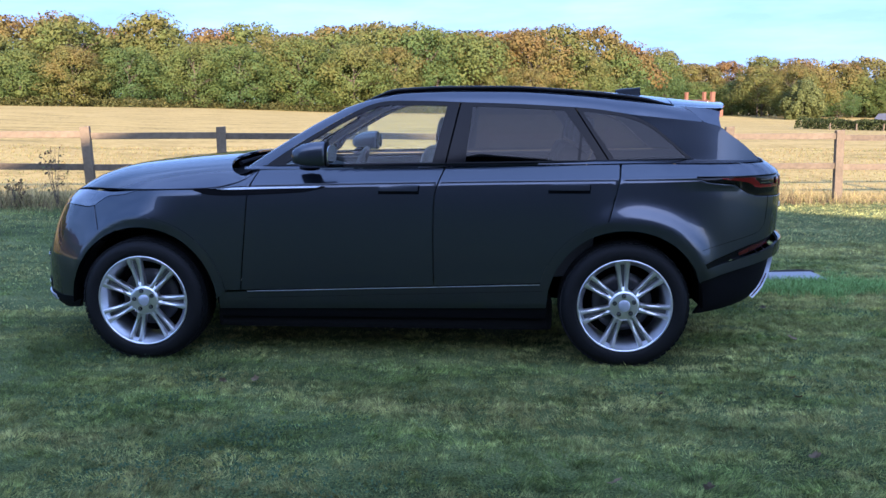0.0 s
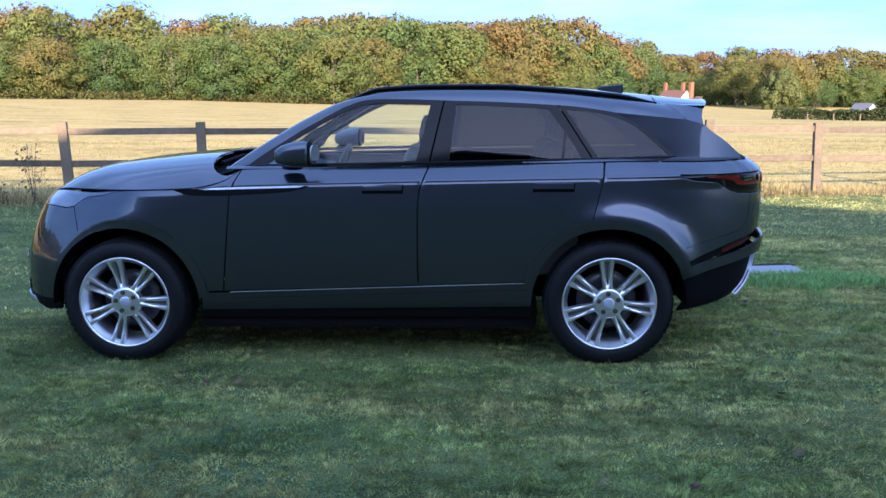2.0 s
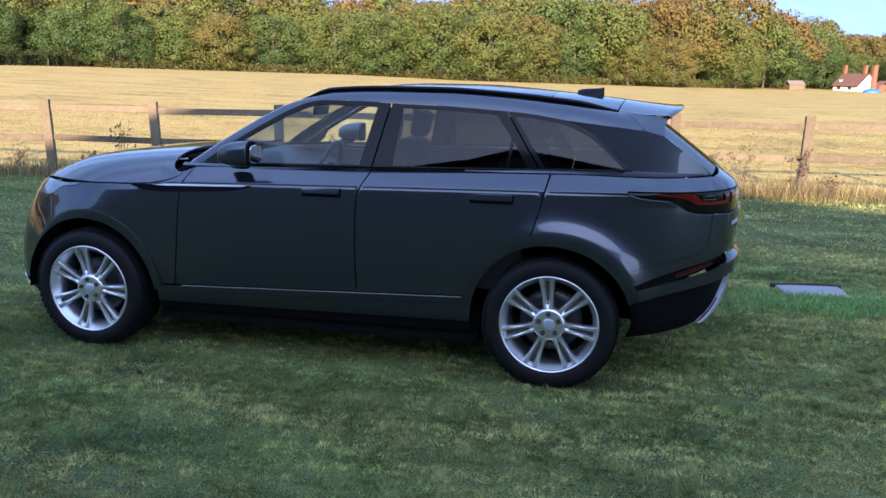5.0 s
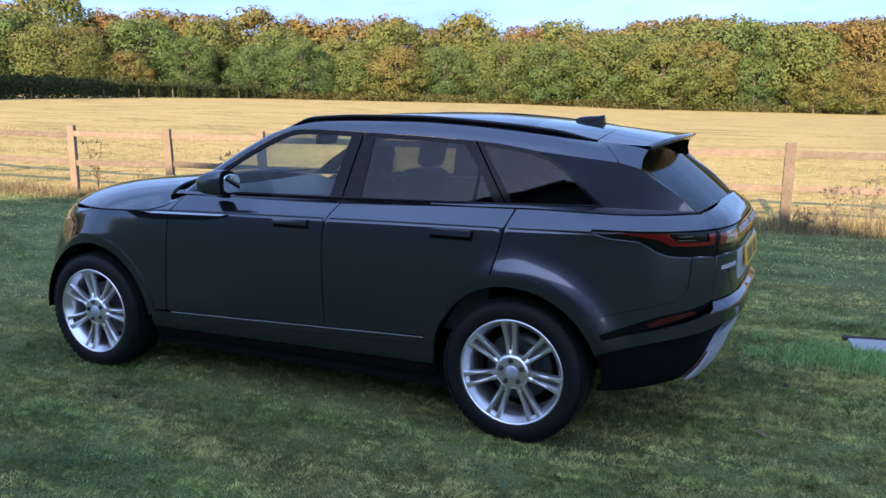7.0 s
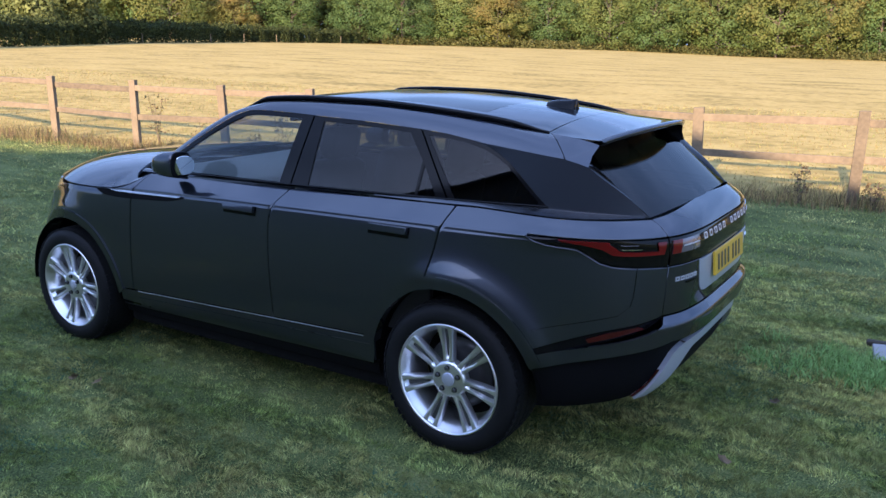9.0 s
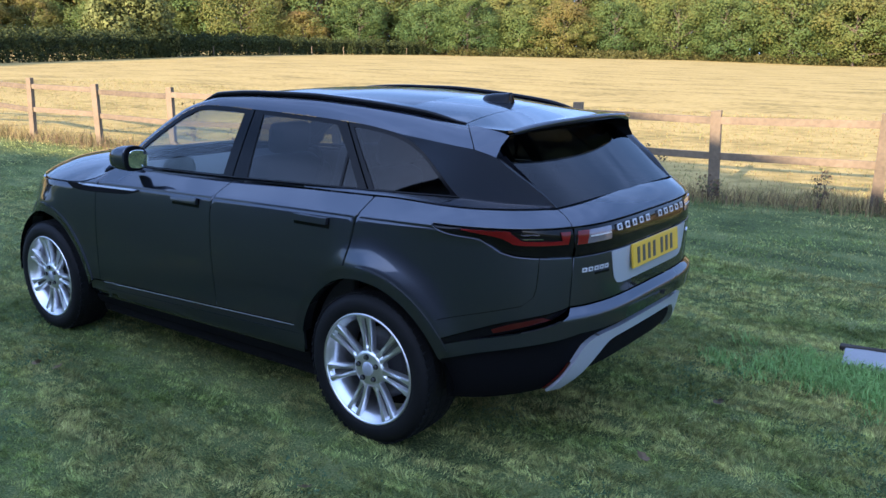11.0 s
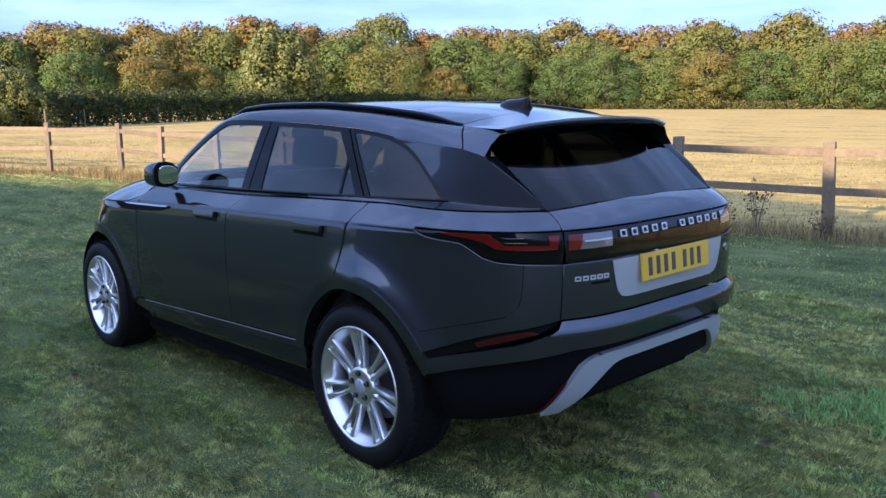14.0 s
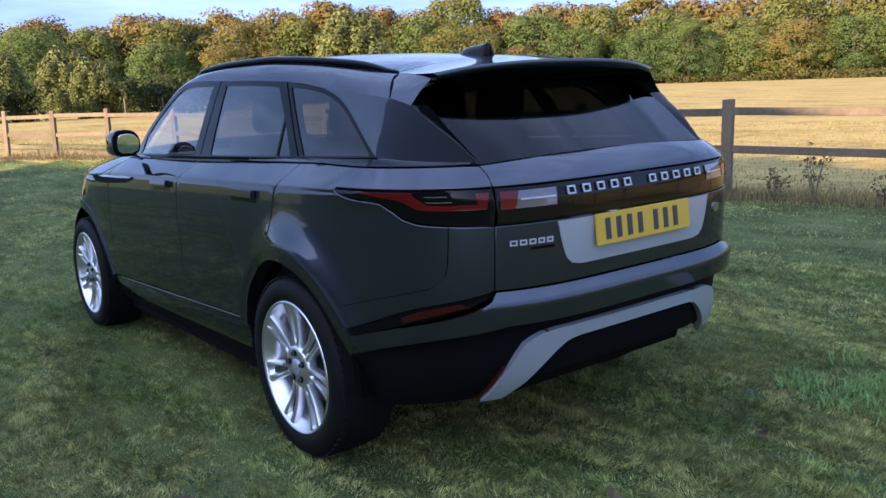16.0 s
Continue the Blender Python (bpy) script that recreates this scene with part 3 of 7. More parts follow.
def height(x, y):
    """The lie of the land: level by the car, then tilting gently down to the right."""
    d = beyond(x, y)
    a = (x - F_ORIGIN.x) * F_ALONG.x + (y - F_ORIGIN.y) * F_ALONG.y
    k = 0.011 + ((0.019 if a > 3.5 else 0.010) * smooth01(5, 120, d))
    k -= 0.012 * smooth01(100, 220, d) if a > 3.5 else 0.0
    z = 0.0 + smooth01(-5.0, 0.5, d) * (0.14 - k * min(170.0, max(-220.0, a - 3.5)))
    z += 0.022 * min(20.0, max(0.0, -2.0 - a)) * smooth01(-9, -4, d)
    z += 0.010 * noise.noise((x * 0.5, y * 0.5, 3.0)) * smooth01(-6, -2, d)
    return z


def build_ground():
    al = sorted(set([-900, -600, -400, -280, -200, -150, -110, -85, -65, -50] + list(range(-40, 41, 1)) + [50, 65, 85, 110, 150, 200, 280, 400, 600, 900]))
    ds = sorted(set([-900, -500, -300, -180, -120, -80, -60, -45, -35, -30] + [i * 0.5 for i in range(-50, 31)]
                    + [18, 21, 25, 30, 36, 44, 54, 66, 80, 100, 120, 145, 170, 200, 240, 300, 400, 600, 900, 1500]))
    verts, faces, idx = [], [], []
    for a in al:
        for d in ds:
            p = F_ORIGIN + F_ALONG * a + F_OUT * d
            verts.append((p.x, p.y, height(p.x, p.y)))
    n = len(ds)
    a_of = lambda i: max(-20.0, al[i])
    for i in range(len(al) - 1):
        for j in range(n - 1):
            k = i * n + j
            faces.append((k, k + n, k + n + 1, k + 1))
            idx.append(1 if ds[j] >= (0 if a_of(i) > -7 else -0.8 + 0.33 * (a_of(i) + 8.8)) else 0)
    me = bpy.data.meshes.new("ground")
    me.from_pydata(verts, [], faces)
    me.materials.append(LAWN)
    me.materials.append(FIELD)
    me.polygons.foreach_set("material_index", idx)
    me.shade_smooth()
    ob = new("ground", me)
    tagged(ob, "mown green lawn meeting a dry straw-coloured stubble field", "ground", kind="structure")


build_ground()


# ---------------------------------------------------------------- the car: surfaces
AXLE_F, AXLE_R, HUB_Z = 0.0, 2.874, 0.365
XA, XB = 2.55, 0.55          # where the plan starts to round off, rear and front
N_R, N_F = 3.9, 2.75
W_LOW = [(0.20, 0.85), (0.30, 0.895), (0.42, 0.918), (0.55, 0.932), (0.70, 0.942), (0.85, 0.946), (0.97, 0.9445), (1.05, 0.940), (1.09, 0.9365), (1.25, 0.915)]
W_HIGH = [(0.85, 1.290), (1.09, 0.932), (1.142, 0.856), (1.165, 0.820), (1.19, 0.785), (1.21, 0.76)]
CREASE = [(0.45, 1.048), (0.70, 1.066), (1.2, 1.077), (1.785, 1.087), (2.3, 1.095), (2.839, 1.102), (3.22, 1.108), (3.5, 1.113)]
XR_TAB = [(0.28, 3.64), (0.30, 3.68), (0.355, 3.75), (0.443, 3.81), (0.55, 3.838), (0.64, 3.850), (0.75, 3.864), (0.86, 3.872), (1.0, 3.876), (1.064, 3.873),
          (1.10, 3.864), (1.132, 3.846), (1.165, 3.808), (1.19, 3.760), (1.215, 3.70)]
XF_TAB = [(0.13, -0.66), (0.19, -0.75), (0.245, -0.870), (0.32, -0.925), (0.455, -0.922), (0.55, -0.914), (0.63, -0.892), (0.75, -0.850),
          (0.87, -0.790), (0.95, -0.735), (1.01, -0.655), (1.07, -0.545)]


def unit_quarter(n):
    """Arc length along a superellipse quarter against its two coordinates."""
    th = np.linspace(0, math.pi / 2, 1500)
    a = np.sin(th) ** (2 / n)
    b = np.cos(th) ** (2 / n)
    return a, b


RA, RB = unit_quarter(N_R)
FA, FB = unit_quarter(N_F)
R_ARC = np.concatenate([[0], np.cumsum(np.hypot(np.diff(RA * (3.87 - XA)), np.diff(RB * 0.945)))])
F_ARC = np.concatenate([[0], np.cumsum(np.hypot(np.diff(FA * (XB + 0.92)), np.diff(FB * 0.945)))])
S_RC, S_FC = XA + R_ARC[-1], XB - F_ARC[-1]   # s at the rear and front centre lines


def haunch(z):
    """How much fuller the shoulder is round the tail."""
    return lerp_table([(1.05, 0.0), (1.11, 0.028), (1.144, 0.040), (1.186, 0.072), (1.215, 0.085)], z)


def side_width(s, z):
    """Half width of the side at that height: a flat flank that breaks at the shoulder crease."""
    q = z + (1.09 - lerp_table(CREASE, s)) * smooth01(0.85, 1.02, z)
    lo, hi = lerp_table(W_LOW, q), lerp_table(W_HIGH, q)
    return (lo + hi) / 2 - math.sqrt((lo - hi) ** 2 + 0.003 ** 2) / 2 - 0.0045 * math.exp(-((q - 1.080) / 0.007) ** 2)


def flare(s, z):
    """The sides sweep out in a hollow curve to the wheel arches."""
    total = 0.0
    for cx, amount, lean in ((2.885, 0.042, 1), (-0.02, 0.022, -1)):
        dx, dz = s - cx, z - 0.365
        r = math.hypot(dx, dz)
        k = math.exp(-(max(0.0, r - 0.495) / 0.078) ** 2) if r < 0.9 else 0.0
        total += amount * k * smooth01(-0.62, 0.12, lean * dx / max(r, 1e-6))
    return total * smooth01(1.06, 0.97, z) * smooth01(0.38, 0.60, z)


def body(s, z):
    """Lower body: s runs along the plan from nose to side to tail (it equals x along the straight side), z is height."""
    w = side_width(s, z) + flare(s, z)
    if s > XA:
        sg = -1.0
        if s > S_RC:
            s, sg = 2 * S_RC - s, 1.0
        a, b = np.interp(s - XA, R_ARC, RA), np.interp(s - XA, R_ARC, RB)
        w += haunch(z) * smooth01(2.95, 3.5, s)
        return XA + (lerp_table(XR_TAB, z) - XA) * a, sg * w * b, z
    if s < XB:
        sg = -1.0
        if s < S_FC:
            s, sg = 2 * S_FC - s, 1.0
        a, b = np.interp(XB - s, F_ARC, FA), np.interp(XB - s, F_ARC, FB)
        w -= 0.06 * smooth01(0.05, -0.7, s) * smooth01(0.48, 1.0, z)      # the nose leans in towards the bonnet
        return XB - (XB - lerp_table(XF_TAB, z)) * a, sg * w * b, z
    return s, -w, z


def sx(x, z):
    """(s, z) of the point of the left side at x."""
    if x > XA:
        a = min(1.0, (x - XA) / (lerp_table(XR_TAB, z) - XA))
        return XA + float(np.interp(a, RA, R_ARC)), z
    if x < XB:
        a = min(1.0, (XB - x) / (XB - lerp_table(XF_TAB, z)))
        return XB - float(np.interp(a, FA, F_ARC)), z
    return x, z


def sy(y, z):
    """(s, z) of the point of the tail at y."""
    b = min(1.0, abs(y) / (side_width(3.6, z) + haunch(z)))
    s = XA + float(np.interp(-b, -RB, R_ARC))
    return (s, z) if y <= 0 else (2 * S_RC - s, z)


def fy(y, z):
    """(s, z) of the point of the nose at y."""
    b = min(1.0, abs(y) / side_width(0.0, z))
    s = XB - float(np.interp(-b, -FB, F_ARC))
    return (s, z) if y <= 0 else (2 * S_FC - s, z)


def arc_pts(cx, r, a0, a1, n=40):
    """Points of a wheel arch, as (s, z); angles in degrees from the rear, over the top."""
    out = []
    for i in range(n + 1):
        a = radians(a0 + (a1 - a0) * i / n)
        out.append(sx(cx + r * math.cos(a), HUB_Z + r * math.sin(a)))
    return out


GB_TAB = [(0.5, 0.72), (0.75, 0.778), (1.2, 0.815), (1.8, 0.826), (2.4, 0.818), (2.85, 0.795), (3.29, 0.745), (3.65, 0.675), (3.8, 0.64)]


def green(x, z):
    """Glasshouse side."""
    h = z - 1.17
    return x, -(lerp_table(GB_TAB, x) - 0.26 * h - 0.12 * h * h), z


def belt(x):
    return 1.150 + 0.0155 * (x - 0.75)


car = thing("car", "dark grey metallic estate SUV with silver split-spoke wheels on the lawn", "car")


def build_lower_body():
    R = 0.455
    folds = [[(u, lerp_table(CREASE, u) + dz) for u in np.arange(0.5, 3.7, 0.04)] for dz in (-0.026, -0.016, -0.010, -0.004, 0.002, 0.016)]
    rings = [[(cx + r * math.cos(t), HUB_Z + r * math.sin(t)) for t in np.linspace(0.35, 2.8, 50)] for cx in (2.885, -0.02) for r in (0.50, 0.53, 0.56, 0.595)]
    # doors
    f_cut = [(0.715, belt(0.7)), (0.686, 1.06), (0.668, 0.98), (0.64, 0.75), (0.60, 0.44)]
    b_cut = [(1.83, belt(1.83)), (1.80, 1.10), (1.772, 1.0), (1.762, 0.8), (1.762, 0.468)]
    r_cut_top = [(2.843, belt(2.84)), (2.812, 1.03), (2.757, 0.835)]
    fc, bc = spline(f_cut), spline(b_cut)
    sill = lambda x: 0.425 + 0.0335 * (x - 0.47)
    skin("front_door", outline([sx(*p) for p in fc], line(sx(0.60, sill(0.6)), sx(1.762, sill(1.762))), [sx(*p) for p in reversed(bc)],
                               line(sx(1.83, belt(1.83)), sx(0.715, belt(0.7)))), body, PAINT, car, mirror=True, edge=0.004, features=folds + rings)
    arch_in = [p for p in arc_pts(AXLE_R, R, 106, 163)]
    rc = spline(r_cut_top)
    skin("rear_door", outline([sx(*p) for p in bc], line(sx(1.762, sill(1.762)), sx(2.435, sill(2.435))), list(reversed(arch_in)),
                              [sx(*p) for p in reversed(rc)], line(sx(2.843, belt(2.84)), sx(1.83, belt(1.83)))),
         body, PAINT, car, mirror=True, edge=0.004, features=folds + rings)
    # front wing
    arch_f = arc_pts(AXLE_F, R, 9, 127)
    skin("front_wing", outline([sx(*p) for p in spline([(-0.02, 1.028), (0.2, 1.038), (0.45, 1.047), (0.62, 1.085), (0.715, belt(0.7))])],
                               [sx(*p) for p in fc], line(sx(0.60, 0.43), sx(0.458, 0.425)), arch_f,
                               line(arch_f[-1], sx(-0.345, 0.925)),
                               [sx(*p) for p in spline([(-0.345, 0.925), (-0.30, 0.952), (-0.238, 0.984), (-0.113, 1.001), (-0.02, 1.028)])]),
         body, PAINT, car, mirror=True, edge=0.004, features=folds + rings)
    # rear quarter
    slot_up = spline([(3.268, 0.592), (3.42, 0.648), (3.563, 0.700), (3.719, 0.739), (3.770, 0.757)])
    arch_r = arc_pts(AXLE_R, R, 106, 30)
    tail_low = [(3.262, 1.106), (3.31, 1.086), (3.37, 1.076), (3.478, 1.066), (3.522, 1.042), (3.562, 1.016), (3.61, 1.001), (3.682, 0.994)]
    tl = [sx(*p) for p in spline(tail_low)] + [sy(-0.64, 0.988)]
    quarter = outline([sx(*p) for p in rc], arch_r, line(arch_r[-1], sx(3.268, 0.592)),
                      [sx(*p) for p in slot_up], [sy(-0.642, 0.767)],
                      line(sy(-0.642, 0.767), sy(-0.64, 0.988)), list(reversed(tl)),
                      [sx(x, 1.113) for x in np.linspace(3.262, 3.74, 20)],
                      [sy(-0.635, 1.113)], line(sy(-0.635, 1.113), sy(-0.618, 1.183), 0.02),
                      [sx(x, 1.185) for x in np.linspace(3.66, 2.95, 30)], [sx(2.843, belt(2.84))])
    skin("rear_quarter_panel", quarter, body, PAINT, car, mirror=True, edge=0.004, features=folds + rings)
    # tail lamp on the quarter
    lamp = outline(tl, line(sy(-0.643, 0.988), sy(-0.638, 1.112)), [sy(-0.638, 1.112)],
                   [sx(x, 1.112) for x in np.linspace(3.74, 3.262, 20)])
    lamps = skin("tail_lamp", lamp, body, LAMP_BLACK, car, lift=-0.004, mirror=True, label="gloss black and red wraparound tail lamp")
    red = outline([sx(*p) for p in spline([(3.40, 1.100), (3.509, 1.087), (3.572, 1.072), (3.608, 1.048), (3.70, 1.043)])], [sy(-0.662, 1.044)],
                  line(sy(-0.662, 1.044), sy(-0.652, 1.098)), [sy(-0.692, 1.098), sy(-0.686, 1.060)],
                  [sx(3.70, 1.060), sx(3.640, 1.063), sx(3.602, 1.096)], [sx(x, 1.104) for x in np.linspace(3.60, 3.40, 8)])
    for o, l in zip(skin("red_lens", red, body, RED_LENS, car, lift=0.001, depth=0.004, gap=0, step=0.025, mirror=True, label="red tail lens"), lamps):
        o.parent = l
    for z0, z1, x1, mt in ((1.088, 1.092, 3.700, CLEAR_LENS), (1.070, 1.073, 3.710, CHROME)):
        bar = outline([sx(3.648, z0), sx(x1, z0)], [sx(x1, z1), sx(3.636, z1)])
        for o, l in zip(skin("reversing_lens", bar, body, mt, car, lift=0.0, depth=0.003, gap=0, step=0.02, mirror=True, label="pale reversing lens"), lamps):
            o.parent = l
    # tailgate
    gate = outline(line(sy(-0.645, 0.766), sy(0.645, 0.766)), line(sy(0.645, 0.766), sy(0.643, 0.988)), line(sy(0.643, 0.988), sy(-0.643, 0.988)))
    tailgate = skin("tailgate", gate, body, PAINT, car, edge=0.0025)
    top = outline(line(sy(-0.639, 1.113), sy(0.639, 1.113)), line(sy(0.639, 1.113), sy(0.622, 1.183)), [sy(y, 1.183 + 0.022 * (1 - (y / 0.622) ** 2)) for y in np.linspace(0.622, -0.622, 24)],
                  line(sy(-0.622, 1.183), sy(-0.639, 1.113)))
    o = skin("tailgate_upper", top, body, PAINT, tailgate, edge=0.0025)
    band = outline(line(sy(-0.637, 0.988), sy(0.637, 0.988)), line(sy(0.637, 0.988), sy(0.634, 1.112)), line(sy(0.634, 1.112), sy(-0.634, 1.112)))
    b = skin("tailgate_band", band, body, LAMP_BLACK, tailgate, lift=-0.003, label="gloss black band across the tailgate")
    for sg in (-1, 1):
        lens = outline(line(sy(sg * 0.625, 1.037), sy(sg * 0.418, 1.037)), line(sy(sg * 0.418, 1.037), sy(sg * 0.412, 1.100)),
                       line(sy(sg * 0.412, 1.100), sy(sg * 0.622, 1.100)))
        skin("inner_lens", lens, body, CLEAR_LENS, b, lift=0.0, depth=0.003, label="pale reflective inner tail lens")
        tip_red = outline(line(sy(sg * 0.622, 1.040), sy(sg * 0.575, 1.040)), line(sy(sg * 0.575, 1.040), sy(sg * 0.560, 1.097)), line(sy(sg * 0.560, 1.097), sy(sg * 0.620, 1.097)))
        skin("red_lens", tip_red, body, RED_LENS, b, lift=0.002, depth=0.002, gap=0)
        skin("chrome_line", outline(line(sy(sg * 0.555, 1.066), sy(sg * 0.425, 1.066)), line(sy(sg * 0.425, 1.072), sy(sg * 0.555, 1.072))), body, BADGE, b, lift=0.002, depth=0.002, gap=0)
    # letters on the band stand in as plain bars
    for i in range(11):
        if i == 5:
            continue
        y = -0.372 + 0.0705 * i
        mark = lambda y0, y1, z0, z1: outline(line(sy(y0, z0), sy(y1, z0)), line(sy(y1, z0), sy(y1, z1)), line(sy(y1, z1), sy(y0, z1)))
        skin("badge_mark", mark(y, y + 0.036, 1.067, 1.095), body, BADGE, b, gap=0, lift=0.004, depth=0.004, step=0.02,
             holes=[mark(y + 0.0055, y + 0.0305, 1.0725, 1.0895)])
    for y0, y1, z0, z1, mt in ((-0.598, -0.442, 0.916, 0.934, None), (-0.527, -0.437, 0.898, 0.908, BLACK_GLOSS)):
        if mt is None:
            for k in range(5):
                ya = y0 + k * 0.033
                mark = lambda p0, p1, q0, q1: outline(line(sy(p0, q0), sy(p1, q0)), line(sy(p1, q0), sy(p1, q1)), line(sy(p1, q1), sy(p0, q1)))
                skin("badge_mark", mark(ya, ya + 0.024, z0, z1), body, BADGE, tailgate, gap=0, lift=0.004, depth=0.004, step=0.02,
                     holes=[mark(ya + 0.0045, ya + 0.0195, z0 + 0.0045, z1 - 0.0045)])
            continue
        q = outline(line(sy(y0, z0), sy(y1, z0)), line(sy(y1, z0), sy(y1, z1)), line(sy(y1, z1), sy(y0, z1)))
        skin("badge_bar", q, body, mt, tailgate, gap=0, lift=0.005, depth=0.005, step=0.03)
    q = outline([sy(0.50 + 0.03 * math.cos(a), 0.922 + 0.019 * math.sin(a)) for a in np.linspace(0, 6.0, 16)])
    skin("badge_oval", q, body, CHROME, tailgate, gap=0, lift=0.005, depth=0.005, step=0.03)
    # number plate in its silver recess
    rec = outline(spline([sy(-0.424, 0.984), sy(-0.406, 0.907), sy(-0.385, 0.850), sy(-0.360, 0.828), sy(-0.318, 0.820)]), spline([sy(0.318, 0.820), sy(0.36, 0.828), sy(0.385, 0.850), sy(0.406, 0.907), sy(0.424, 0.984)]))
    skin("plate_surround", rec, body, SILVER, tailgate, lift=0.003, depth=0.004, label="satin silver plate recess")
    bm = bmesh.new()
    box(bm, (0.012, 0.52, 0.111), pose(3.888, 0, 0.931, 0, -5, 0), 0.003)
    plate = part("number_plate", bm, PLATE_YELLOW, tailgate, "yellow number plate with dark bars")
    for i in range(7):
        y = -0.215 + i * 0.058 + (0.03 if i > 3 else 0)
        bm = bmesh.new()
        box(bm, (0.003, 0.026, 0.075), pose(3.8945, y + 0.01, 0.931, 0, -5, 0))
        part("plate_bar", bm, DARK_MARK, plate)
    # rear bumper: body-coloured strip with a ledge
    def ledge(s, z):
        return 0.040 * smooth01(0.772, 0.722, z) * smooth01(3.35, 3.85, s)
    up = [sx(*p) for p in spline([(3.268, 0.574), (3.42, 0.612), (3.556, 0.650), (3.66, 0.681), (3.735, 0.712), (3.772, 0.742)])] + [sy(-0.64, 0.766)]
    low = [sx(*p) for p in spline([(3.290, 0.505), (3.46, 0.556), (3.624, 0.604), (3.74, 0.636)])] + [sy(-0.6, 0.654)]
    mir = lambda run: [(2 * S_RC - s, z) for s, z in reversed(run)]
    skin("rear_bumper", outline(up, line(sy(-0.64, 0.766), sy(0.64, 0.766)), mir(up), [(2 * S_RC - s, z) for s, z in low],
                                line(sy(0.6, 0.654), sy(-0.6, 0.654)), list(reversed(low))), body, PAINT, car, lift=ledge, step=0.016)
    slit = outline([sx(*p) for p in slot_up], [sy(-0.641, 0.767)],
                   list(reversed(up)))
    sl = skin("bumper_slot", slit, body, BLACK_GLOSS, car, lift=-0.006, gap=0, mirror=True)
    for o, l in zip(skin("reflector", outline([sx(*p) for p in spline([(3.52, 0.672), (3.60, 0.703), (3.71, 0.730)])],
                                              [sx(*p) for p in spline([(3.735, 0.716), (3.64, 0.684), (3.53, 0.651)])]),
                         body, RED_DARK, car, lift=0.0, depth=0.004, mirror=True, label="dark red rear reflector"), sl):
        o.parent = l
    # dark lower bumper
    def tuck(s, z):
        return -0.012
    bot = [sx(*p) for p in spline([(3.285, 0.292), (3.42, 0.306), (3.54, 0.326)])] + [sy(-0.64, 0.352)]
    skin("bumper_valance", outline(list(reversed(low)), bot, line(sy(-0.64, 0.352), sy(-0.50, 0.42)), line(sy(-0.50, 0.42), sy(0.50, 0.42)),
                                   line(sy(0.5, 0.42), sy(0.64, 0.352)), [(2 * S_RC - s, z) for s, z in reversed(bot)], [(2 * S_RC - s, z) for s, z in low],
                                   line(sy(0.6, 0.654), sy(-0.6, 0.654))), body, BLACK_PLASTIC, car, lift=tuck)
    # silver skid
    half = [sy(-0.635, 0.362), sy(-0.612, 0.43), sy(-0.580, 0.495), sy(-0.54, 0.566), sy(-0.475, 0.598), sy(-0.40, 0.605), sy(-0.2, 0.607)]
    inn = [sy(-0.2, 0.562), sy(-0.31, 0.560), sy(-0.37, 0.548), sy(-0.435, 0.500), sy(-0.505, 0.430), sy(-0.570, 0.366)]
    h, i2 = spline(half), spline(inn)
    m2 = lambda run: [(2 * S_RC - s, z) for s, z in reversed(run)]
    skid_out = 0.012
    skin("skid_plate", outline(h, m2(h), [(2 * S_RC - s, z) for s, z in reversed(i2)], i2), body, SILVER, car,
         lift=skid_out, depth=0.03, gap=0, step=0.02, label="satin silver rear skid plate")
    for sg in (-1, 1):
        q = outline([sy(sg * 0.655, 0.372), sy(sg * 0.632, 0.43), sy(sg * 0.600, 0.50)], [sy(sg * 0.588, 0.50), sy(sg * 0.618, 0.43), sy(sg * 0.640, 0.372)])
        skin("low_reflector", q, body, RED_DARK, car, lift=0.004, depth=0.006, gap=0, label="dark red low reflector")
    # bumper-corner joint on the quarter
    for run in ([(3.30, 0.694), (3.45, 0.733), (3.637, 0.781)], [(3.637, 0.781), (3.68, 0.822), (3.692, 0.90), (3.697, 0.99)]):
        pts = spline(run)
        skin("panel_joint", outline([sx(x, z) for x, z in pts], [sx(x + 0.0025, z + 0.003) for x, z in reversed(pts)]), body, BLACK_GLOSS, car, gap=0, lift=0.0012, depth=0.001, mirror=True)
    # sills
    skin("sill", outline(line(sx(0.462, 0.420), sx(2.44, 0.486)), line(sx(2.44, 0.486), sx(2.425, 0.33)), line(sx(2.425, 0.33), sx(0.45, 0.30))), body, PAINT, car,
         mirror=True, lift=lambda s, z: -0.02 + 0.012 * smooth01(0.30, 0.36, z), gap=0.004)
    # added strips imitate the edge highlights along door bottom and sill
    for dz, mt in ((-0.006, SILVER), (-0.048, PAINT)):
        run = [(x, sill(x) + dz) for x in np.linspace(0.64, 2.41, 40)]
        skin("sill_trim", outline([sx(x, z) for x, z in run], [sx(x, z + 0.0035) for x, z in reversed(run)]), body, mt, car, gap=0, lift=0.001, depth=0.003, step=0.05, mirror=True, label="thin strip standing in for the highlight on the sill edge")
    skin("sill_cladding", outline(line(sx(0.46, 0.325), sx(2.43, 0.345)), line(sx(2.43, 0.345), sx(2.42, 0.25)), line(sx(2.42, 0.25), sx(0.44, 0.24))), body,
         BLACK_PLASTIC, car, mirror=True, lift=-0.03, gap=0.0)
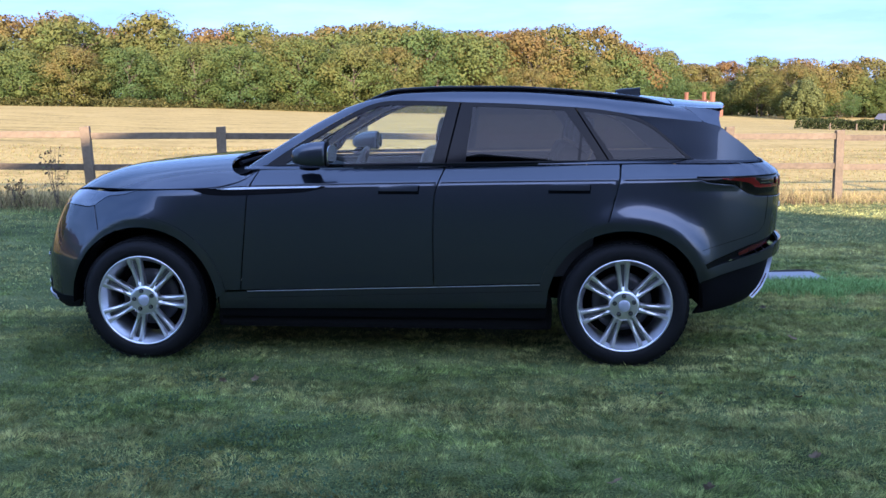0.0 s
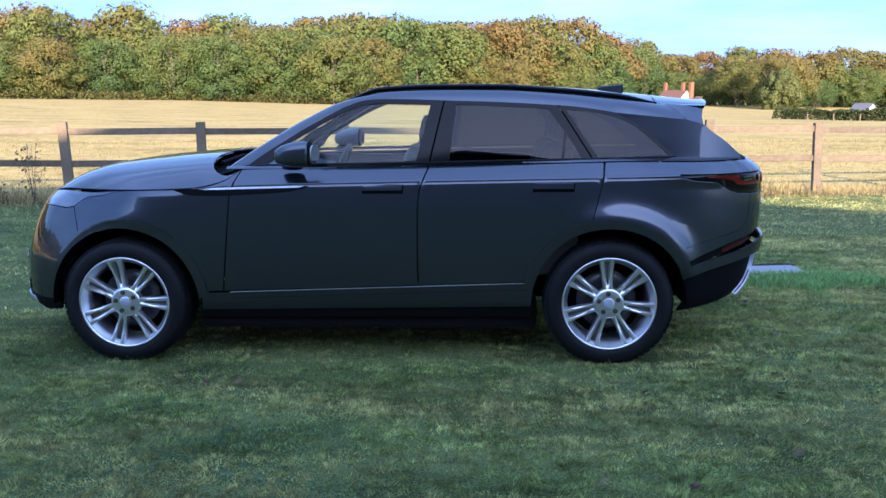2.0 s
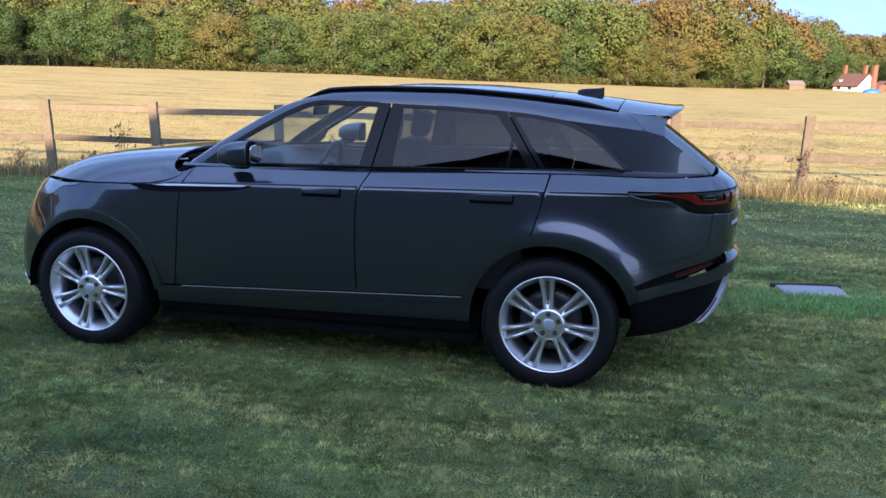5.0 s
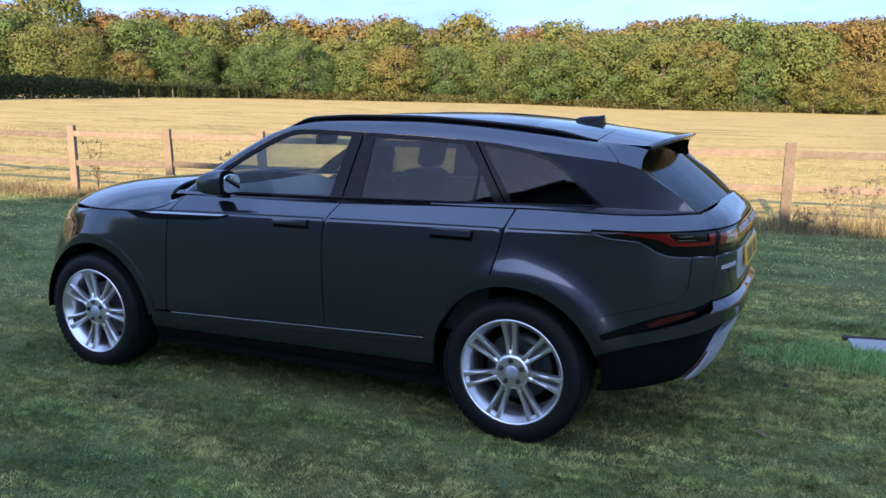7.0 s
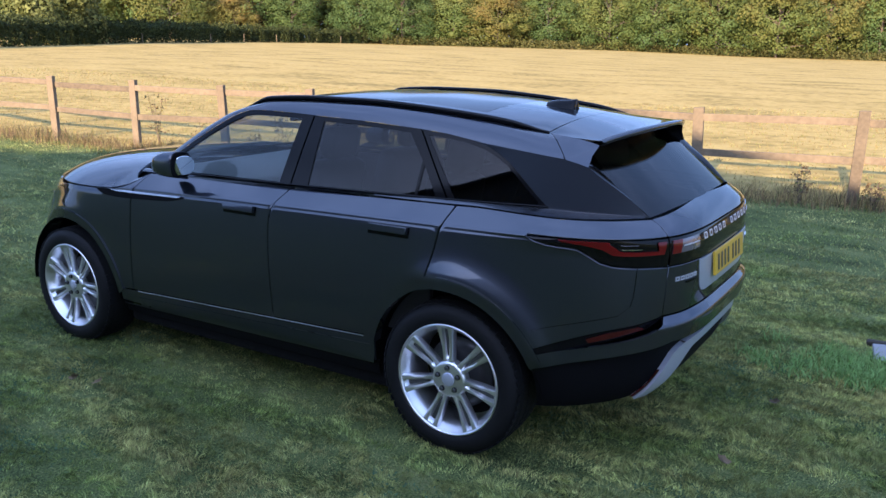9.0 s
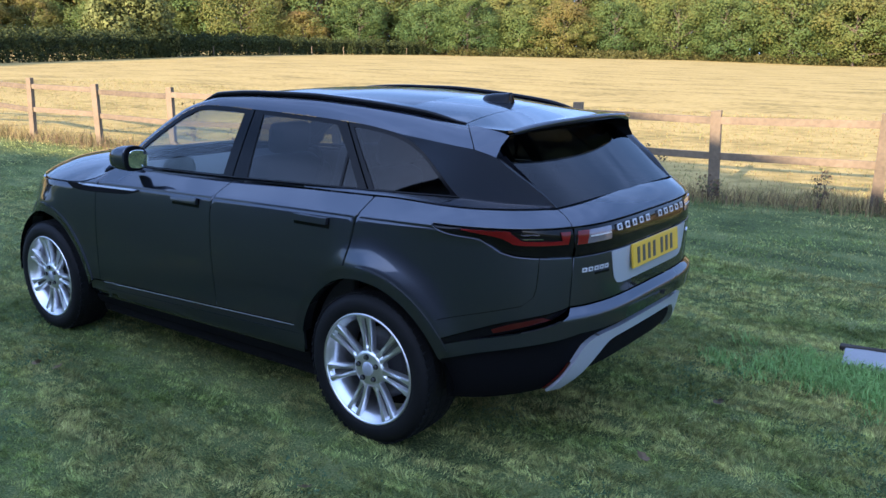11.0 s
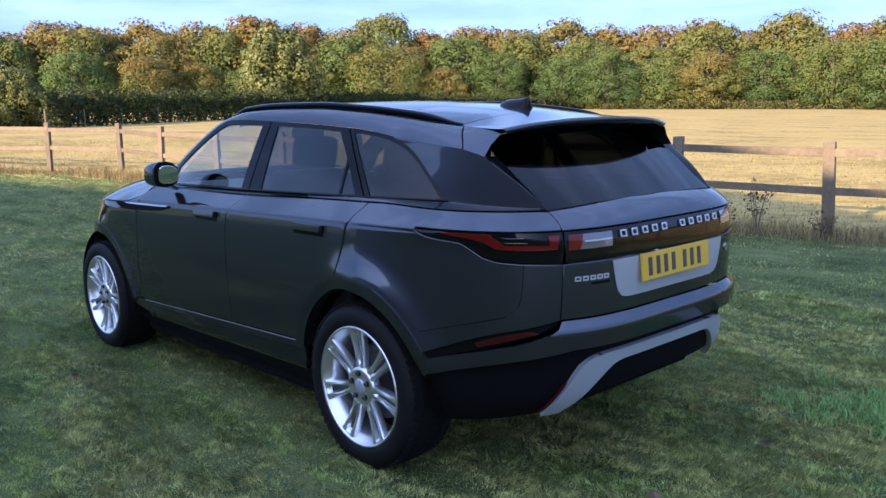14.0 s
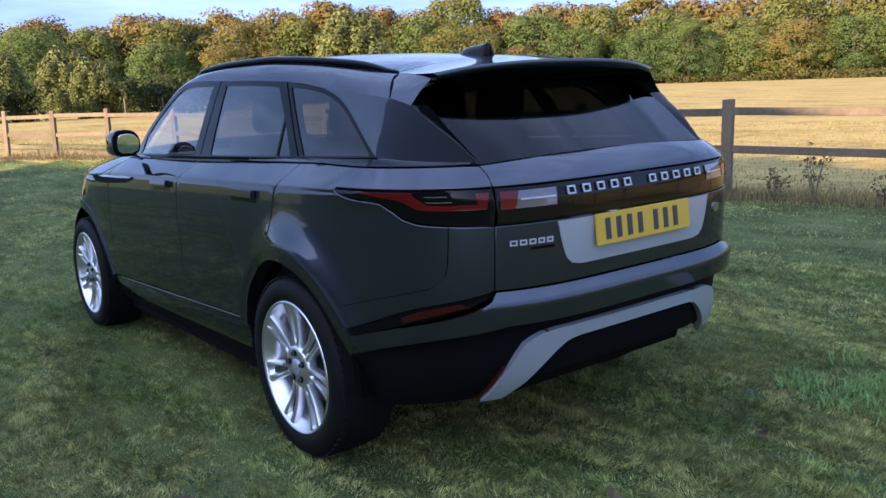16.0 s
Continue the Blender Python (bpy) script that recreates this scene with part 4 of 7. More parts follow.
    # wheel-arch lips
    for cx, a0, a1, nm in ((AXLE_F, 6, 172, "front"), (AXLE_R, 22, 166, "rear")):
        o = arc_pts(cx, 0.508, a0, a1, 60)
        i = arc_pts(cx, 0.448, a1 + 2, a0 - 4, 60)
        turned = lambda s, z, cx=cx: 0.002 + 0.006 * smooth01(0.448, 0.508, math.hypot(body(s, z)[0] - cx, z - HUB_Z))
        skin("wheel_arch_lip", outline(o, i), body, PAINT, car, mirror=True, lift=turned, depth=0.06, gap=0, step=0.03)
    # nose
    af = arc_pts(AXLE_F, R, 127, 176)
    hl_low = [sx(*p) for p in spline([(-0.345, 0.923), (-0.40, 0.912), (-0.55, 0.914), (-0.66, 0.905)])] + [fy(-0.35, 0.88)]
    right = lambda run: [(2 * S_FC - s, z) for s, z in reversed(run)]
    full = list(reversed(hl_low)) + [af[0]] + af + [sx(-0.49, 0.27), fy(-0.5, 0.22)]
    skin("front_bumper", outline(full, right(full)), body, PAINT, car, edge=0.0025)
    hl = outline(hl_low, [fy(-0.35, 0.955)], [sx(x, 0.985 + 0.028 * smooth01(-0.72, -0.4, x)) for x in np.linspace(-0.675, -0.2, 16)], [sx(-0.02, 1.026)],
                 [sx(*p) for p in spline([(-0.02, 1.026), (-0.113, 1.0), (-0.238, 0.983), (-0.30, 0.951), (-0.345, 0.923)])])
    skin("headlamp", hl, body, HEAD_LENS, car, mirror=True, lift=-0.002, label="clear swept-back headlamp")
    gr = outline(line(fy(-0.34, 0.74), fy(0.34, 0.74)), line(fy(0.34, 0.74), fy(0.34, 0.88)), line(fy(0.34, 0.88), fy(-0.34, 0.88)))
    skin("grille", gr, body, BLACK_GLOSS, car, lift=0.004)
    q = outline([fy(-0.60, 0.29), fy(0.60, 0.29)], [fy(0.60, 0.325), fy(-0.60, 0.325)])
    skin("front_skid_plate", q, body, SILVER, car, lift=0.012, depth=0.03)
    # dark lower edge, corner slots and bright blades of the front bumper
    q = outline([sx(-0.50, 0.275), sx(-0.62, 0.25)], [fy(-0.5, 0.235), fy(0.5, 0.235)], [(2 * S_FC - s, z) for s, z in (sx(-0.62, 0.25), sx(-0.50, 0.275))],
                [(2 * S_FC - s, z) for s, z in (sx(-0.46, 0.345), sx(-0.66, 0.335))], [fy(0.5, 0.345), fy(-0.5, 0.345)], [sx(-0.66, 0.335), sx(-0.46, 0.345)])
    skin("bumper_lip", q, body, BLACK_PLASTIC, car, lift=0.004, gap=0)
    for z0, z1, xa, mt, nm in ((0.545, 0.605, -0.835, BLACK_PLASTIC, "bumper_slot"), (0.562, 0.574, -0.845, BADGE, "bumper_blade"), (0.385, 0.395, -0.80, BADGE, "bumper_blade"), (0.36, 0.42, -0.78, BLACK_PLASTIC, "bumper_intake")):
        q = outline([sx(xa, z0), fy(-0.48, z0)], [fy(-0.46, z1), sx(xa, z1)])
        skin(nm, q, body, mt, car, lift=0.006 if mt is BADGE else 0.003, depth=0.004, gap=0, step=0.03, mirror=True)
    # wing vent
    vent = outline([sx(*p) for p in spline([(0.341, 1.036), (0.43, 1.009), (0.55, 1.003), (0.68, 1.006), (0.92, 1.018), (1.02, 1.026), (1.13, 1.050)])],
                   [sx(*p) for p in reversed(line((0.36, 1.042), (1.135, 1.058)))])
    v = skin("wing_vent", vent, body, BLACK_PLASTIC, car, lift=0.004, depth=0.006, gap=0, mirror=True)
    st = outline([sx(*p) for p in line((0.53, 1.0365), (1.08, 1.0495))], [sx(*p) for p in line((1.11, 1.0575), (0.49, 1.0445))])
    for o, l in zip(skin("vent_blade", st, body, SILVER, car, lift=0.008, depth=0.006, gap=0, mirror=True, label="satin metal vent blade"), v):
        o.parent = l
    # flush door handles
    for x in (1.452, 2.430):
        z = 1.032 + 0.006 * (x > 2)
        q = outline(line((x, z), (x + 0.225, z)), line((x + 0.225, z), (x + 0.228, z + 0.034)), line((x + 0.228, z + 0.034), (x + 0.005, z + 0.034)))
        hb = skin("door_handle", q, body, PAINT, car, lift=0.022, depth=0.03, gap=0, edge=0.003, mirror=True)
        q2 = outline(line((x - 0.006, z - 0.018), (x + 0.23, z - 0.018)), line((x + 0.23, z - 0.018), (x + 0.236, z + 0.032)), line((x + 0.236, z + 0.032), (x + 0.220, z + 0.032)),
                     line((x + 0.220, z + 0.032), (x + 0.218, z + 0.024)), line((x + 0.218, z + 0.024), (x - 0.006, z + 0.001)))
        for o, l in zip(skin("handle_recess", q2, body, BLACK_GLOSS, car, lift=0.002, depth=0.002, gap=0, mirror=True), hb):
            o.parent = l


build_lower_body()


# ---------------------------------------------------------------- the car: upper body
# roof centre line and edge line
ROOF_C = [(1.30, 1.560), (1.45, 1.597), (1.65, 1.622), (1.9, 1.636), (2.2, 1.636), (2.6, 1.619), (3.06, 1.578), (3.35, 1.543), (3.53, 1.519)]
ROOF_E = [(1.30, 1.528), (1.376, 1.554), (1.514, 1.591), (1.856, 1.606), (2.195, 1.604), (2.53, 1.585), (2.863, 1.553), (3.06, 1.526), (3.2, 1.507), (3.46, 1.498)]
EDGE_Y = [(0.60, 0.69), (1.0, 0.645), (1.30, 0.622), (1.6, 0.625), (2.2, 0.622), (2.6, 0.605), (3.0, 0.575), (3.2, 0.560), (3.46, 0.575)]
DLO_TOP = [(0.720, 1.153), (0.95, 1.300), (1.185, 1.434), (1.352, 1.515), (1.47, 1.545), (1.70, 1.546), (1.93, 1.537), (2.25, 1.525), (2.53, 1.508), (2.70, 1.494),
           (2.857, 1.470), (2.96, 1.438), (3.05, 1.388), (3.14, 1.312), (3.21, 1.250), (3.285, 1.192)]


def roof_z(x, y):
    e = lerp_table(EDGE_Y, x)
    c, ez = lerp_table(ROOF_C, x), lerp_table(ROOF_E, x)
    return c - (c - ez) * min(1.0, abs(y) / e) ** 2.3


def build_upper_body():
    # roof panel
    def roof(x, y):
        return x, y, roof_z(x, y)
    e = lambda x: lerp_table(EDGE_Y, x)
    xs = np.linspace(1.34, 3.17, 40)
    left = [(x, -e(x) + 0.012) for x in xs]
    right = [(x, -y) for x, y in left]
    glass_roof = outline([(1.62, -0.50), (2.80, -0.47)], [(2.80, 0.47), (1.62, 0.50)])
    skin("roof", outline(left, [(3.17 + 0.03 * (1 - (y / 0.57) ** 2), y) for y in np.linspace(-0.57, 0.57, 16)], list(reversed(right))), roof, PAINT, car,
         step=0.06, holes=[glass_roof])
    skin("roof_glass", glass_roof, roof, BLACK_GLOSS, car, step=0.06, lift=-0.001, gap=0.004, label="dark glass roof panel")
    # the rear pillar stands nearly upright and tapers in towards the tailgate
    def pillar_y(x, z):
        return -(0.741 - 0.12 * (z - 1.185) + 0.028 * (x - 3.29) - 0.583 * max(0.0, x - 3.2) ** 2)
    # pillars and side of the roof, from the window line up to the roof edge
    n = 70
    low = resample([green(x, z) for x, z in spline([p for p in DLO_TOP if p[0] <= 2.86], 0.02)]
                   + [(x, pillar_y(x, z), z) for x, z in ((2.95, 1.453), (3.05, 1.444), (3.18, 1.431), (3.325, 1.416))], n)
    top = resample([(0.585, -0.705, 1.138), (0.80, -0.675, 1.278), (1.02, -0.650, 1.407), (1.20, -0.632, 1.498), (1.31, -0.624, 1.535)]
                   + [(x, -e(x), lerp_table(ROOF_E, x)) for x in np.linspace(1.42, 3.19, 40)], n)
    rows = []
    for k in range(9):
        u = k / 8
        row = []
        for a, b in zip(low, top):
            a, b = Vector(a), Vector(b)
            p = a.lerp(b, u)
            bulge = 0.10 * (a - b).length * 4 * u * (1 - u)
            row.append((p.x, p.y - bulge * 0.55, p.z + bulge * 0.84))
        rows.append(row)
    loft("roof_side", rows, PAINT, car, mirror=True)
    # roof rails
    for sg in (-1, 1):
        pts = [(x, sg * (e(x) + 0.002), lerp_table(ROOF_E, x) + 0.012 * smooth01(1.32, 1.55, x) * smooth01(3.19, 2.95, x) + 0.003) for x in np.linspace(1.33, 3.18, 44)]
        bm = bmesh.new()
        tube(bm, pts, [0.006 + 0.006 * smooth01(1.33, 1.5, p[0]) * smooth01(3.18, 3.0, p[0]) for p in pts], 8)
        part("roof_rail", bm, BLACK_GLOSS, car, "gloss black roof rail", True)
        bm = bmesh.new()
        top_e = [(x, sg * (e(x) + 0.002), lerp_table(ROOF_E, x) + 0.010 * smooth01(1.32, 1.55, x) * smooth01(3.19, 2.95, x)) for x in np.linspace(1.36, 3.15, 40)]
        vs = [[bm.verts.new(p), bm.verts.new((p[0], p[1], lerp_table(ROOF_E, p[0]) - 0.012))] for p in top_e]
        for a, b in zip(vs, vs[1:]):
            bm.faces.new((a[0], b[0], b[1], a[1]))
        bmesh.ops.solidify(bm, geom=bm.faces[:], thickness=0.012)
        part("rail_foot", bm, BLACK_PLASTIC, car)
    # side windows and their gloss black frames
    bl = lambda x: belt(x) + 0.012
    topc = spline(DLO_TOP, 0.02)
    tx = lambda x: float(np.interp(x, [p[0] for p in topc], [p[1] for p in topc]))
    b_line = lambda z: 1.832 + (z - 1.184) * 0.235
    c_line = lambda z: 2.780 - (z - 1.19) * 0.655
    def top_run(x0, x1, drop=0.0):
        return [(x, tx(x) - drop) for x in np.linspace(x0, x1, 40)]
    bz, cz = 1.535, 1.495
    f_out = outline([(0.72, bl(0.72) - 0.01)], top_run(0.73, b_line(bz) - 0.004), [(b_line(1.165) - 0.004, bl(1.83))])
    f_glass = outline([(0.86, bl(0.86) + 0.012), (0.90, bl(0.9) + 0.035)], [(x, tx(x) - 0.030) for x in np.linspace(0.95, 1.38, 14)],
                      [(x, tx(x) - 0.026) for x in np.linspace(1.42, 1.835, 12)], [(1.750, bl(1.75) + 0.012)])
    r_out = outline([(b_line(1.165) + 0.004, bl(1.83))], top_run(b_line(bz) + 0.004, c_line(cz) - 0.004), [(c_line(1.19) - 0.004, bl(2.78))])
    r_glass = outline([(1.945, bl(1.945) + 0.010)], [(1.985, tx(1.985) - 0.022)], [(x, tx(x) - 0.022) for x in np.linspace(2.0, 2.52, 14)], [(2.615, 1.362), (2.598, bl(2.6) + 0.010)])
    r_small = outline([(2.612, bl(2.6) + 0.010), (2.628, 1.345), (2.715, bl(2.71) + 0.010)])
    q_out = outline([(c_line(1.19) + 0.004, bl(2.78))], top_run(c_line(cz) + 0.004, 3.283), [(3.28, bl(3.28) - 0.004)])
    q_glass = outline([(2.812, bl(2.81) + 0.010), (2.625, 1.478)], [(x, tx(x) - 0.020) for x in np.linspace(2.65, 3.22, 30)])
    q_glass = [p for p in q_glass if p[1] > bl(p[0]) + 0.008] + [(3.225, bl(3.2) + 0.010)]
    skin("front_window_frame", f_out, green, BLACK_GLOSS, car, holes=[f_glass], gap=0.001, mirror=True)
    skin("front_window", f_glass, green, GLASS_CLEAR, car, lift=-0.004, gap=-0.002, depth=0, mirror=True, label="lightly tinted front door glass")
    skin("rear_window_frame", r_out, green, BLACK_GLOSS, car, holes=[r_glass, r_small], gap=0.001, mirror=True)
    skin("rear_window", r_glass, green, GLASS_DARK, car, lift=-0.004, gap=-0.002, depth=0, mirror=True, label="dark privacy glass in the rear door")
    skin("rear_vent_window", r_small, green, GLASS_DARK, car, lift=-0.004, gap=-0.002, depth=0, mirror=True)
    skin("quarter_window_frame", q_out, green, BLACK_GLOSS, car, holes=[q_glass], gap=0.001, mirror=True)
    skin("quarter_window", q_glass, green, GLASS_DARK, car, lift=-0.004, gap=-0.002, depth=0, mirror=True, label="dark privacy glass quarter window")
    # dark pillars behind the gaps between the frames
    for ln, w in ((b_line, 0.05), (c_line, 0.045)):
        zt = 1.52 if ln is b_line else 1.48
        q = outline(line((ln(1.18) - w, 1.18), (ln(1.18) + w, 1.18)), line((ln(1.18) + w, 1.18), (ln(zt) + w, zt)), line((ln(zt) + w, zt), (ln(zt) - w, zt)))
        skin("inner_pillar", q, green, BLACK_PLASTIC, car, lift=-0.03, gap=0, depth=0.004, mirror=True)
    # belt ledge between body side and glass
    xs = np.linspace(0.62, 3.675, 80)
    outer = [body(*sx(x, belt(x) if x < 2.8 else belt(x) + (1.185 - belt(x)) * smooth01(2.8, 3.0, x))) for x in xs]
    inner = [green(x, bl(x)) if x < 3.29 else tuple(Vector(green(3.29, bl(3.29))).lerp(Vector((3.688, -0.612, 1.188)), (x - 3.29) / 0.395)) for x in xs]
    mid = [((a[0] + b[0]) / 2, (a[1] + b[1]) / 2, max(a[2], b[2]) + 0.002) for a, b in zip(outer, inner)]
    loft("belt_ledge", [outer, mid, inner, [(x, y + 0.03, z - 0.01) for x, y, z in inner]], PAINT, car, mirror=True)
    bm = bmesh.new()
    tube(bm, [(x, y - 0.002, z) for x, y, z in [green(x, bl(x) + 0.004) for x in np.linspace(0.73, 3.27, 50)]], 0.0045, 6)
    part("window_seal", bm, BLACK_GLOSS, car, "", True)
    # rear pillar behind the quarter window
    n = 36
    fr = resample([green(x, z) for x, z in spline([(2.88, 1.464), (2.97, 1.434), (3.05, 1.388), (3.14, 1.312), (3.21, 1.250), (3.29, 1.185)], 0.02)], n)
    bk = resample([(x, pillar_y(x, z), z) for x, z in spline([(3.325, 1.416), (3.43, 1.386), (3.474, 1.352), (3.588, 1.274), (3.685, 1.184)], 0.02)], n)
    rows = []
    for k in range(9):
        u = k / 8
        row = []
        for a, b in zip(fr, bk):
            p = Vector(a).lerp(Vector(b), u)
            slip = a[1] - pillar_y(a[0], a[2])
            row.append((p.x, pillar_y(p.x, p.z) + slip * (1 - u) ** 2, p.z))
        rows.append(row)
    loft("rear_pillar", rows, PAINT, car, mirror=True)
    # tailgate glass
    def rear_glass(y, z):
        u = (z - 1.19) / (1.47 - 1.19)
        yy = abs(y) / 0.62
        return 3.752 - 0.355 * u - 0.02 * u * u - (0.075 - 0.01 * u) * yy ** 2.2, y, z
    gl = outline([(-0.605, 1.182)], [(y, 1.182 + 0.018 * (1 - (y / 0.605) ** 2)) for y in np.linspace(-0.60, 0.60, 20)],
                 [(0.605, 1.182), (0.616, 1.30), (0.616, 1.385), (0.595, 1.44), (0.48, 1.47), (-0.48, 1.47), (-0.595, 1.44), (-0.616, 1.385), (-0.616, 1.30)])
    skin("rear_screen", gl, rear_glass, GLASS_TAIL, car, depth=0.0, step=0.06, gap=0.0, label="dark tinted tailgate glass")
    for sg in (-1, 1):      # black print in the upper corners of the screen
        q = outline([(sg * 0.617, 1.33), (sg * 0.617, 1.385), (sg * 0.597, 1.44), (sg * 0.50, 1.469)], [(sg * 0.44, 1.469), (sg * 0.53, 1.43), (sg * 0.57, 1.38), (sg * 0.585, 1.33)])
        skin("screen_print", q, rear_glass, BLACK_PLASTIC, car, lift=-0.006, gap=0, depth=0, step=0.03)
    # the dark edge of the screen wraps round to the pillar
    for sg in (-1, 1):
        near = [(x, sg * pillar_y(x, z) * -1, z) for x, z in spline([(3.43, 1.386), (3.474, 1.352), (3.588, 1.274), (3.685, 1.184)], 0.02)]
        far = [rear_glass(sg * float(np.interp(z, [1.182, 1.30], [0.603, 0.614])), z) for z in np.linspace(1.386, 1.184, 14)]
        near, far = resample(near, 14), resample(far, 14)
        rows = [[tuple(Vector(a).lerp(Vector(b), u) + Vector((0.006, sg * 0.006, 0)) * (4 * u * (1 - u))) for a, b in zip(near, far)] for u in (0, 0.33, 0.66, 1)]
        loft("screen_edge", rows, BLACK_GLOSS, car)
    # spoiler: a wing from the roof's end back over the screen
    ys = np.linspace(-0.58, 0.58, 41)
    def tip(y):
        return 3.54 - 0.088 * (abs(y) / 0.58) ** 2.4
    cols = 10
    grid = []
    for y in ys:
        col = []
        for k in range(cols + 1):
            u = k / cols
            x0 = 3.175 + 0.025 * (1 - (y / 0.6) ** 2)
            x = x0 + (tip(y) - x0) * u
            yy = y * (0.562 + 0.043 * u) / 0.58
            zt = roof_z(min(x, 3.5), yy) + 0.010 * u * u - 0.014 * u * (abs(y) / 0.58) ** 4
            col.append((x, yy, zt))
        col.append((tip(y) + 0.004, y, col[-1][2] - 0.012))
        col.append((tip(y) - 0.012, y, col[-2][2] - 0.024))
        for k in range(5):
            u = (k + 1) / 5
            col.append((tip(y) - 0.012 - 0.16 * u, y * (1 - 0.02 * u), 1.462 + (col[cols + 2][2] - 1.462) * (1 - u) ** 1.5))
        grid.append(col)
    loft("roof_spoiler", grid, PAINT, car)
    # spoiler cheeks running down to the pillar
    for sg in (-1, 1):
        A, B, C = (3.19, sg * 0.563, 1.507), (3.325, sg * -pillar_y(3.325, 1.416), 1.416), (3.442, sg * 0.606, 1.474)
        D, M = (3.43, sg * -pillar_y(3.43, 1.386), 1.386), (3.428, sg * 0.648, 1.432)
        c1 = spline([A, (3.30, sg * 0.588, 1.500), (3.40, sg * 0.602, 1.485), C], 0.02)
        m = 14
        loft("spoiler_cheek", [resample(c1, m), resample([(3.2575, sg * 0.640, 1.480), Vector(c1[len(c1) // 2]).lerp(Vector(B).lerp(Vector(C), 0.5), 0.5), C], m),
                               resample([B, C], m)], PAINT, car)
        loft("spoiler_web", [resample([B, C], m), resample([B, M], m), resample([B, D], m)], PAINT, car)
        edge = resample(spline([C, M, D], 0.02), 8)
        loft("spoiler_underside", [edge, resample([(3.33, sg * 0.52, 1.466), (3.30, sg * 0.575, 1.44), (3.31, sg * 0.59, 1.35)], 8)], BLACK_PLASTIC, car)
        bm = bmesh.new()
        tube(bm, resample(spline([A, (3.2575, sg * 0.641, 1.480), B], 0.02), 10), 0.003, 5)
        part("panel_joint", bm, BLACK_PLASTIC, car)
    # shark-fin aerial
    rows = []
    for u in np.linspace(0, 1, 9):
        x = 2.905 + 0.160 * u
        hgt = 0.034 * math.sin(min(1.0, 0.10 + u * 1.5) * math.pi / 2) ** 0.4 + 0.018 * u ** 3
        w = 0.036 * (1 - 0.35 * u) * min(1.0, 0.45 + 2.6 * u) ** 0.7
        z0 = roof_z(x, 0) - 0.004
        rows.append([(x - 0.0, -w - 0.012, z0), (x, -w * 0.92, z0 + hgt * 0.5 + 0.004), (x, -w * 0.5, z0 + hgt * 0.88 + 0.005), (x, 0, z0 + hgt + 0.006),
                     (x, w * 0.5, z0 + hgt * 0.88 + 0.005), (x, w * 0.92, z0 + hgt * 0.5 + 0.004), (x, w + 0.012, z0)])
    rows.append([(3.065, q[1] * 0.8, q[2]) for q in rows[-1]])
    rows.append([(3.06, q[1] * 0.5, roof_z(3.06, 0)) for q in rows[-1]])
    loft("aerial_fin", rows, BLACK_GLOSS, car, "dark shark-fin aerial", smooth=True)
    # windscreen
    n = 24
    prof = [(0.545, 1.140), (0.770, 1.290), (0.994, 1.430), (1.212, 1.534), (1.335, 1.577)]
    rows = []
    for k in range(21):
        v = -1 + 2 * k / 20
        row = []
        for x, z in resample(prof, n):
            w = float(np.interp(z, [1.138, 1.278, 1.407, 1.498, 1.535, 1.6], [0.705, 0.675, 0.65, 0.632, 0.624, 0.615]))
            row.append((x + 0.06 * v * v, v * w, z - 0.030 * abs(v) ** 2.2))
        rows.append(row)
    loft("windscreen", rows, GLASS_CLEAR, car, "lightly tinted windscreen")
    # bonnet
    zc_tab = [(-0.735, 0.940), (-0.68, 0.972), (-0.609, 1.012), (-0.56, 1.050), (-0.481, 1.093), (-0.292, 1.147), (-0.107, 1.172), (0.077, 1.189), (0.26, 1.203), (0.50, 1.218)]
    zs_tab = [(-0.735, 0.935), (-0.64, 0.985), (-0.418, 1.024), (0.21, 1.040), (0.45, 1.050), (0.62, 1.085), (0.715, 1.150)]
    def bonnet(x, v):
        zs, zc = lerp_table(zs_tab, x), lerp_table(zc_tab, x)
        _, yb, _ = body(*sx(x, zs))
        return x, v * abs(yb), zs + (zc - zs) * (1 - abs(v) ** 3.4)
    hood = outline([(x, -1.0) for x in np.linspace(-0.71, 0.70, 32)], [(0.70 - 0.23 * (1 - abs(v) ** 6), v) for v in np.linspace(-0.98, 0.98, 34)],
                   [(x, 1.0) for x in np.linspace(0.70, -0.71, 32)])
    skin("bonnet", hood, bonnet, PAINT, car, step=0.06, edge=0.003)
    # dark scuttle under the screen, with wiper arms
    rows = [[(0.42 + 0.05 * v * v, v * 0.72, 1.125 - 0.03 * v * v) for v in np.linspace(-1, 1, 16)], [(0.50 + 0.06 * v * v, v * 0.72, 1.105) for v in np.linspace(-1, 1, 16)],
            [(0.62 + 0.06 * v * v, v * 0.71, 1.15) for v in np.linspace(-1, 1, 16)]]
    loft("scuttle", rows, BLACK_PLASTIC, car)
    for y0 in (-0.55, 0.1):
        bm = bmesh.new()
        tube(bm, [(0.52, y0, 1.165), (0.56, y0 + 0.3, 1.19), (0.585, y0 + 0.6, 1.185)], [0.014, 0.009, 0.006], 6)
        part("wiper", bm, BLACK_PLASTIC, car)


build_upper_body()


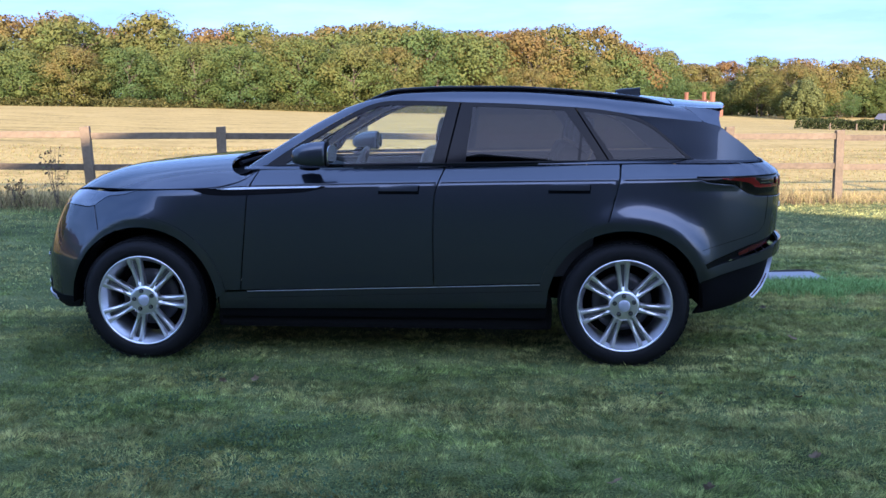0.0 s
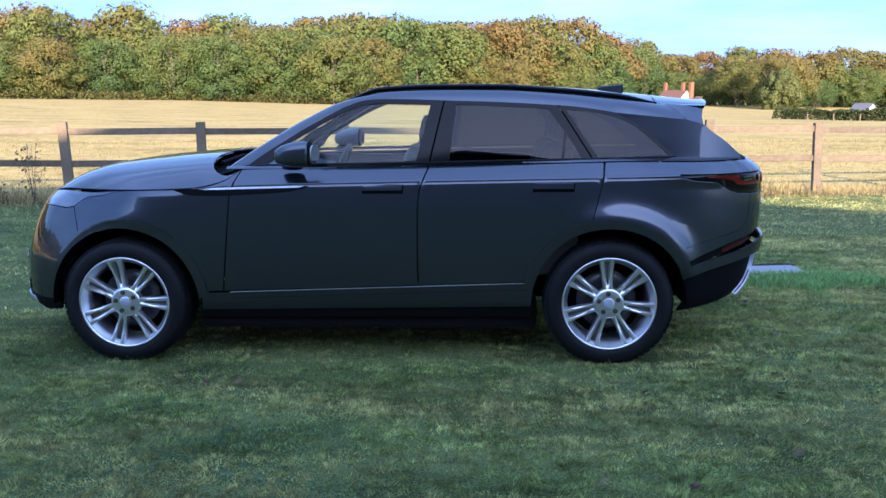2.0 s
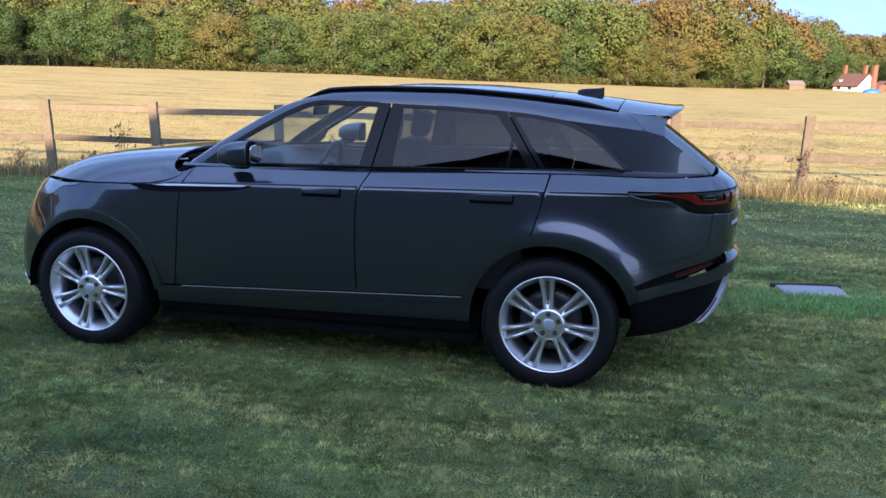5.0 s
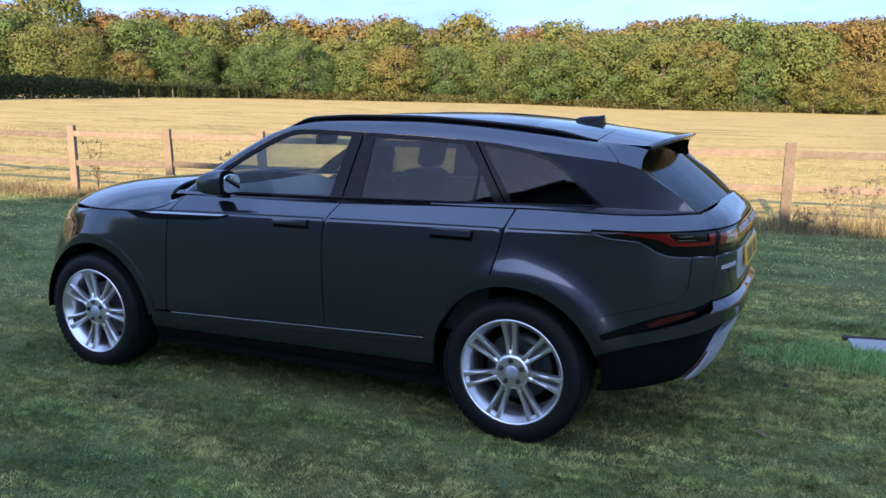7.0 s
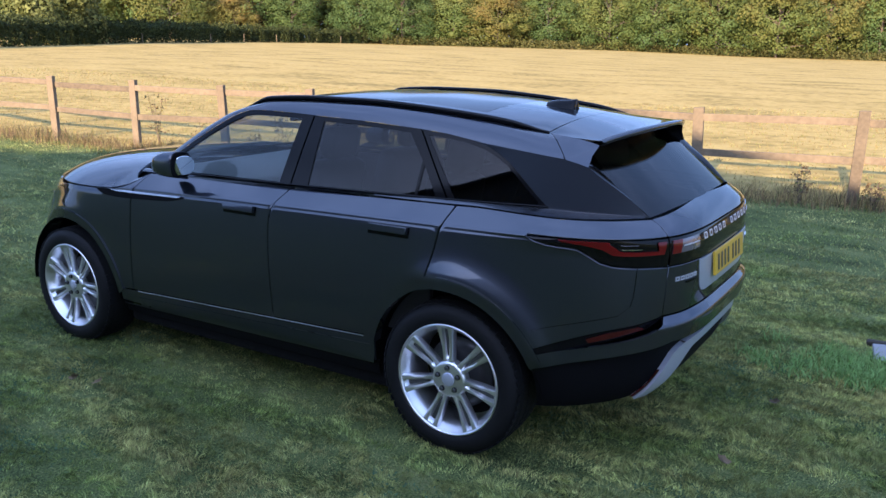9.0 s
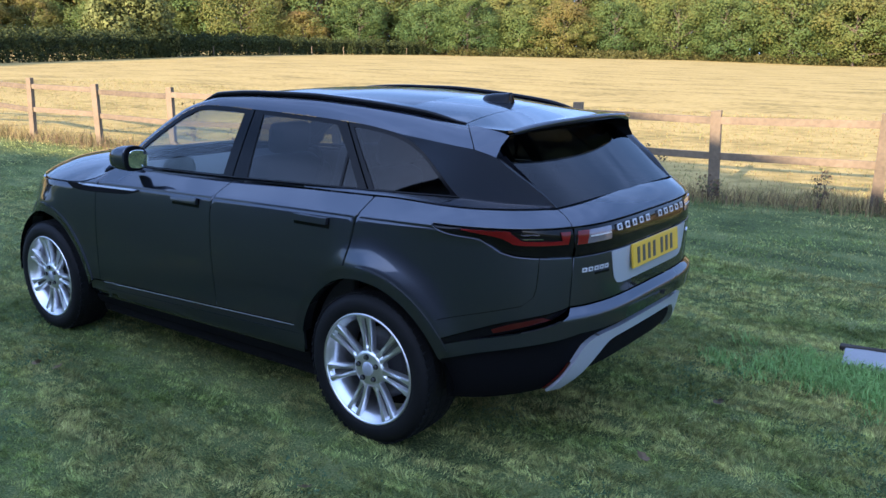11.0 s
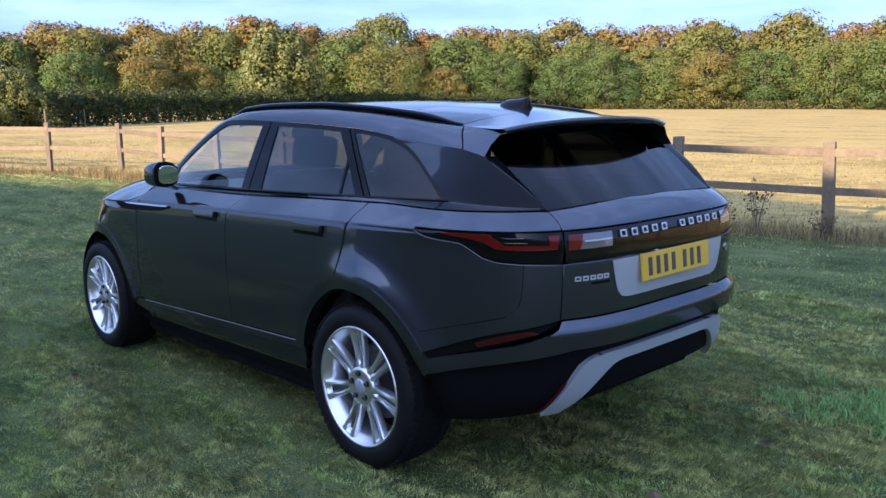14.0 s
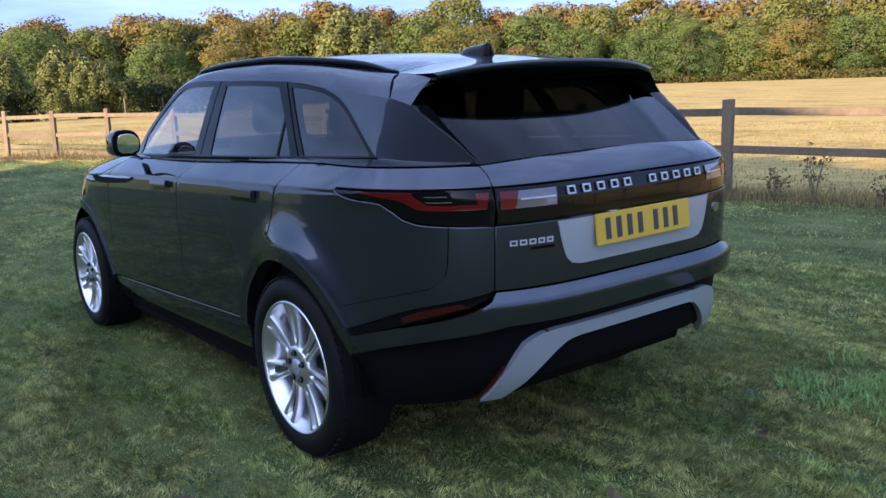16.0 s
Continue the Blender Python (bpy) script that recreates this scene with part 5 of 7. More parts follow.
def build_mirrors():
    for sg in (-1, 1):
        bm = bmesh.new()
        rows = []
        n = 28
        c = Vector((1.075, 0.960, 1.240))
        for u in np.linspace(0, 1, 13):
            # from the blunt front towards the open rear
            k = (1 - (1 - u) ** 2.4) ** (1 / 2.4)
            x = c.x - 0.126 + 0.206 * u
            row = []
            for a in np.linspace(0, 2 * math.pi, n + 1)[:-1]:
                ca, sa = math.cos(a), math.sin(a)
                y = c.y + 0.074 * math.copysign(abs(ca) ** 0.6, ca) * k + 0.012 * (1 - u)
                z = c.z + (0.080 if sa > 0 else 0.066) * math.copysign(abs(sa) ** 0.62, sa) * k * (1 - 0.22 * max(0.0, -ca)) - 0.012 * (1 - u) ** 2
                row.append((x, sg * y, z))
            rows.append([bm.verts.new(p) for p in row])
        for a, b in zip(rows, rows[1:]):
            for k in range(n):
                bm.faces.new((a[k], a[(k + 1) % n], b[(k + 1) % n], b[k]))
        bm.faces.new(rows[-1])
        bmesh.ops.remove_doubles(bm, verts=bm.verts, dist=1e-5)
        bmesh.ops.recalc_face_normals(bm, faces=bm.faces)
        mr = part("wing_mirror", bm, PAINT, car, "dark grey wing mirror with gloss black base", True)
        for nm, mt, x0, sc, th in (("mirror_rim", BLACK_PLASTIC, 1.153, 1.0, 0.012), ("mirror_glass", MIRROR, 1.184, 0.72, 0.003)):
            bm = bmesh.new()
            ring = []
            for a in np.linspace(0, 2 * math.pi, n + 1)[:-1]:
                ca, sa = math.cos(a), math.sin(a)
                y = 0.074 * math.copysign(abs(ca) ** 0.6, ca) * sc
                z = (0.080 if sa > 0 else 0.066) * math.copysign(abs(sa) ** 0.62, sa) * sc * (1 - 0.22 * max(0.0, -ca))
                ring.append((y, z))
            out, tip = (0.30, 0.04) if nm == "mirror_glass" else (0.0, 0.0)      # the glass is turned outwards and down
            v0 = [bm.verts.new((x0 - out * y + tip * z, sg * (c.y + y), c.z + z)) for y, z in ring]
            v1 = [bm.verts.new((x0 + th - out * y + tip * z, sg * (c.y + y * 0.96), c.z + z * 0.96)) for y, z in ring]
            bm.faces.new(v0)
            bm.faces.new(v1)
            for k in range(n):
                bm.faces.new((v0[k], v0[(k + 1) % n], v1[(k + 1) % n], v1[k]))
            bmesh.ops.recalc_face_normals(bm, faces=bm.faces)
            part(nm, bm, mt, mr)
        # black lower shell and the arm down to the door
        rows = []
        for u in np.linspace(0, 1, 7):
            p = Vector((1.06 - 0.03 * u, 0.945 - 0.085 * u, 1.186 - 0.030 * u ** 2))
            rows.append([(p.x + 0.062 * math.cos(a), sg * (p.y + 0.012 * math.sin(a)), p.z + 0.014 * math.sin(a)) for a in np.linspace(0, 2 * math.pi, 13)])
        loft("mirror_foot", rows, BLACK_GLOSS, mr)


build_mirrors()


# ---------------------------------------------------------------- the car: wheels
def build_wheel():
    """One wheel about its hub, facing -y, without a place."""
    w = new("wheel")
    bm = bmesh.new()
    prof = [(0.262, 0.245), (0.300, 0.256), (0.345, 0.252), (0.366, 0.236), (0.374, 0.215), (0.377, 0.13), (0.374, 0.045), (0.366, 0.020), (0.347, 0.001), (0.328, -0.007),
            (0.300, -0.008), (0.280, -0.002), (0.268, 0.010), (0.262, 0.03)]
    lathe(bm, prof, 96)
    tyre = part("tyre", bm, RUBBER, w, "black road tyre", True)
    # tread blocks round the shoulder
    bm = bmesh.new()
    for k in range(60):
        a = 2 * math.pi * k / 60
        for yy, sk, ra in ((0.030, 0.10, 0.3693), (0.075, -0.06, 0.3735), (0.125, 0.05, 0.3755), (0.175, -0.06, 0.3745), (0.222, 0.10, 0.3700)):
            m = Matrix.Rotation(-a, 4, "Y") @ Matrix.Translation((ra, yy, 0)) @ Matrix.Rotation(sk * 3, 4, "X")
            bmesh.ops.create_cube(bm, size=1.0, matrix=m @ Matrix.Diagonal((0.006, 0.036, 0.030, 1)))
    part("tread", bm, RUBBER, tyre)
    # rim barrel and lip
    bm = bmesh.new()
    lathe(bm, [(0.276, 0.006), (0.2745, -0.002), (0.268, -0.004), (0.262, 0.004), (0.258, 0.022), (0.240, 0.035), (0.232, 0.10), (0.230, 0.22), (0.255, 0.24)], 72)
    part("rim", bm, ALLOY, w, "silver alloy rim", True)
    # brake disc and dark inside
    bm = bmesh.new()
    lathe(bm, [(0.0, 0.15), (0.09, 0.15), (0.09, 0.13), (0.175, 0.13), (0.175, 0.155), (0.0, 0.16)], 40)
    part("brake_disc", bm, ALLOY_DARK, w, "grey brake disc", True)
    bm = bmesh.new()
    lathe(bm, [(0.0, 0.19), (0.229, 0.185)], 40)
    part("backing", bm, LINER, w)
    # seven spokes, each with a tapering slot pressed between two ridges
    for k in range(7):
        a = math.pi / 2 + 2 * math.pi * k / 7
        bm = bmesh.new()
        secs = []
        for r in (0.058, 0.075, 0.090, 0.105, 0.122, 0.142, 0.165, 0.190, 0.215, 0.232, 0.243, 0.250, 0.257, 0.264):
            u = (r - 0.058) / 0.206
            half = 0.0255 + 0.0085 * u + 0.0145 * u ** 2.4 + 0.008 * smooth01(0.10, 0.058, r)
            yf = 0.014 + 0.013 * math.sin(min(1.0, u * 1.05) * math.pi) * (1 - 0.3 * u) - 0.010 * u
            deep = 0.026 * smooth01(0.088, 0.135, r) * smooth01(0.254, 0.244, r)
            slot = 0.0045 + 0.0105 * smooth01(0.09, 0.20, r)
            yb = yf + 0.036
            row = [(half, yb), (half, yf + 0.010), (half * 0.90, yf + 0.003), (slot + (half - slot) * 0.45, yf), (slot + 0.002, yf + 0.003), (slot, yf + 0.003 + deep * 0.55), (slot * 0.45, yf + 0.003 + deep)]
            secs.append([(r, y, c) for c, y in row] + [(r, y, -c) for c, y in reversed(row)])
        vs = [[bm.verts.new((p[0] * math.cos(a) - p[2] * math.sin(a), p[1], p[0] * math.sin(a) + p[2] * math.cos(a))) for p in q] for q in secs]
        m = len(secs[0])
        for q, t in zip(vs, vs[1:]):
            for j in range(m):
                bm.faces.new((q[j], q[(j + 1) % m], t[(j + 1) % m], t[j]))
        bmesh.ops.recalc_face_normals(bm, faces=bm.faces)
        spoke = part("spoke", bm, ALLOY, w, "", True)
        spoke.data.set_sharp_from_angle(angle=radians(38))
        bm = bmesh.new()
        quad = [bm.verts.new((r * math.cos(a) - c * math.sin(a), y, r * math.sin(a) + c * math.cos(a))) for r, c, y in ((0.112, -0.004, 0.030), (0.112, 0.004, 0.030), (0.243, 0.012, 0.030), (0.243, -0.012, 0.030))]
        bm.faces.new(quad)
        bmesh.ops.solidify(bm, geom=bm.faces[:], thickness=0.006)
        part("slot_floor", bm, ALLOY_DARK, spoke, "dark slot between the ridges")
    bm = bmesh.new()
    lathe(bm, [(0.0, 0.016), (0.040, 0.015), (0.074, 0.014), (0.086, 0.018), (0.092, 0.032), (0.092, 0.06)], 40)
    part("hub", bm, ALLOY, w, "", True)
    bm = bmesh.new()
    lathe(bm, [(0.0, 0.008), (0.031, 0.0085), (0.034, 0.011), (0.035, 0.018)], 28)
    part("centre_cap", bm, SILVER, w, "dull grey centre cap", True)
    for k in range(5):
        a = math.pi / 2 + 2 * math.pi * k / 5
        at = Matrix.Translation((0.058 * math.cos(a), 0, 0.058 * math.sin(a)))
        bm = bmesh.new()
        bmesh.ops.create_cone(bm, cap_ends=True, segments=18, radius1=0.0135, radius2=0.0125, depth=0.008, matrix=at @ Matrix.Translation((0, 0.0125, 0)) @ Matrix.Rotation(math.pi / 2, 4, "X"))
        pocket = part("nut_pocket", bm, LINER, w, "dark nut pocket")
        bm = bmesh.new()
        bmesh.ops.create_cone(bm, cap_ends=True, segments=6, radius1=0.0115, radius2=0.0095, depth=0.012, matrix=at @ Matrix.Translation((0, 0.006, 0)) @ Matrix.Rotation(math.pi / 2, 4, "X"))
        part("wheel_nut", bm, ALLOY_DARK, pocket, "grey wheel nut")
    return w


wheel = build_wheel()
wheel.matrix_basis = pose(AXLE_F, -0.942, HUB_Z, 0, -11, 0)
wheel.parent = car
for x, sg, turn in ((AXLE_R, -1, -4), (AXLE_F, 1, 0), (AXLE_R, 1, 14)):
    c = copy_thing(wheel, pose(x, sg * 0.942, HUB_Z, 0, turn, 0 if sg < 0 else 180))


def build_underbody():
    # wheel wells
    for x in (AXLE_F, AXLE_R):
        for sg in (-1, 1):
            bm = bmesh.new()
            n = 24
            a = [[bm.verts.new((x + 0.452 * math.cos(t), sg * y, HUB_Z + 0.452 * math.sin(t))) for t in np.linspace(-0.05, math.pi + 0.05, n)] for y in (0.905, 0.62)]
            for k in range(n - 1):
                bm.faces.new((a[0][k], a[0][k + 1], a[1][k + 1], a[1][k]))
            bm.faces.new(a[1])
            bmesh.ops.solidify(bm, geom=bm.faces[:], thickness=-0.004)
            part("wheel_liner", bm, LINER, car)
    bm = bmesh.new()
    box(bm, (2.05, 1.62, 0.20), pose(1.44, 0, 0.275), 0.03)
    part("floor_pan", bm, LINER, car)
    bm = bmesh.new()
    box(bm, (0.62, 1.10, 0.20), pose(3.33, 0, 0.42), 0.03)
    part("rear_tray", bm, LINER, car)
    bm = bmesh.new()
    box(bm, (0.75, 1.20, 0.16), pose(-0.35, 0, 0.34), 0.03)
    part("front_tray", bm, LINER, car)
    bm = bmesh.new()
    box(bm, (0.75, 1.15, 0.2), pose(2.7, 0, 0.42), 0.03)
    part("axle_tray", bm, LINER, car)
    bm = bmesh.new()
    box(bm, (0.95, 1.30, 0.30), pose(-0.05, 0, 0.83), 0.06)
    part("engine_bay", bm, LINER, car)
    bm = bmesh.new()
    box(bm, (0.60, 1.46, 0.18), pose(0.08, 0, 0.885), 0.05)
    part("inner_wing", bm, LINER, car)
    bm = bmesh.new()
    box(bm, (0.10, 0.30, 0.10), pose(3.56, -0.05, 0.40), 0.03)
    part("silencer", bm, BLACK_PLASTIC, car)


build_underbody()


def seat(x, y, rear=False, width=0.50):
    """A seat with cushion, backrest and headrest."""
    s = new("seat")
    s.parent = car
    s.matrix_basis = pose(x, y, 0.52)
    bm = bmesh.new()
    box(bm, (0.52, width, 0.18), pose(0, 0, 0.10, 0, -6, 0), 0.06)
    part("cushion", bm, LEATHER, s, "", True)
    bm = bmesh.new()
    box(bm, (0.16, width * 0.96, 0.62), pose(0.29, 0, 0.44, 0, 17, 0), 0.065)
    part("backrest", bm, LEATHER, s, "", True)
    bm = bmesh.new()
    box(bm, (0.10, 0.27, 0.18), pose(0.42, 0, 0.84, 0, 12, 0), 0.045)
    part("headrest", bm, LEATHER, s, "", True)
    return s


def build_cabin():
    for y in (-0.37, 0.37):
        seat(1.38, y)
    for y in (-0.42, 0.0, 0.42):
        seat(2.24, y, True, 0.42)
    bm = bmesh.new()
    box(bm, (0.50, 1.46, 0.30), pose(0.82, 0, 0.97, 0, 14, 0), 0.09)
    part("dashboard", bm, TRIM_DARK, car, "", True)
    bm = bmesh.new()
    ring = [(0.185 * math.cos(a), 0, 0.185 * math.sin(a)) for a in np.linspace(0, 2 * math.pi, 33)]
    m = pose(1.10, 0.37, 1.04, 0, 0, 90) @ pose(0, 0, 0, 22, 0, 0)
    tube(bm, [tuple(m @ Vector(p)) for p in ring], 0.016, 8, cap=False)
    for a in (0, math.pi, -math.pi / 2):
        tube(bm, [tuple(m @ Vector((0, 0.02, 0))), tuple(m @ Vector((0.18 * math.cos(a), 0, 0.18 * math.sin(a))))], 0.018, 6)
    part("steering_wheel", bm, TRIM_DARK, car, "", True)
    bm = bmesh.new()
    box(bm, (0.03, 0.24, 0.07), pose(1.20, 0, 1.46, 0, 10, 0), 0.02)
    part("rear_view_mirror", bm, BLACK_PLASTIC, car)
    # headlining, door cards, floor
    for sg in (-1, 1):
        bm = bmesh.new()
        box(bm, (2.0, 0.04, 0.62), pose(1.70, sg * 0.80, 0.82), 0.015)
        part("door_card", bm, TRIM_DARK, car)
    bm = bmesh.new()
    vs = [[bm.verts.new((x, v * (lerp_table(EDGE_Y, x) - 0.03), roof_z(x, v * 0.6) - 0.045)) for v in np.linspace(-1, 1, 9)] for x in np.linspace(1.36, 3.3, 16)]
    for a, b in zip(vs, vs[1:]):
        for k in range(8):
            bm.faces.new((a[k], b[k], b[k + 1], a[k + 1]))
    part("headlining", bm, material("pale_headlining", (0.30, 0.29, 0.27), 0.9, grain=0.1, scale=200), car)
    bm = bmesh.new()
    box(bm, (1.10, 1.40, 0.05), pose(3.05, 0, 1.02), 0.01)
    part("load_cover", bm, TRIM_DARK, car)


build_cabin()


# ---------------------------------------------------------------- the house behind, which shades the lawn
def build_house():
    house = thing("house", "plain gabled house standing behind the lawn", "house")
    brick = material("house_brick", (0.150, 0.140, 0.132), 0.9, grain=0.2, scale=12, stains=0.2)
    tile = material("roof_tile", (0.075, 0.066, 0.062), 0.85, grain=0.25, scale=9, stains=0.2)

    def block(a0, a1, d0, d1, eave, ridge, across):
        """Walls and a pitched roof; the ridge runs along the fence, or across it."""
        bm = bmesh.new()
        o = lambda a, d, z: (F_ORIGIN + F_ALONG * a + F_OUT * d + Vector((0, 0, z)))
        dm, am = (d0 + d1) / 2, (a0 + a1) / 2
        c = [bm.verts.new(o(*q)) for q in ((a0, d0, -1), (a1, d0, -1), (a1, d1, -1), (a0, d1, -1), (a0, d0, eave), (a1, d0, eave), (a1, d1, eave), (a0, d1, eave))]
        r = [bm.verts.new(o(*q)) for q in (((am, d0, ridge), (am, d1, ridge)) if across else ((a0, dm, ridge), (a1, dm, ridge)))]
        if across:
            fs = [(c[0], c[1], c[5], r[0], c[4]), (c[2], c[3], c[7], r[1], c[6]), (c[1], c[2], c[6], c[5]), (c[3], c[0], c[4], c[7])]
        else:
            fs = [(c[0], c[1], c[5], c[4]), (c[2], c[3], c[7], c[6]), (c[1], c[2], c[6], r[1], c[5]), (c[3], c[0], c[4], r[0], c[7])]
        for f in fs:
            bm.faces.new(f)
        part("wall", bm, brick, house)
        bm = bmesh.new()
        g = 0.35
        if across:
            runs = [[(a0 - g, d0 - g, eave - g * 0.6), (am, d0 - g, ridge), (a1 + g, d0 - g, eave - g * 0.6)], [(a0 - g, d1 + g, eave - g * 0.6), (am, d1 + g, ridge), (a1 + g, d1 + g, eave - g * 0.6)]]
        else:
            runs = [[(a0 - g, d0 - g, eave - g * 0.6), (a0 - g, dm, ridge), (a0 - g, d1 + g, eave - g * 0.6)], [(a1 + g, d0 - g, eave - g * 0.6), (a1 + g, dm, ridge), (a1 + g, d1 + g, eave - g * 0.6)]]
        v = [[bm.verts.new(o(*q)) for q in run] for run in runs]
        for k in range(2):
            bm.faces.new((v[0][k], v[0][k + 1], v[1][k + 1], v[1][k]))
        bmesh.ops.recalc_face_normals(bm, faces=bm.faces)
        bmesh.ops.solidify(bm, geom=bm.faces[:], thickness=0.12)
        part("roof", bm, tile, house)
    block(-9.5, 9.8, -30, -21, 3.2, 7.65, False)
    block(-16.5, -9.5, -30, -21, 3.0, 7.05, False)
    block(-6.6, 14.6, -29, -19.5, 4.72, 7.58, True)


build_house()


# ---------------------------------------------------------------- fence
def build_fence():
    fence = thing("fence", "weathered two-rail wooden post-and-rail fence along the lawn", "fence")
    rnd = random.Random(5)
    gap = 1.797
    feet = [F_ORIGIN + F_ALONG * (gap * k - (0.19 if k in (1, 2) else 0)) for k in range(-4, 22)]
    feet = [Vector((-20.5, 0.4, 0)), Vector((-19.0, 1.2, 0)), Vector((-17.45, 1.95, 0)), Vector((-15.9, 2.71, 0)), Vector((-14.4, 3.54, 0))] + feet
    feet[5] = Vector((-12.6, 4.45, 0))
    posts = []
    for k, p in enumerate(feet):
        z0 = height(p.x, p.y)
        bm = bmesh.new()
        h = 1.10 + rnd.uniform(-0.03, 0.03)
        w = 0.15 if k == 5 else 0.125
        box(bm, (w, 0.075, h + 0.2), pose(0, 0, h / 2 - 0.1), 0.007)
        for v in bm.verts:
            if v.co.z > h - 0.03:
                v.co.z += 0.06 * v.co.x + rnd.uniform(-0.004, 0.004)
            v.co.x += rnd.uniform(-0.003, 0.003)
        ob = part("post", bm, OAK, fence)
        turn = 10.2 if k > 4 else 27
        ob.matrix_basis = Matrix.Translation((p.x, p.y, z0)) @ pose(0, 0, 0, rnd.uniform(-2, 2), rnd.uniform(-2, 2), turn + rnd.uniform(-4, 4))
        posts.append((p, z0))
    for (a, za), (b, zb) in zip(posts, posts[1:]):
        out = (b - a).normalized().cross(Vector((0, 0, 1))) * -0.012
        for hz in (0.97, 0.535):
            p = Vector((a.x, a.y, za + hz + rnd.uniform(-0.02, 0.02))) + out
            q = Vector((b.x, b.y, zb + hz + rnd.uniform(-0.02, 0.02))) + out
            bm = bmesh.new()
            L = (q - p).length
            box(bm, (L - 0.006, 0.036, 0.088), None, 0.005)
            rnd.random()
            for v in bm.verts:
                v.co.z += rnd.uniform(-0.003, 0.003)
            ob = part("rail", bm, OAK, fence)
            ob.matrix_basis = Matrix.Translation((p + q) / 2) @ (q - p).to_track_quat("X", "Z").to_matrix().to_4x4()


build_fence()


# ---------------------------------------------------------------- woodland
def tree_mesh(seed, tall, wide, lobes_n=60, per=225, low=0.04, leaf=0.27, mat=None, trunk_to=0.8, droop=0.0):
    """A trunk with limbs, and a crown of leaf clumps: two meshes."""
    rnd = random.Random(seed)
    bm = bmesh.new()
    tube(bm, [(0, 0, -0.4), (0.1, 0, tall * 0.25), (0.0, 0.1, tall * 0.55), (0.1, 0, tall * trunk_to)], [tall * 0.02, tall * 0.016, tall * 0.011, tall * 0.004], 7)
    lobes = []
    for k in range(lobes_n):
        a = 2.4 * k + rnd.uniform(-0.8, 0.8)
        h = low + (0.95 - low) * ((k + 0.5) / lobes_n) ** 0.85
        prof = math.sqrt(max(0.03, 1 - max(0.0, (h - 0.30) / 0.66) ** 2)) * (0.66 + 0.34 * smooth01(0.0, 0.3, h))
        r = wide * 0.5 * prof * rnd.uniform(0.62, 1.0)
        c = Vector((r * math.cos(a), r * math.sin(a), tall * h))
        lobes.append((c, wide * rnd.uniform(0.09, 0.185)))
        if k % 3 == 0:
            tube(bm, [(0, 0, tall * h * 0.7), tuple(c * 0.5 + Vector((0, 0, tall * h * 0.42))), tuple(c)], [tall * 0.008, tall * 0.005, tall * 0.002], 5)
    me_t = bpy.data.meshes.new("trunk")
    bm.to_mesh(me_t)
    bm.free()
    me_t.materials.append(BARK)
    vs, fs, ns = [], [], []
    spread = [(c, r) for c, r in lobes for _ in range(per)] + [None] * int(lobes_n * per * 0.16)
    for spot in spread:
        if True:
            d = Vector((rnd.gauss(0, 1), rnd.gauss(0, 1), rnd.gauss(0.15, 1))).normalized()
            if spot:
                c, r = spot
                p = c + Vector((d.x * r, d.y * r, d.z * r * 0.62)) * rnd.uniform(0.72, 1.10)
            else:      # leaves between the clumps close the crown
                h = low + (0.94 - low) * rnd.random() ** 0.9
                a = rnd.uniform(0, 6.2832)
                prof = math.sqrt(max(0.03, 1 - max(0.0, (h - 0.34) / 0.62) ** 2)) * (0.78 + 0.22 * smooth01(0.0, 0.35, h))
                r = wide * 0.5 * prof * rnd.uniform(0.60, 0.84)
                p = Vector((r * math.cos(a), r * math.sin(a), tall * h))
                d = (p - Vector((0, 0, tall * 0.4))).normalized()
            p.z = max(0.1, p.z - droop * rnd.random() * tall * 0.2)
            n = (d + Vector((rnd.uniform(-.6, .6), rnd.uniform(-.6, .6), rnd.uniform(-.2, .8)))).normalized()
            u = n.orthogonal().normalized()
            v = n.cross(u)
            sz = leaf * rnd.uniform(0.45, 1.1)
            ang = rnd.uniform(0, 6.28)
            u, v = u * math.cos(ang) + v * math.sin(ang), v * math.cos(ang) - u * math.sin(ang)
            k = len(vs)
            vs += [tuple(p - u * sz - v * sz * 0.5), tuple(p + u * sz - v * sz * 0.3), tuple(p + v * sz)]
            fs.append((k, k + 1, k + 2))
            nrm = tuple((d * 0.9 + (p - Vector((0, 0, tall * 0.4))).normalized() * 0.35 + n * 0.12).normalized())
            ns += [nrm] * 3
    me_c = bpy.data.meshes.new("crown")
    me_c.from_pydata(vs, [], fs)
    me_c.materials.append(mat or LEAF)
    me_c.shade_smooth()
    me_c.normals_split_custom_set(ns)
    return me_t, me_c


EYE = Vector((4.0, -5.0, 0))


def bearing(az, r):
    """The spot r metres off at az degrees left of straight ahead."""
    return Vector((EYE.x - math.sin(radians(az)) * r, EYE.y + math.cos(radians(az)) * r, 0))


WOOD_EDGE = [(-45, 300), (-28, 250), (-22, 245), (-18, 212), (-15.5, 222), (-14.5, 240), (-9.5, 238), (-7.5, 205), (-5, 190), (0, 178), (10, 169), (20, 165), (45, 163), (60, 160), (76, 165), (95, 175), (110, 190)]


def plant(kind, p, s, sz, turn, label, group, name="tree"):
    t = thing(name, label, "tree", Matrix.Translation((p.x, p.y, height(p.x, p.y))) @ Matrix.Rotation(turn, 4, "Z") @ Matrix.Diagonal((s, s, sz, 1)), group=group)
    for nm, me in zip(("trunk", "crown"), kind):
        o = new(nm, me)
        o.parent = t
    return t


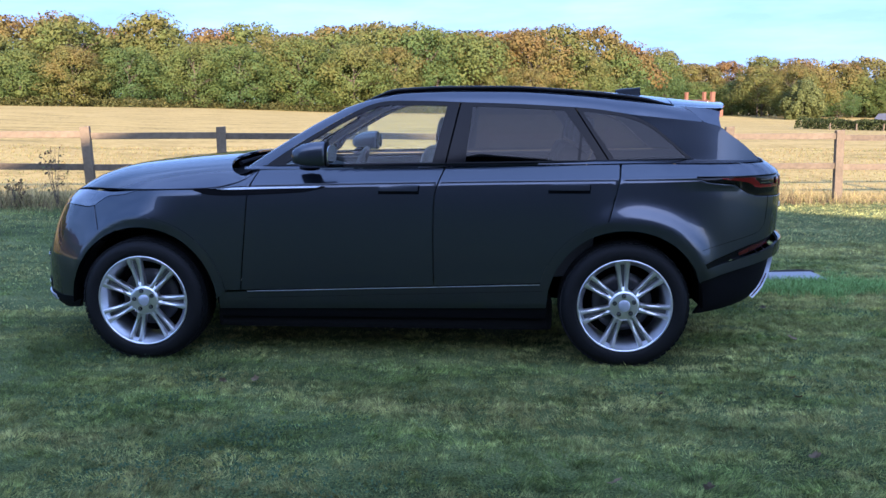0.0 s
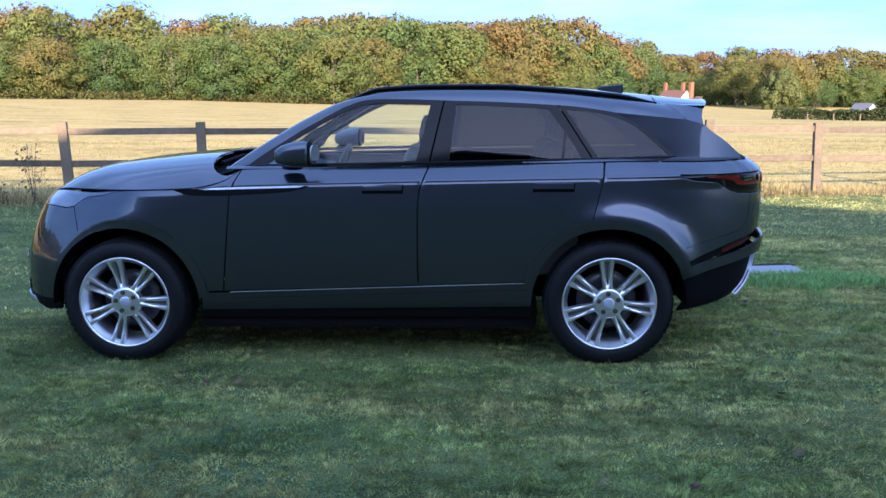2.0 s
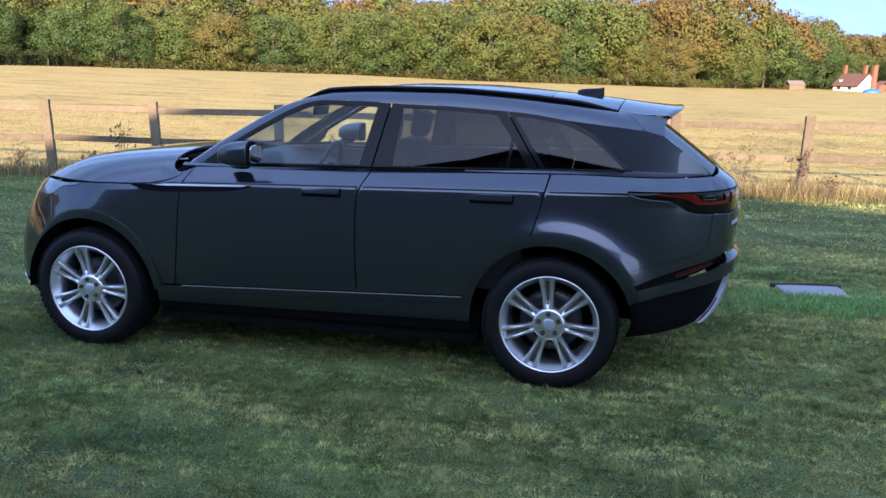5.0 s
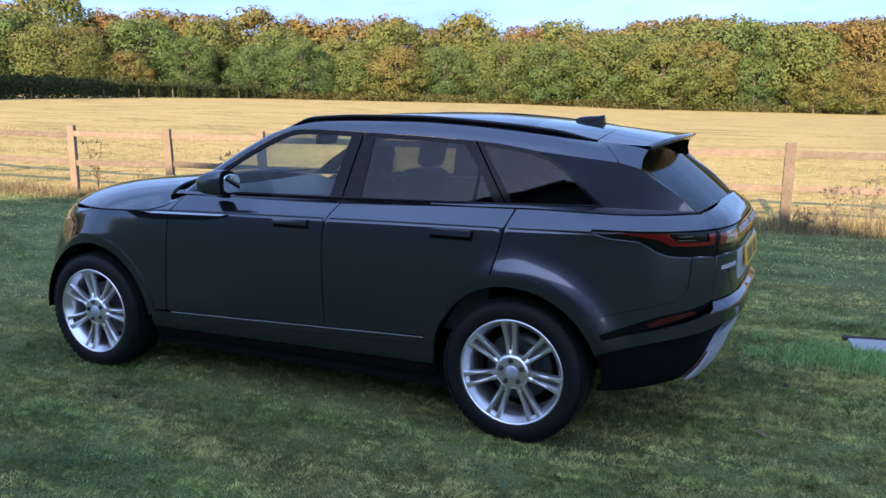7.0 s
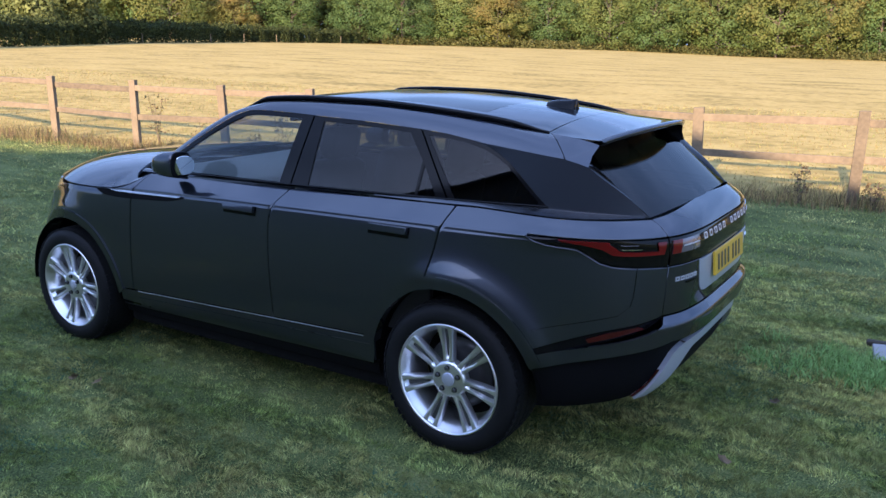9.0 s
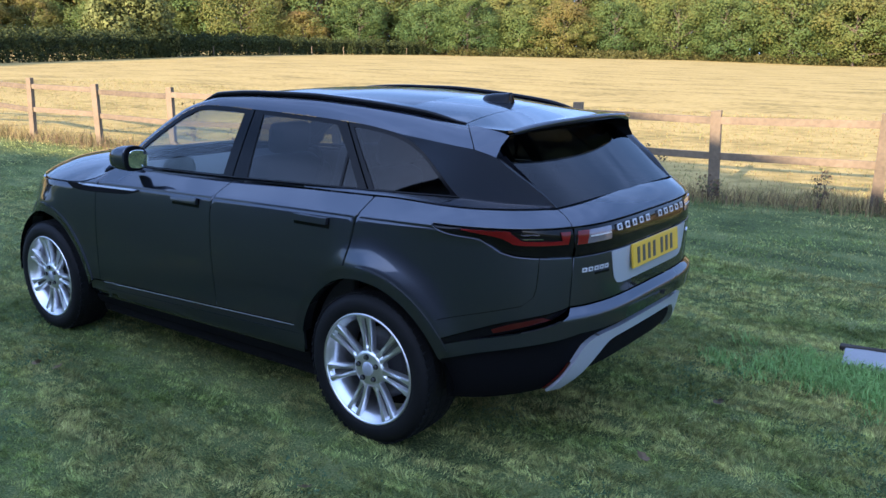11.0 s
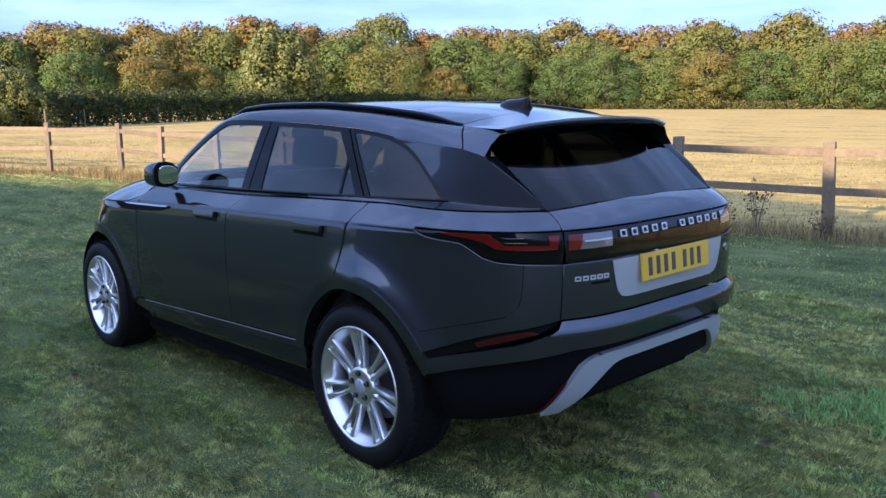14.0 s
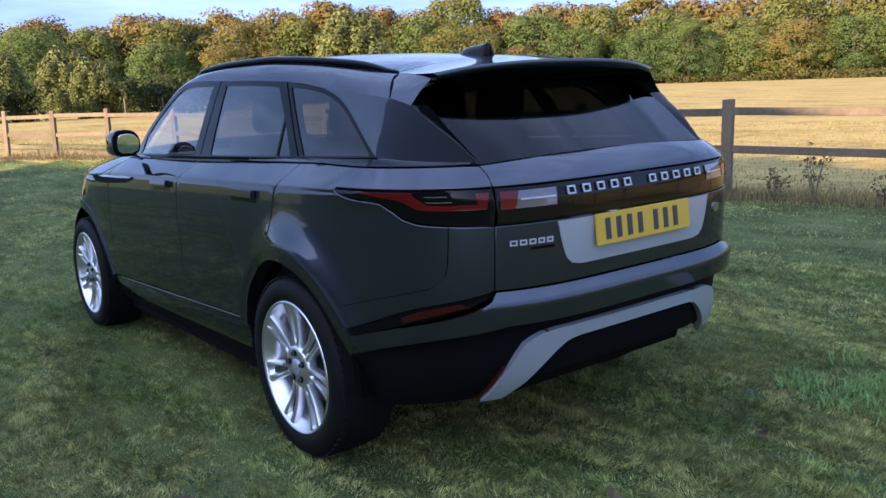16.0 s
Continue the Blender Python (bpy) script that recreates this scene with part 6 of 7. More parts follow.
def build_woods():
    rnd = random.Random(11)
    kinds = [tree_mesh(30 + i, t, w, 60, 225, 0.10, 0.24, (GREEN_LEAF, GREEN_LEAF, LEAF)[i % 3]) for i, (t, w) in enumerate([(14, 17), (15, 19), (13.5, 16), (15.5, 17), (14, 20), (12, 15), (16, 16.5)])]
    mid = [tree_mesh(40 + i, t, w, 46, 170, 0.28, 0.30) for i, (t, w) in enumerate([(15, 18), (14, 17), (15.5, 19), (14.5, 16)])]
    thin = [tree_mesh(50 + i, t, w, 36, 130, 0.42, 0.36, AUTUMN_LEAF) for i, (t, w) in enumerate([(15, 16), (14, 17), (16, 15)])]
    for row in range(3):
        az = -34.0 + row
        while az < 88:
            r = lerp_table(WOOD_EDGE, az) + row * 8.5 + rnd.uniform(-3.5, 3.5)
            p = bearing(az, r)
            s = (rnd.uniform(0.55, 0.90), rnd.uniform(0.88, 1.06), rnd.uniform(1.06, 1.18))[row] * (1 + 0.10 * smooth01(18, 8, az) - 0.24 * smooth01(-8, -16, az))
            pool = (kinds, mid, thin)[row]
            plant(pool[rnd.randrange(len(pool))], p, s, s * rnd.uniform(0.95, 1.06), rnd.uniform(0, 6.28),
                  "broadleaf woodland tree turning from green to autumn orange", "trees along the far edge of the field")
            az += math.degrees((10.5, 11.0, 9.0)[row] / r) * rnd.uniform(0.75, 1.25)
    # paler trees in front of the wood
    willow = tree_mesh(77, 11.5, 10.5, 34, 420, 0.05, 0.28, WILLOW_LEAF, droop=1.0)
    for az, r, s in ((56.0, 110, 1.0), (-18.4, 200, 0.80), (71.2, 63, 0.36), (73.2, 76, 0.5), (77.5, 90, 0.55)):
        plant(willow, bearing(az, r), s, s, 1.0, "pale green willow in front of the wood", "", "willow")


build_woods()


def scatter(name, xy, z, leaf, mat, label, category, seed, flat=0.0):
    """Many small leaves at those places."""
    rnd = np.random.RandomState(seed)
    count = len(xy)
    c = np.column_stack([xy, z])
    u = rnd.normal(size=(count, 3))
    u /= np.linalg.norm(u, axis=1)[:, None]
    v = np.cross(u, rnd.normal(size=(count, 3)))
    v /= np.linalg.norm(v, axis=1)[:, None]
    s = leaf * rnd.uniform(0.6, 1.4, count)[:, None]
    vs = np.stack([c - u * s, c - v * s * 0.6, c + u * s, c + v * s * 0.6], 1).reshape(-1, 3)
    ob = raw(name, vs.tolist(), np.arange(count * 4).reshape(-1, 4).tolist(), mat)
    return tagged(ob, label, category, kind="stuff")


def hedge(runs, count, leaf, mat, label, seed, name="hedge"):
    """A dense hedge along (az, r, height, width) stations."""
    rnd = np.random.RandomState(seed)
    pts = [bearing(a, r) for a, r, _, _ in runs]
    L = [0.0]
    for p, q in zip(pts, pts[1:]):
        L.append(L[-1] + (q - p).length)
    t = rnd.rand(count) * L[-1]
    bx, by = np.interp(t, L, [p.x for p in pts]), np.interp(t, L, [p.y for p in pts])
    tall, wide = np.interp(t, L, [q[2] for q in runs]), np.interp(t, L, [q[3] for q in runs])
    d = (pts[-1] - pts[0]).normalized()
    bump = 1 + 0.10 * np.sin(t * 0.9) + 0.08 * np.sin(t * 2.3 + 1) + 0.05 * np.sin(t * 5.1)
    ang = rnd.uniform(0, math.pi, count)
    rad = rnd.uniform(0.82, 1.05, count) * bump
    off = np.sign(np.cos(ang)) * np.abs(np.cos(ang)) ** 0.6 * wide / 2 * rad
    hz = np.abs(np.sin(ang)) ** 0.6 * tall * rad
    flank = rnd.rand(count) < 0.45
    off = np.where(flank, np.sign(np.cos(ang)) * wide / 2 * rad, off)
    hz = np.where(flank, rnd.uniform(0.0, 0.85, count) * tall, hz)
    xy = np.column_stack([bx - d.y * off, by + d.x * off])
    z = np.array([height(x, y) for x, y in xy]) + hz
    return scatter(name, xy, z, leaf, mat, label, "hedge", seed)


hedge([(70.6, 61, 2.3, 3), (68, 68, 2.5, 3.5), (64, 78, 2.6, 3.5), (59.5, 90, 2.7, 3.5), (53, 115, 2.7, 3), (45, 140, 2.5, 3), (37.5, 163, 2.2, 3)], 70000, 0.13, HEDGE_LEAF,
      "dense dark field hedge with a sunlit top", 3)
hedge([(100, 60, 2.3, 3), (88, 62, 2.3, 3), (74.5, 61, 2.3, 3)], 26000, 0.12, HEDGE_LEAF, "dense dark field hedge", 4)
hedge([(-17.5, 74, 0.80, 1.2), (-23, 70, 0.82, 1.2), (-35, 64, 0.85, 1.2)], 16000, 0.08, HEDGE_LEAF, "clipped dark hedge across the far field", 5)
hedge([(36, 161, 1.6, 2.5), (20, 163, 1.4, 2.5), (5, 172, 1.5, 2.5), (-6, 200, 1.5, 2.5)], 22000, 0.19, UNDER_LEAF, "rough undergrowth along the wood's edge", 6, "undergrowth")
hedge([(85, 186, 5, 3), (60, 178, 5, 3), (45, 180, 5, 3), (20, 182, 5, 3), (0, 195, 5, 3), (-9, 250, 5, 3), (-20, 250, 5, 3), (-34, 280, 5, 3)], 34000, 0.42, UNDER_LEAF,
      "dark understorey inside the wood", 7, "undergrowth")
hedge([(85, 205, 10, 4), (60, 198, 10, 4), (45, 200, 10, 4), (20, 202, 10, 4), (0, 215, 10, 4), (-9, 268, 9, 4), (-20, 270, 8, 4), (-34, 300, 8, 4)], 60000, 0.75, UNDER_LEAF,
      "dense leafy depth of the wood", 9, "undergrowth")


def build_field_fence():
    """Thin stakes of a wire fence before the hedge."""
    f = thing("stake_fence", "thin grey stakes of a wire fence before the hedge", "fence")
    rnd = random.Random(4)
    for k in range(22):
        az = 69.5 - 2.05 * k if k < 16 else -19.2 - 1.5 * (k - 16)
        r = 67.5 if az < 0 else lerp_table([(30, 160), (37.5, 157), (45, 135), (53, 111), (59.5, 87), (64, 74.5), (70, 58)], az)
        p = bearing(az, r)
        bm = bmesh.new()
        box(bm, (0.09, 0.09, 1.35 if az > 0 else 0.5), pose(0, 0, 0.6 if az > 0 else 0.25), 0.015)
        ob = part("stake", bm, OAK, f)
        ob.matrix_basis = Matrix.Translation((p.x, p.y, height(p.x, p.y))) @ pose(0, 0, 0, rnd.uniform(-4, 4), rnd.uniform(-4, 4), rnd.uniform(0, 40))


build_field_fence()


def build_cottage():
    """The far red-roofed house on the edge of the wood."""
    c = thing("cottage", "white gabled cottage with red tiled roof and brick chimneys", "house")
    p = bearing(-12.0, 218)
    c.matrix_basis = Matrix.Translation((p.x, p.y, height(p.x, p.y))) @ Matrix.Rotation(radians(-57), 4, "Z") @ Matrix.Scale(0.80, 4)
    white = material("white_render", (0.75, 0.73, 0.70), 0.8, grain=0.05, scale=3)
    red = material("red_tiles", (0.135, 0.060, 0.040), 0.8, grain=0.25, scale=5, stains=0.2)
    brick = material("cottage_brick", (0.20, 0.085, 0.05), 0.85, grain=0.25, scale=6)
    bm = bmesh.new()
    a, b, e, r = 4.6, 3.5, 1.9, 5.0
    v = [bm.verts.new(q) for q in ((-a, -b, -1), (a, -b, -1), (a, b, -1), (-a, b, -1), (-a, -b, e), (a, -b, e), (a, b, e), (-a, b, e), (-a, 0, r - 0.1), (a, 0, r - 0.1))]
    for f in ((0, 1, 5, 4), (2, 3, 7, 6), (1, 2, 6, 9, 5), (3, 0, 4, 8, 7)):
        bm.faces.new([v[i] for i in f])
    part("wall", bm, white, c)
    bm = bmesh.new()
    vs = [[bm.verts.new((x, y, z)) for y, z in ((-b - 0.5, e - 0.45), (0, r), (b + 0.5, e - 0.45))] for x in (-a - 0.3, a + 0.3)]
    for k in range(2):
        bm.faces.new((vs[0][k], vs[0][k + 1], vs[1][k + 1], vs[1][k]))
    bmesh.ops.recalc_face_normals(bm, faces=bm.faces)
    bmesh.ops.solidify(bm, geom=bm.faces[:], thickness=0.2)
    roof = part("roof", bm, red, c, "red clay tile roof")
    for x, y, z0 in ((-4.2, 0.0, 4.4), (3.2, 0.0, 4.4), (5.15, 1.5, -1.0)):
        bm = bmesh.new()
        h = 7.3 - z0
        box(bm, (0.9, 0.8 if z0 > 0 else 1.3, h), pose(x, y, z0 + h / 2), 0.04)
        box(bm, (1.05, 0.95 if z0 > 0 else 1.45, 0.25), pose(x, y, 7.1), 0.03)
        part("chimney", bm, brick, roof, "brick chimney")
    for x, y, z in ((-3.0, -1.7, 2.7),):      # white dormers in the roof slope
        bm = bmesh.new()
        box(bm, (1.0, 1.2, 0.9), pose(x, y - 0.3, z), 0.03)
        part("dormer", bm, white, roof, "white dormer")
    for x in (-2.4, 1.6):
        bm = bmesh.new()
        box(bm, (1.1, 0.08, 0.9), pose(x, -b - 0.02, 0.9), 0.02)
        part("window", bm, DARK_MARK, c)
    n = thing("lean_to", "low brick lean-to with red tiles beside the cottage", "outbuilding")
    n.matrix_basis = c.matrix_basis @ Matrix.Translation((4.6, 4.3, 0))
    bm = bmesh.new()
    box(bm, (2.4, 2.6, 3.4), pose(0, 0, 0.2), 0.05)
    part("wall", bm, brick, n)
    bm = bmesh.new()
    box(bm, (2.8, 3.2, 0.2), pose(0, 0.1, 2.2, 28, 0, 0), 0.04)
    part("roof", bm, red, n)
    g = thing("far_house", "small white house with grey roof behind the hedge", "house")
    p = bearing(-23.2, 222)
    g.matrix_basis = Matrix.Translation((p.x, p.y, height(p.x, p.y))) @ Matrix.Rotation(radians(-60), 4, "Z") @ pose(0, 0, -0.9) @ Matrix.Scale(0.75, 4)
    bm = bmesh.new()
    v = [bm.verts.new(q) for q in ((-3, -2, -1), (3, -2, -1), (3, 2, -1), (-3, 2, -1), (-3, -2, 1.5), (3, -2, 1.5), (3, 2, 1.5), (-3, 2, 1.5), (-3, 0, 3.2), (3, 0, 3.2))]
    for f in ((0, 1, 5, 4), (2, 3, 7, 6), (1, 2, 6, 9, 5), (3, 0, 4, 8, 7)):
        bm.faces.new([v[i] for i in f])
    part("wall", bm, white, g)
    bm = bmesh.new()
    vs = [[bm.verts.new((x, y, z)) for y, z in ((-2.4, 1.25), (0, 3.3), (2.4, 1.25))] for x in (-3.3, 3.3)]
    for k in range(2):
        bm.faces.new((vs[0][k], vs[0][k + 1], vs[1][k + 1], vs[1][k]))
    bmesh.ops.recalc_face_normals(bm, faces=bm.faces)
    bmesh.ops.solidify(bm, geom=bm.faces[:], thickness=0.15)
    part("roof", bm, material("grey_slates", (0.10, 0.10, 0.11), 0.7, grain=0.2, scale=4), g)
    s = thing("shed", "low wooden shed with a pale roof beside the wood", "shed")
    p = bearing(-8.6, 207)
    s.matrix_basis = Matrix.Translation((p.x, p.y, height(p.x, p.y))) @ Matrix.Rotation(radians(20), 4, "Z") @ Matrix.Scale(0.6, 4)
    bm = bmesh.new()
    box(bm, (6, 4, 2.0), pose(0, 0, 1.0), 0.05)
    part("wall", bm, OAK, s)
    bm = bmesh.new()
    vs = [[bm.verts.new((x, y, z)) for y, z in ((-2.3, 1.9), (0, 3.4), (2.3, 1.9))] for x in (-3.2, 3.2)]
    for k in range(2):
        bm.faces.new((vs[0][k], vs[0][k + 1], vs[1][k + 1], vs[1][k]))
    bmesh.ops.recalc_face_normals(bm, faces=bm.faces)
    bmesh.ops.solidify(bm, geom=bm.faces[:], thickness=0.12)
    part("roof", bm, material("pale_shed_roof", (0.17, 0.13, 0.11), 0.8, grain=0.2, scale=4), s)
    t = thing("tarpaulin_heap", "blue tarpaulin thrown over a heap by the cottage", "tarpaulin")
    p = bearing(-12.95, 206)
    t.matrix_basis = Matrix.Translation((p.x, p.y, height(p.x, p.y)))
    bm = bmesh.new()
    bmesh.ops.create_icosphere(bm, subdivisions=3, radius=1.0)
    for w in bm.verts:
        w.co = Vector((w.co.x * 1.9, w.co.y * 1.2, max(-0.1, w.co.z * 0.9 + 0.15 * noise.noise(w.co * 2.5))))
    part("cover", bm, material("blue_tarpaulin", (0.03, 0.12, 0.45), 0.5, grain=0.2, scale=5), t, "", True)


build_cottage()


# ---------------------------------------------------------------- slab
def build_slab():
    slab = thing("paving_slab", "pale weathered concrete cover slab sunk in the lawn", "slab")
    bm = bmesh.new()
    box(bm, (0.49, 0.33, 0.07), None, 0.012)
    bmesh.ops.subdivide_edges(bm, edges=bm.edges[:], cuts=3)
    for v in bm.verts:
        v.co += Vector((noise.noise(v.co * 9), noise.noise(v.co * 9 + Vector((5, 0, 0))), noise.noise(v.co * 7) * 0.6)) * 0.008
    ob = part("slab", bm, CONCRETE, slab, "", True)
    bm = bmesh.new()          # raised dark strip behind the slab: bare soil, with the gap's shade in its colour
    box(bm, (0.56, 0.045, 0.085), pose(0, 0.190, 0.0), 0.015)
    bmesh.ops.subdivide_edges(bm, edges=bm.edges[:], cuts=3)
    for v in bm.verts:
        v.co += Vector((noise.noise(v.co * 14), noise.noise(v.co * 14 + Vector((5, 0, 0))), noise.noise(v.co * 16))) * 0.012
    part("soil_edge", bm, SOIL_SHADE, slab, "dark strip of bare soil and painted gap shade behind the slab", True)
    slab.matrix_basis = pose(4.70, 1.665, height(4.70, 1.665) - 0.004, 1.0, 0, 8)


build_slab()


# ---------------------------------------------------------------- grass
def lie(x, y):
    """The lie of the land for arrays (near ground only)."""
    d = (x - F_ORIGIN.x) * F_OUT.x + (y - F_ORIGIN.y) * F_OUT.y
    a = (x - F_ORIGIN.x) * F_ALONG.x + (y - F_ORIGIN.y) * F_ALONG.y
    u = np.clip((d + 5.0) / 5.5, 0, 1)
    v = np.clip((d - 5.0) / 115.0, 0, 1)
    k = 0.011 + np.where(a > 3.5, 0.019, 0.010) * v * v * (3 - 2 * v)
    w = np.clip((d + 9.0) / 5.0, 0, 1)
    return u * u * (3 - 2 * u) * (0.14 - k * (a - 3.5)) + 0.022 * np.clip(-2.0 - a, 0, 20) * w * w * (3 - 2 * w)


def patchy(x, y, f, ph):
    """Cheap smooth unevenness between -1 and 1."""
    return (np.sin(x * f + 1.7 * np.sin(y * f * 0.8 + ph)) + np.sin(y * f * 1.3 + 1.3 * np.sin(x * f * 0.6 + 2 * ph)) + np.sin((x + y) * f * 0.7 + ph)) / 3


def blades(name, x, y, tall, wide, lean, mat, label, seed, category="grass", base=None, short=False, heading=None):
    """One bent blade at each place, or, short, a single pointed one."""
    rnd = np.random.RandomState(seed)
    n = len(x)
    z = (lie(x, y) if base is None else base) - 0.006
    a = rnd.uniform(0, 2 * math.pi, n)
    b = rnd.uniform(0, 2 * math.pi, n) if heading is None else heading
    wx, wy = np.cos(a) * wide / 2, np.sin(a) * wide / 2
    k = rnd.uniform(0.2, 1.0, n) * lean
    lx, ly = np.cos(b) * tall * k, np.sin(b) * tall * k
    if short:
        v = np.empty((n, 3, 3))
        v[:, 0] = np.column_stack([x - wx, y - wy, z])
        v[:, 1] = np.column_stack([x + wx, y + wy, z])
        v[:, 2] = np.column_stack([x + lx, y + ly, z + tall * (1 - 0.35 * k)])
        me = bpy.data.meshes.new(name)
        me.vertices.add(n * 3)
        me.vertices.foreach_set("co", v.reshape(-1))
        me.loops.add(n * 3)
        me.loops.foreach_set("vertex_index", np.arange(n * 3, dtype=np.int32))
        me.polygons.add(n)
        me.polygons.foreach_set("loop_start", np.arange(n, dtype=np.int32) * 3)
        me.materials.append(mat)
        me.update(calc_edges=True)
        return tagged(new(name, me), label, category, kind="stuff")
    v = np.empty((n, 5, 3))
    v[:, 0] = np.column_stack([x - wx, y - wy, z])
    v[:, 1] = np.column_stack([x + wx, y + wy, z])
    v[:, 2] = np.column_stack([x + wx * 0.8 + lx * 0.35, y + wy * 0.8 + ly * 0.35, z + tall * 0.6])
    v[:, 3] = np.column_stack([x - wx * 0.8 + lx * 0.35, y - wy * 0.8 + ly * 0.35, z + tall * 0.6])
    v[:, 4] = np.column_stack([x + lx, y + ly, z + tall * (1 - 0.3 * k)])
    me = bpy.data.meshes.new(name)
    me.vertices.add(n * 5)
    me.vertices.foreach_set("co", v.reshape(-1))
    i = (np.arange(n) * 5)[:, None]
    loops = np.concatenate([i + np.array([[0, 1, 2, 3]]), i + np.array([[3, 2, 4]])], 1).reshape(-1)
    me.loops.add(len(loops))
    me.loops.foreach_set("vertex_index", loops.astype(np.int32))
    me.polygons.add(n * 2)
    st = np.empty(n * 2, np.int32)
    st[0::2] = np.arange(n) * 7
    st[1::2] = np.arange(n) * 7 + 4
    me.polygons.foreach_set("loop_start", st)
    me.materials.append(mat)
    me.update(calc_edges=True)
    me.validate()
    ob = new(name, me)
    return tagged(ob, label, category, kind="stuff")


def unevenness(x, y, cell, seed):
    """Smooth random unevenness between 0 and 1, with lumps about one cell across."""
    g = np.random.RandomState(seed).rand(257, 257)
    u, v = x / cell + 1000.3, y / cell + 1000.7
    i, j = np.floor(u).astype(int), np.floor(v).astype(int)
    fu, fv = u - i, v - j
    fu, fv = fu * fu * (3 - 2 * fu), fv * fv * (3 - 2 * fv)
    i0, i1, j0, j1 = i % 257, (i + 1) % 257, j % 257, (j + 1) % 257
    return (g[i0, j0] * (1 - fu) + g[i1, j0] * fu) * (1 - fv) + (g[i0, j1] * (1 - fu) + g[i1, j1] * fu) * fv


def off_slab(x, y):
    return ~((np.abs(x - 4.715) < 0.25) & (np.abs(y - 1.665) < 0.15))


def on_lawn(x, y, margin):
    return (x - F_ORIGIN.x) * F_OUT.x + (y - F_ORIGIN.y) * F_OUT.y < -margin


def build_grass():
    rnd = np.random.RandomState(8)
    # lawn: dense where one walks round the car, thinner towards the fence
    for k, (x0, x1, y0, y1, dens, wide, grow) in enumerate((
            (-0.6, 5.2, -3.15, -1.05, 21000, 0.0062, 1.0), (-3.0, -0.6, -3.15, -1.05, 6500, 0.0085, 1.0), (-9.0, -3.0, -4.2, -1.05, 1500, 0.013, 1.0), (-1.9, 0.6, -1.05, 0.2, 11000, 0.0060, 1.0), (0.6, 3.4, -1.05, -0.25, 16000, 0.0055, 1.0), (3.4, 6.0, -1.05, 2.3, 21000, 0.0066, 1.2),
            (-8.0, -1.9, -1.05, 2.3, 3200, 0.011, 1.0), (0.4, 2.3, -0.25, 2.3, 1200, 0.010, 1.0), (2.3, 3.4, -0.25, 2.3, 17000, 0.0066, 1.2), (2.0, 7.0, 2.3, 3.6, 6500, 0.0085, 1.2), (-1.9, 0.4, 0.2, 2.3, 1800, 0.011, 1.0), (6.0, 9.0, 0.3, 2.3, 4500, 0.010, 1.2),
            (-16, 10.5, 2.3, 7.3, 1500, 0.013, 1.1), (-16, -8.0, -2, 2.3, 900, 0.013, 1.0), (-3.0, 9.5, -8.5, -3.15, 900, 0.014, 1.1), (5.2, 9.5, -3.15, -1.05, 1600, 0.012, 1.1), (6.0, 9.5, -1.05, 0.3, 2500, 0.011, 1.1))):
        n = int((x1 - x0) * (y1 - y0) * dens)
        x, y = rnd.uniform(x0, x1, n), rnd.uniform(y0, y1, n)
        clump = 0.55 * unevenness(x, y, 0.045, 1) + 0.25 * unevenness(x, y * 1.6, 0.17, 2) + 0.2 * unevenness(x, y * 1.8, 0.6, 3)
        keep = on_lawn(x, y, 0.15) & off_slab(x, y) & (rnd.rand(n) < 0.10 + 1.5 * clump)
        x, y, clump = x[keep], y[keep], clump[keep]
        tall = (grow * (0.004 + 0.052 * clump ** 1.5) + rnd.exponential(0.005, len(x))).clip(0.008, 0.06)
        heading = 9.0 * unevenness(x, y, 0.11, 4) + 3.5 * unevenness(x, y, 0.4, 5) + rnd.normal(0, 0.6, len(x))
        blades("lawn_grass", x, y, tall, wide * rnd.uniform(0.7, 1.3, len(x)), 1.5, GRASS, "short mown lawn grass in shade", 21 + 40 * k, short=True, heading=heading)
    # dry worn streaks on the open lawn behind the car
    x3, y3 = rnd.uniform(-1.5, 10.0, 360000), rnd.uniform(-3.2, 6.0, 360000)
    p3 = 0.6 * unevenness(x3, y3 * 2.2, 0.9, 11) + 0.4 * unevenness(x3, y3 * 1.5, 0.22, 12)
    ok = on_lawn(x3, y3, 0.15) & off_slab(x3, y3) & (rnd.rand(len(x3)) < ((p3 - 0.55) * 4.0).clip(0, 1)) & (rnd.rand(len(x3)) < ((x3 - 3.0) / 1.2).clip(0.25, 1))
    x3, y3 = x3[ok], y3[ok]
    blades("worn_grass", x3, y3, rnd.uniform(0.012, 0.034, len(x3)), 0.006, 1.6, DRY_BLADE, "dry worn grass streaks in the lawn", 31, short=True)
    # low broad-leaved weeds in patches
    cx, cy = rnd.uniform(-1.0, 5.6, 46), rnd.uniform(-3.1, 1.2, 46)
    cx[:6], cy[:6] = (0.75, 1.0, 1.45, 0.55, 1.2, 2.1), (-2.45, -2.3, -2.7, -2.6, -2.55, -2.85)
    pick = rnd.randint(0, 46, 15000)
    far = np.where(pick < 6, 0.14, 0.09)
    x4, y4 = cx[pick] + rnd.normal(size=15000) * far * 1.5, cy[pick] + rnd.normal(size=15000) * far
    ok = off_slab(x4, y4) & (unevenness(x4, y4, 0.05, 14) > 0.42)
    x4, y4 = x4[ok], y4[ok]
    scatter("clover", np.column_stack([x4, y4]), lie(x4, y4) + rnd.uniform(0.012, 0.034, len(x4)), 0.0065, CLOVER, "low dark clover and weed leaves among the grass", "clover", 33)
    # lush tufts round the slab and by the trodden edge
    xs, ys, hs = [], [], []
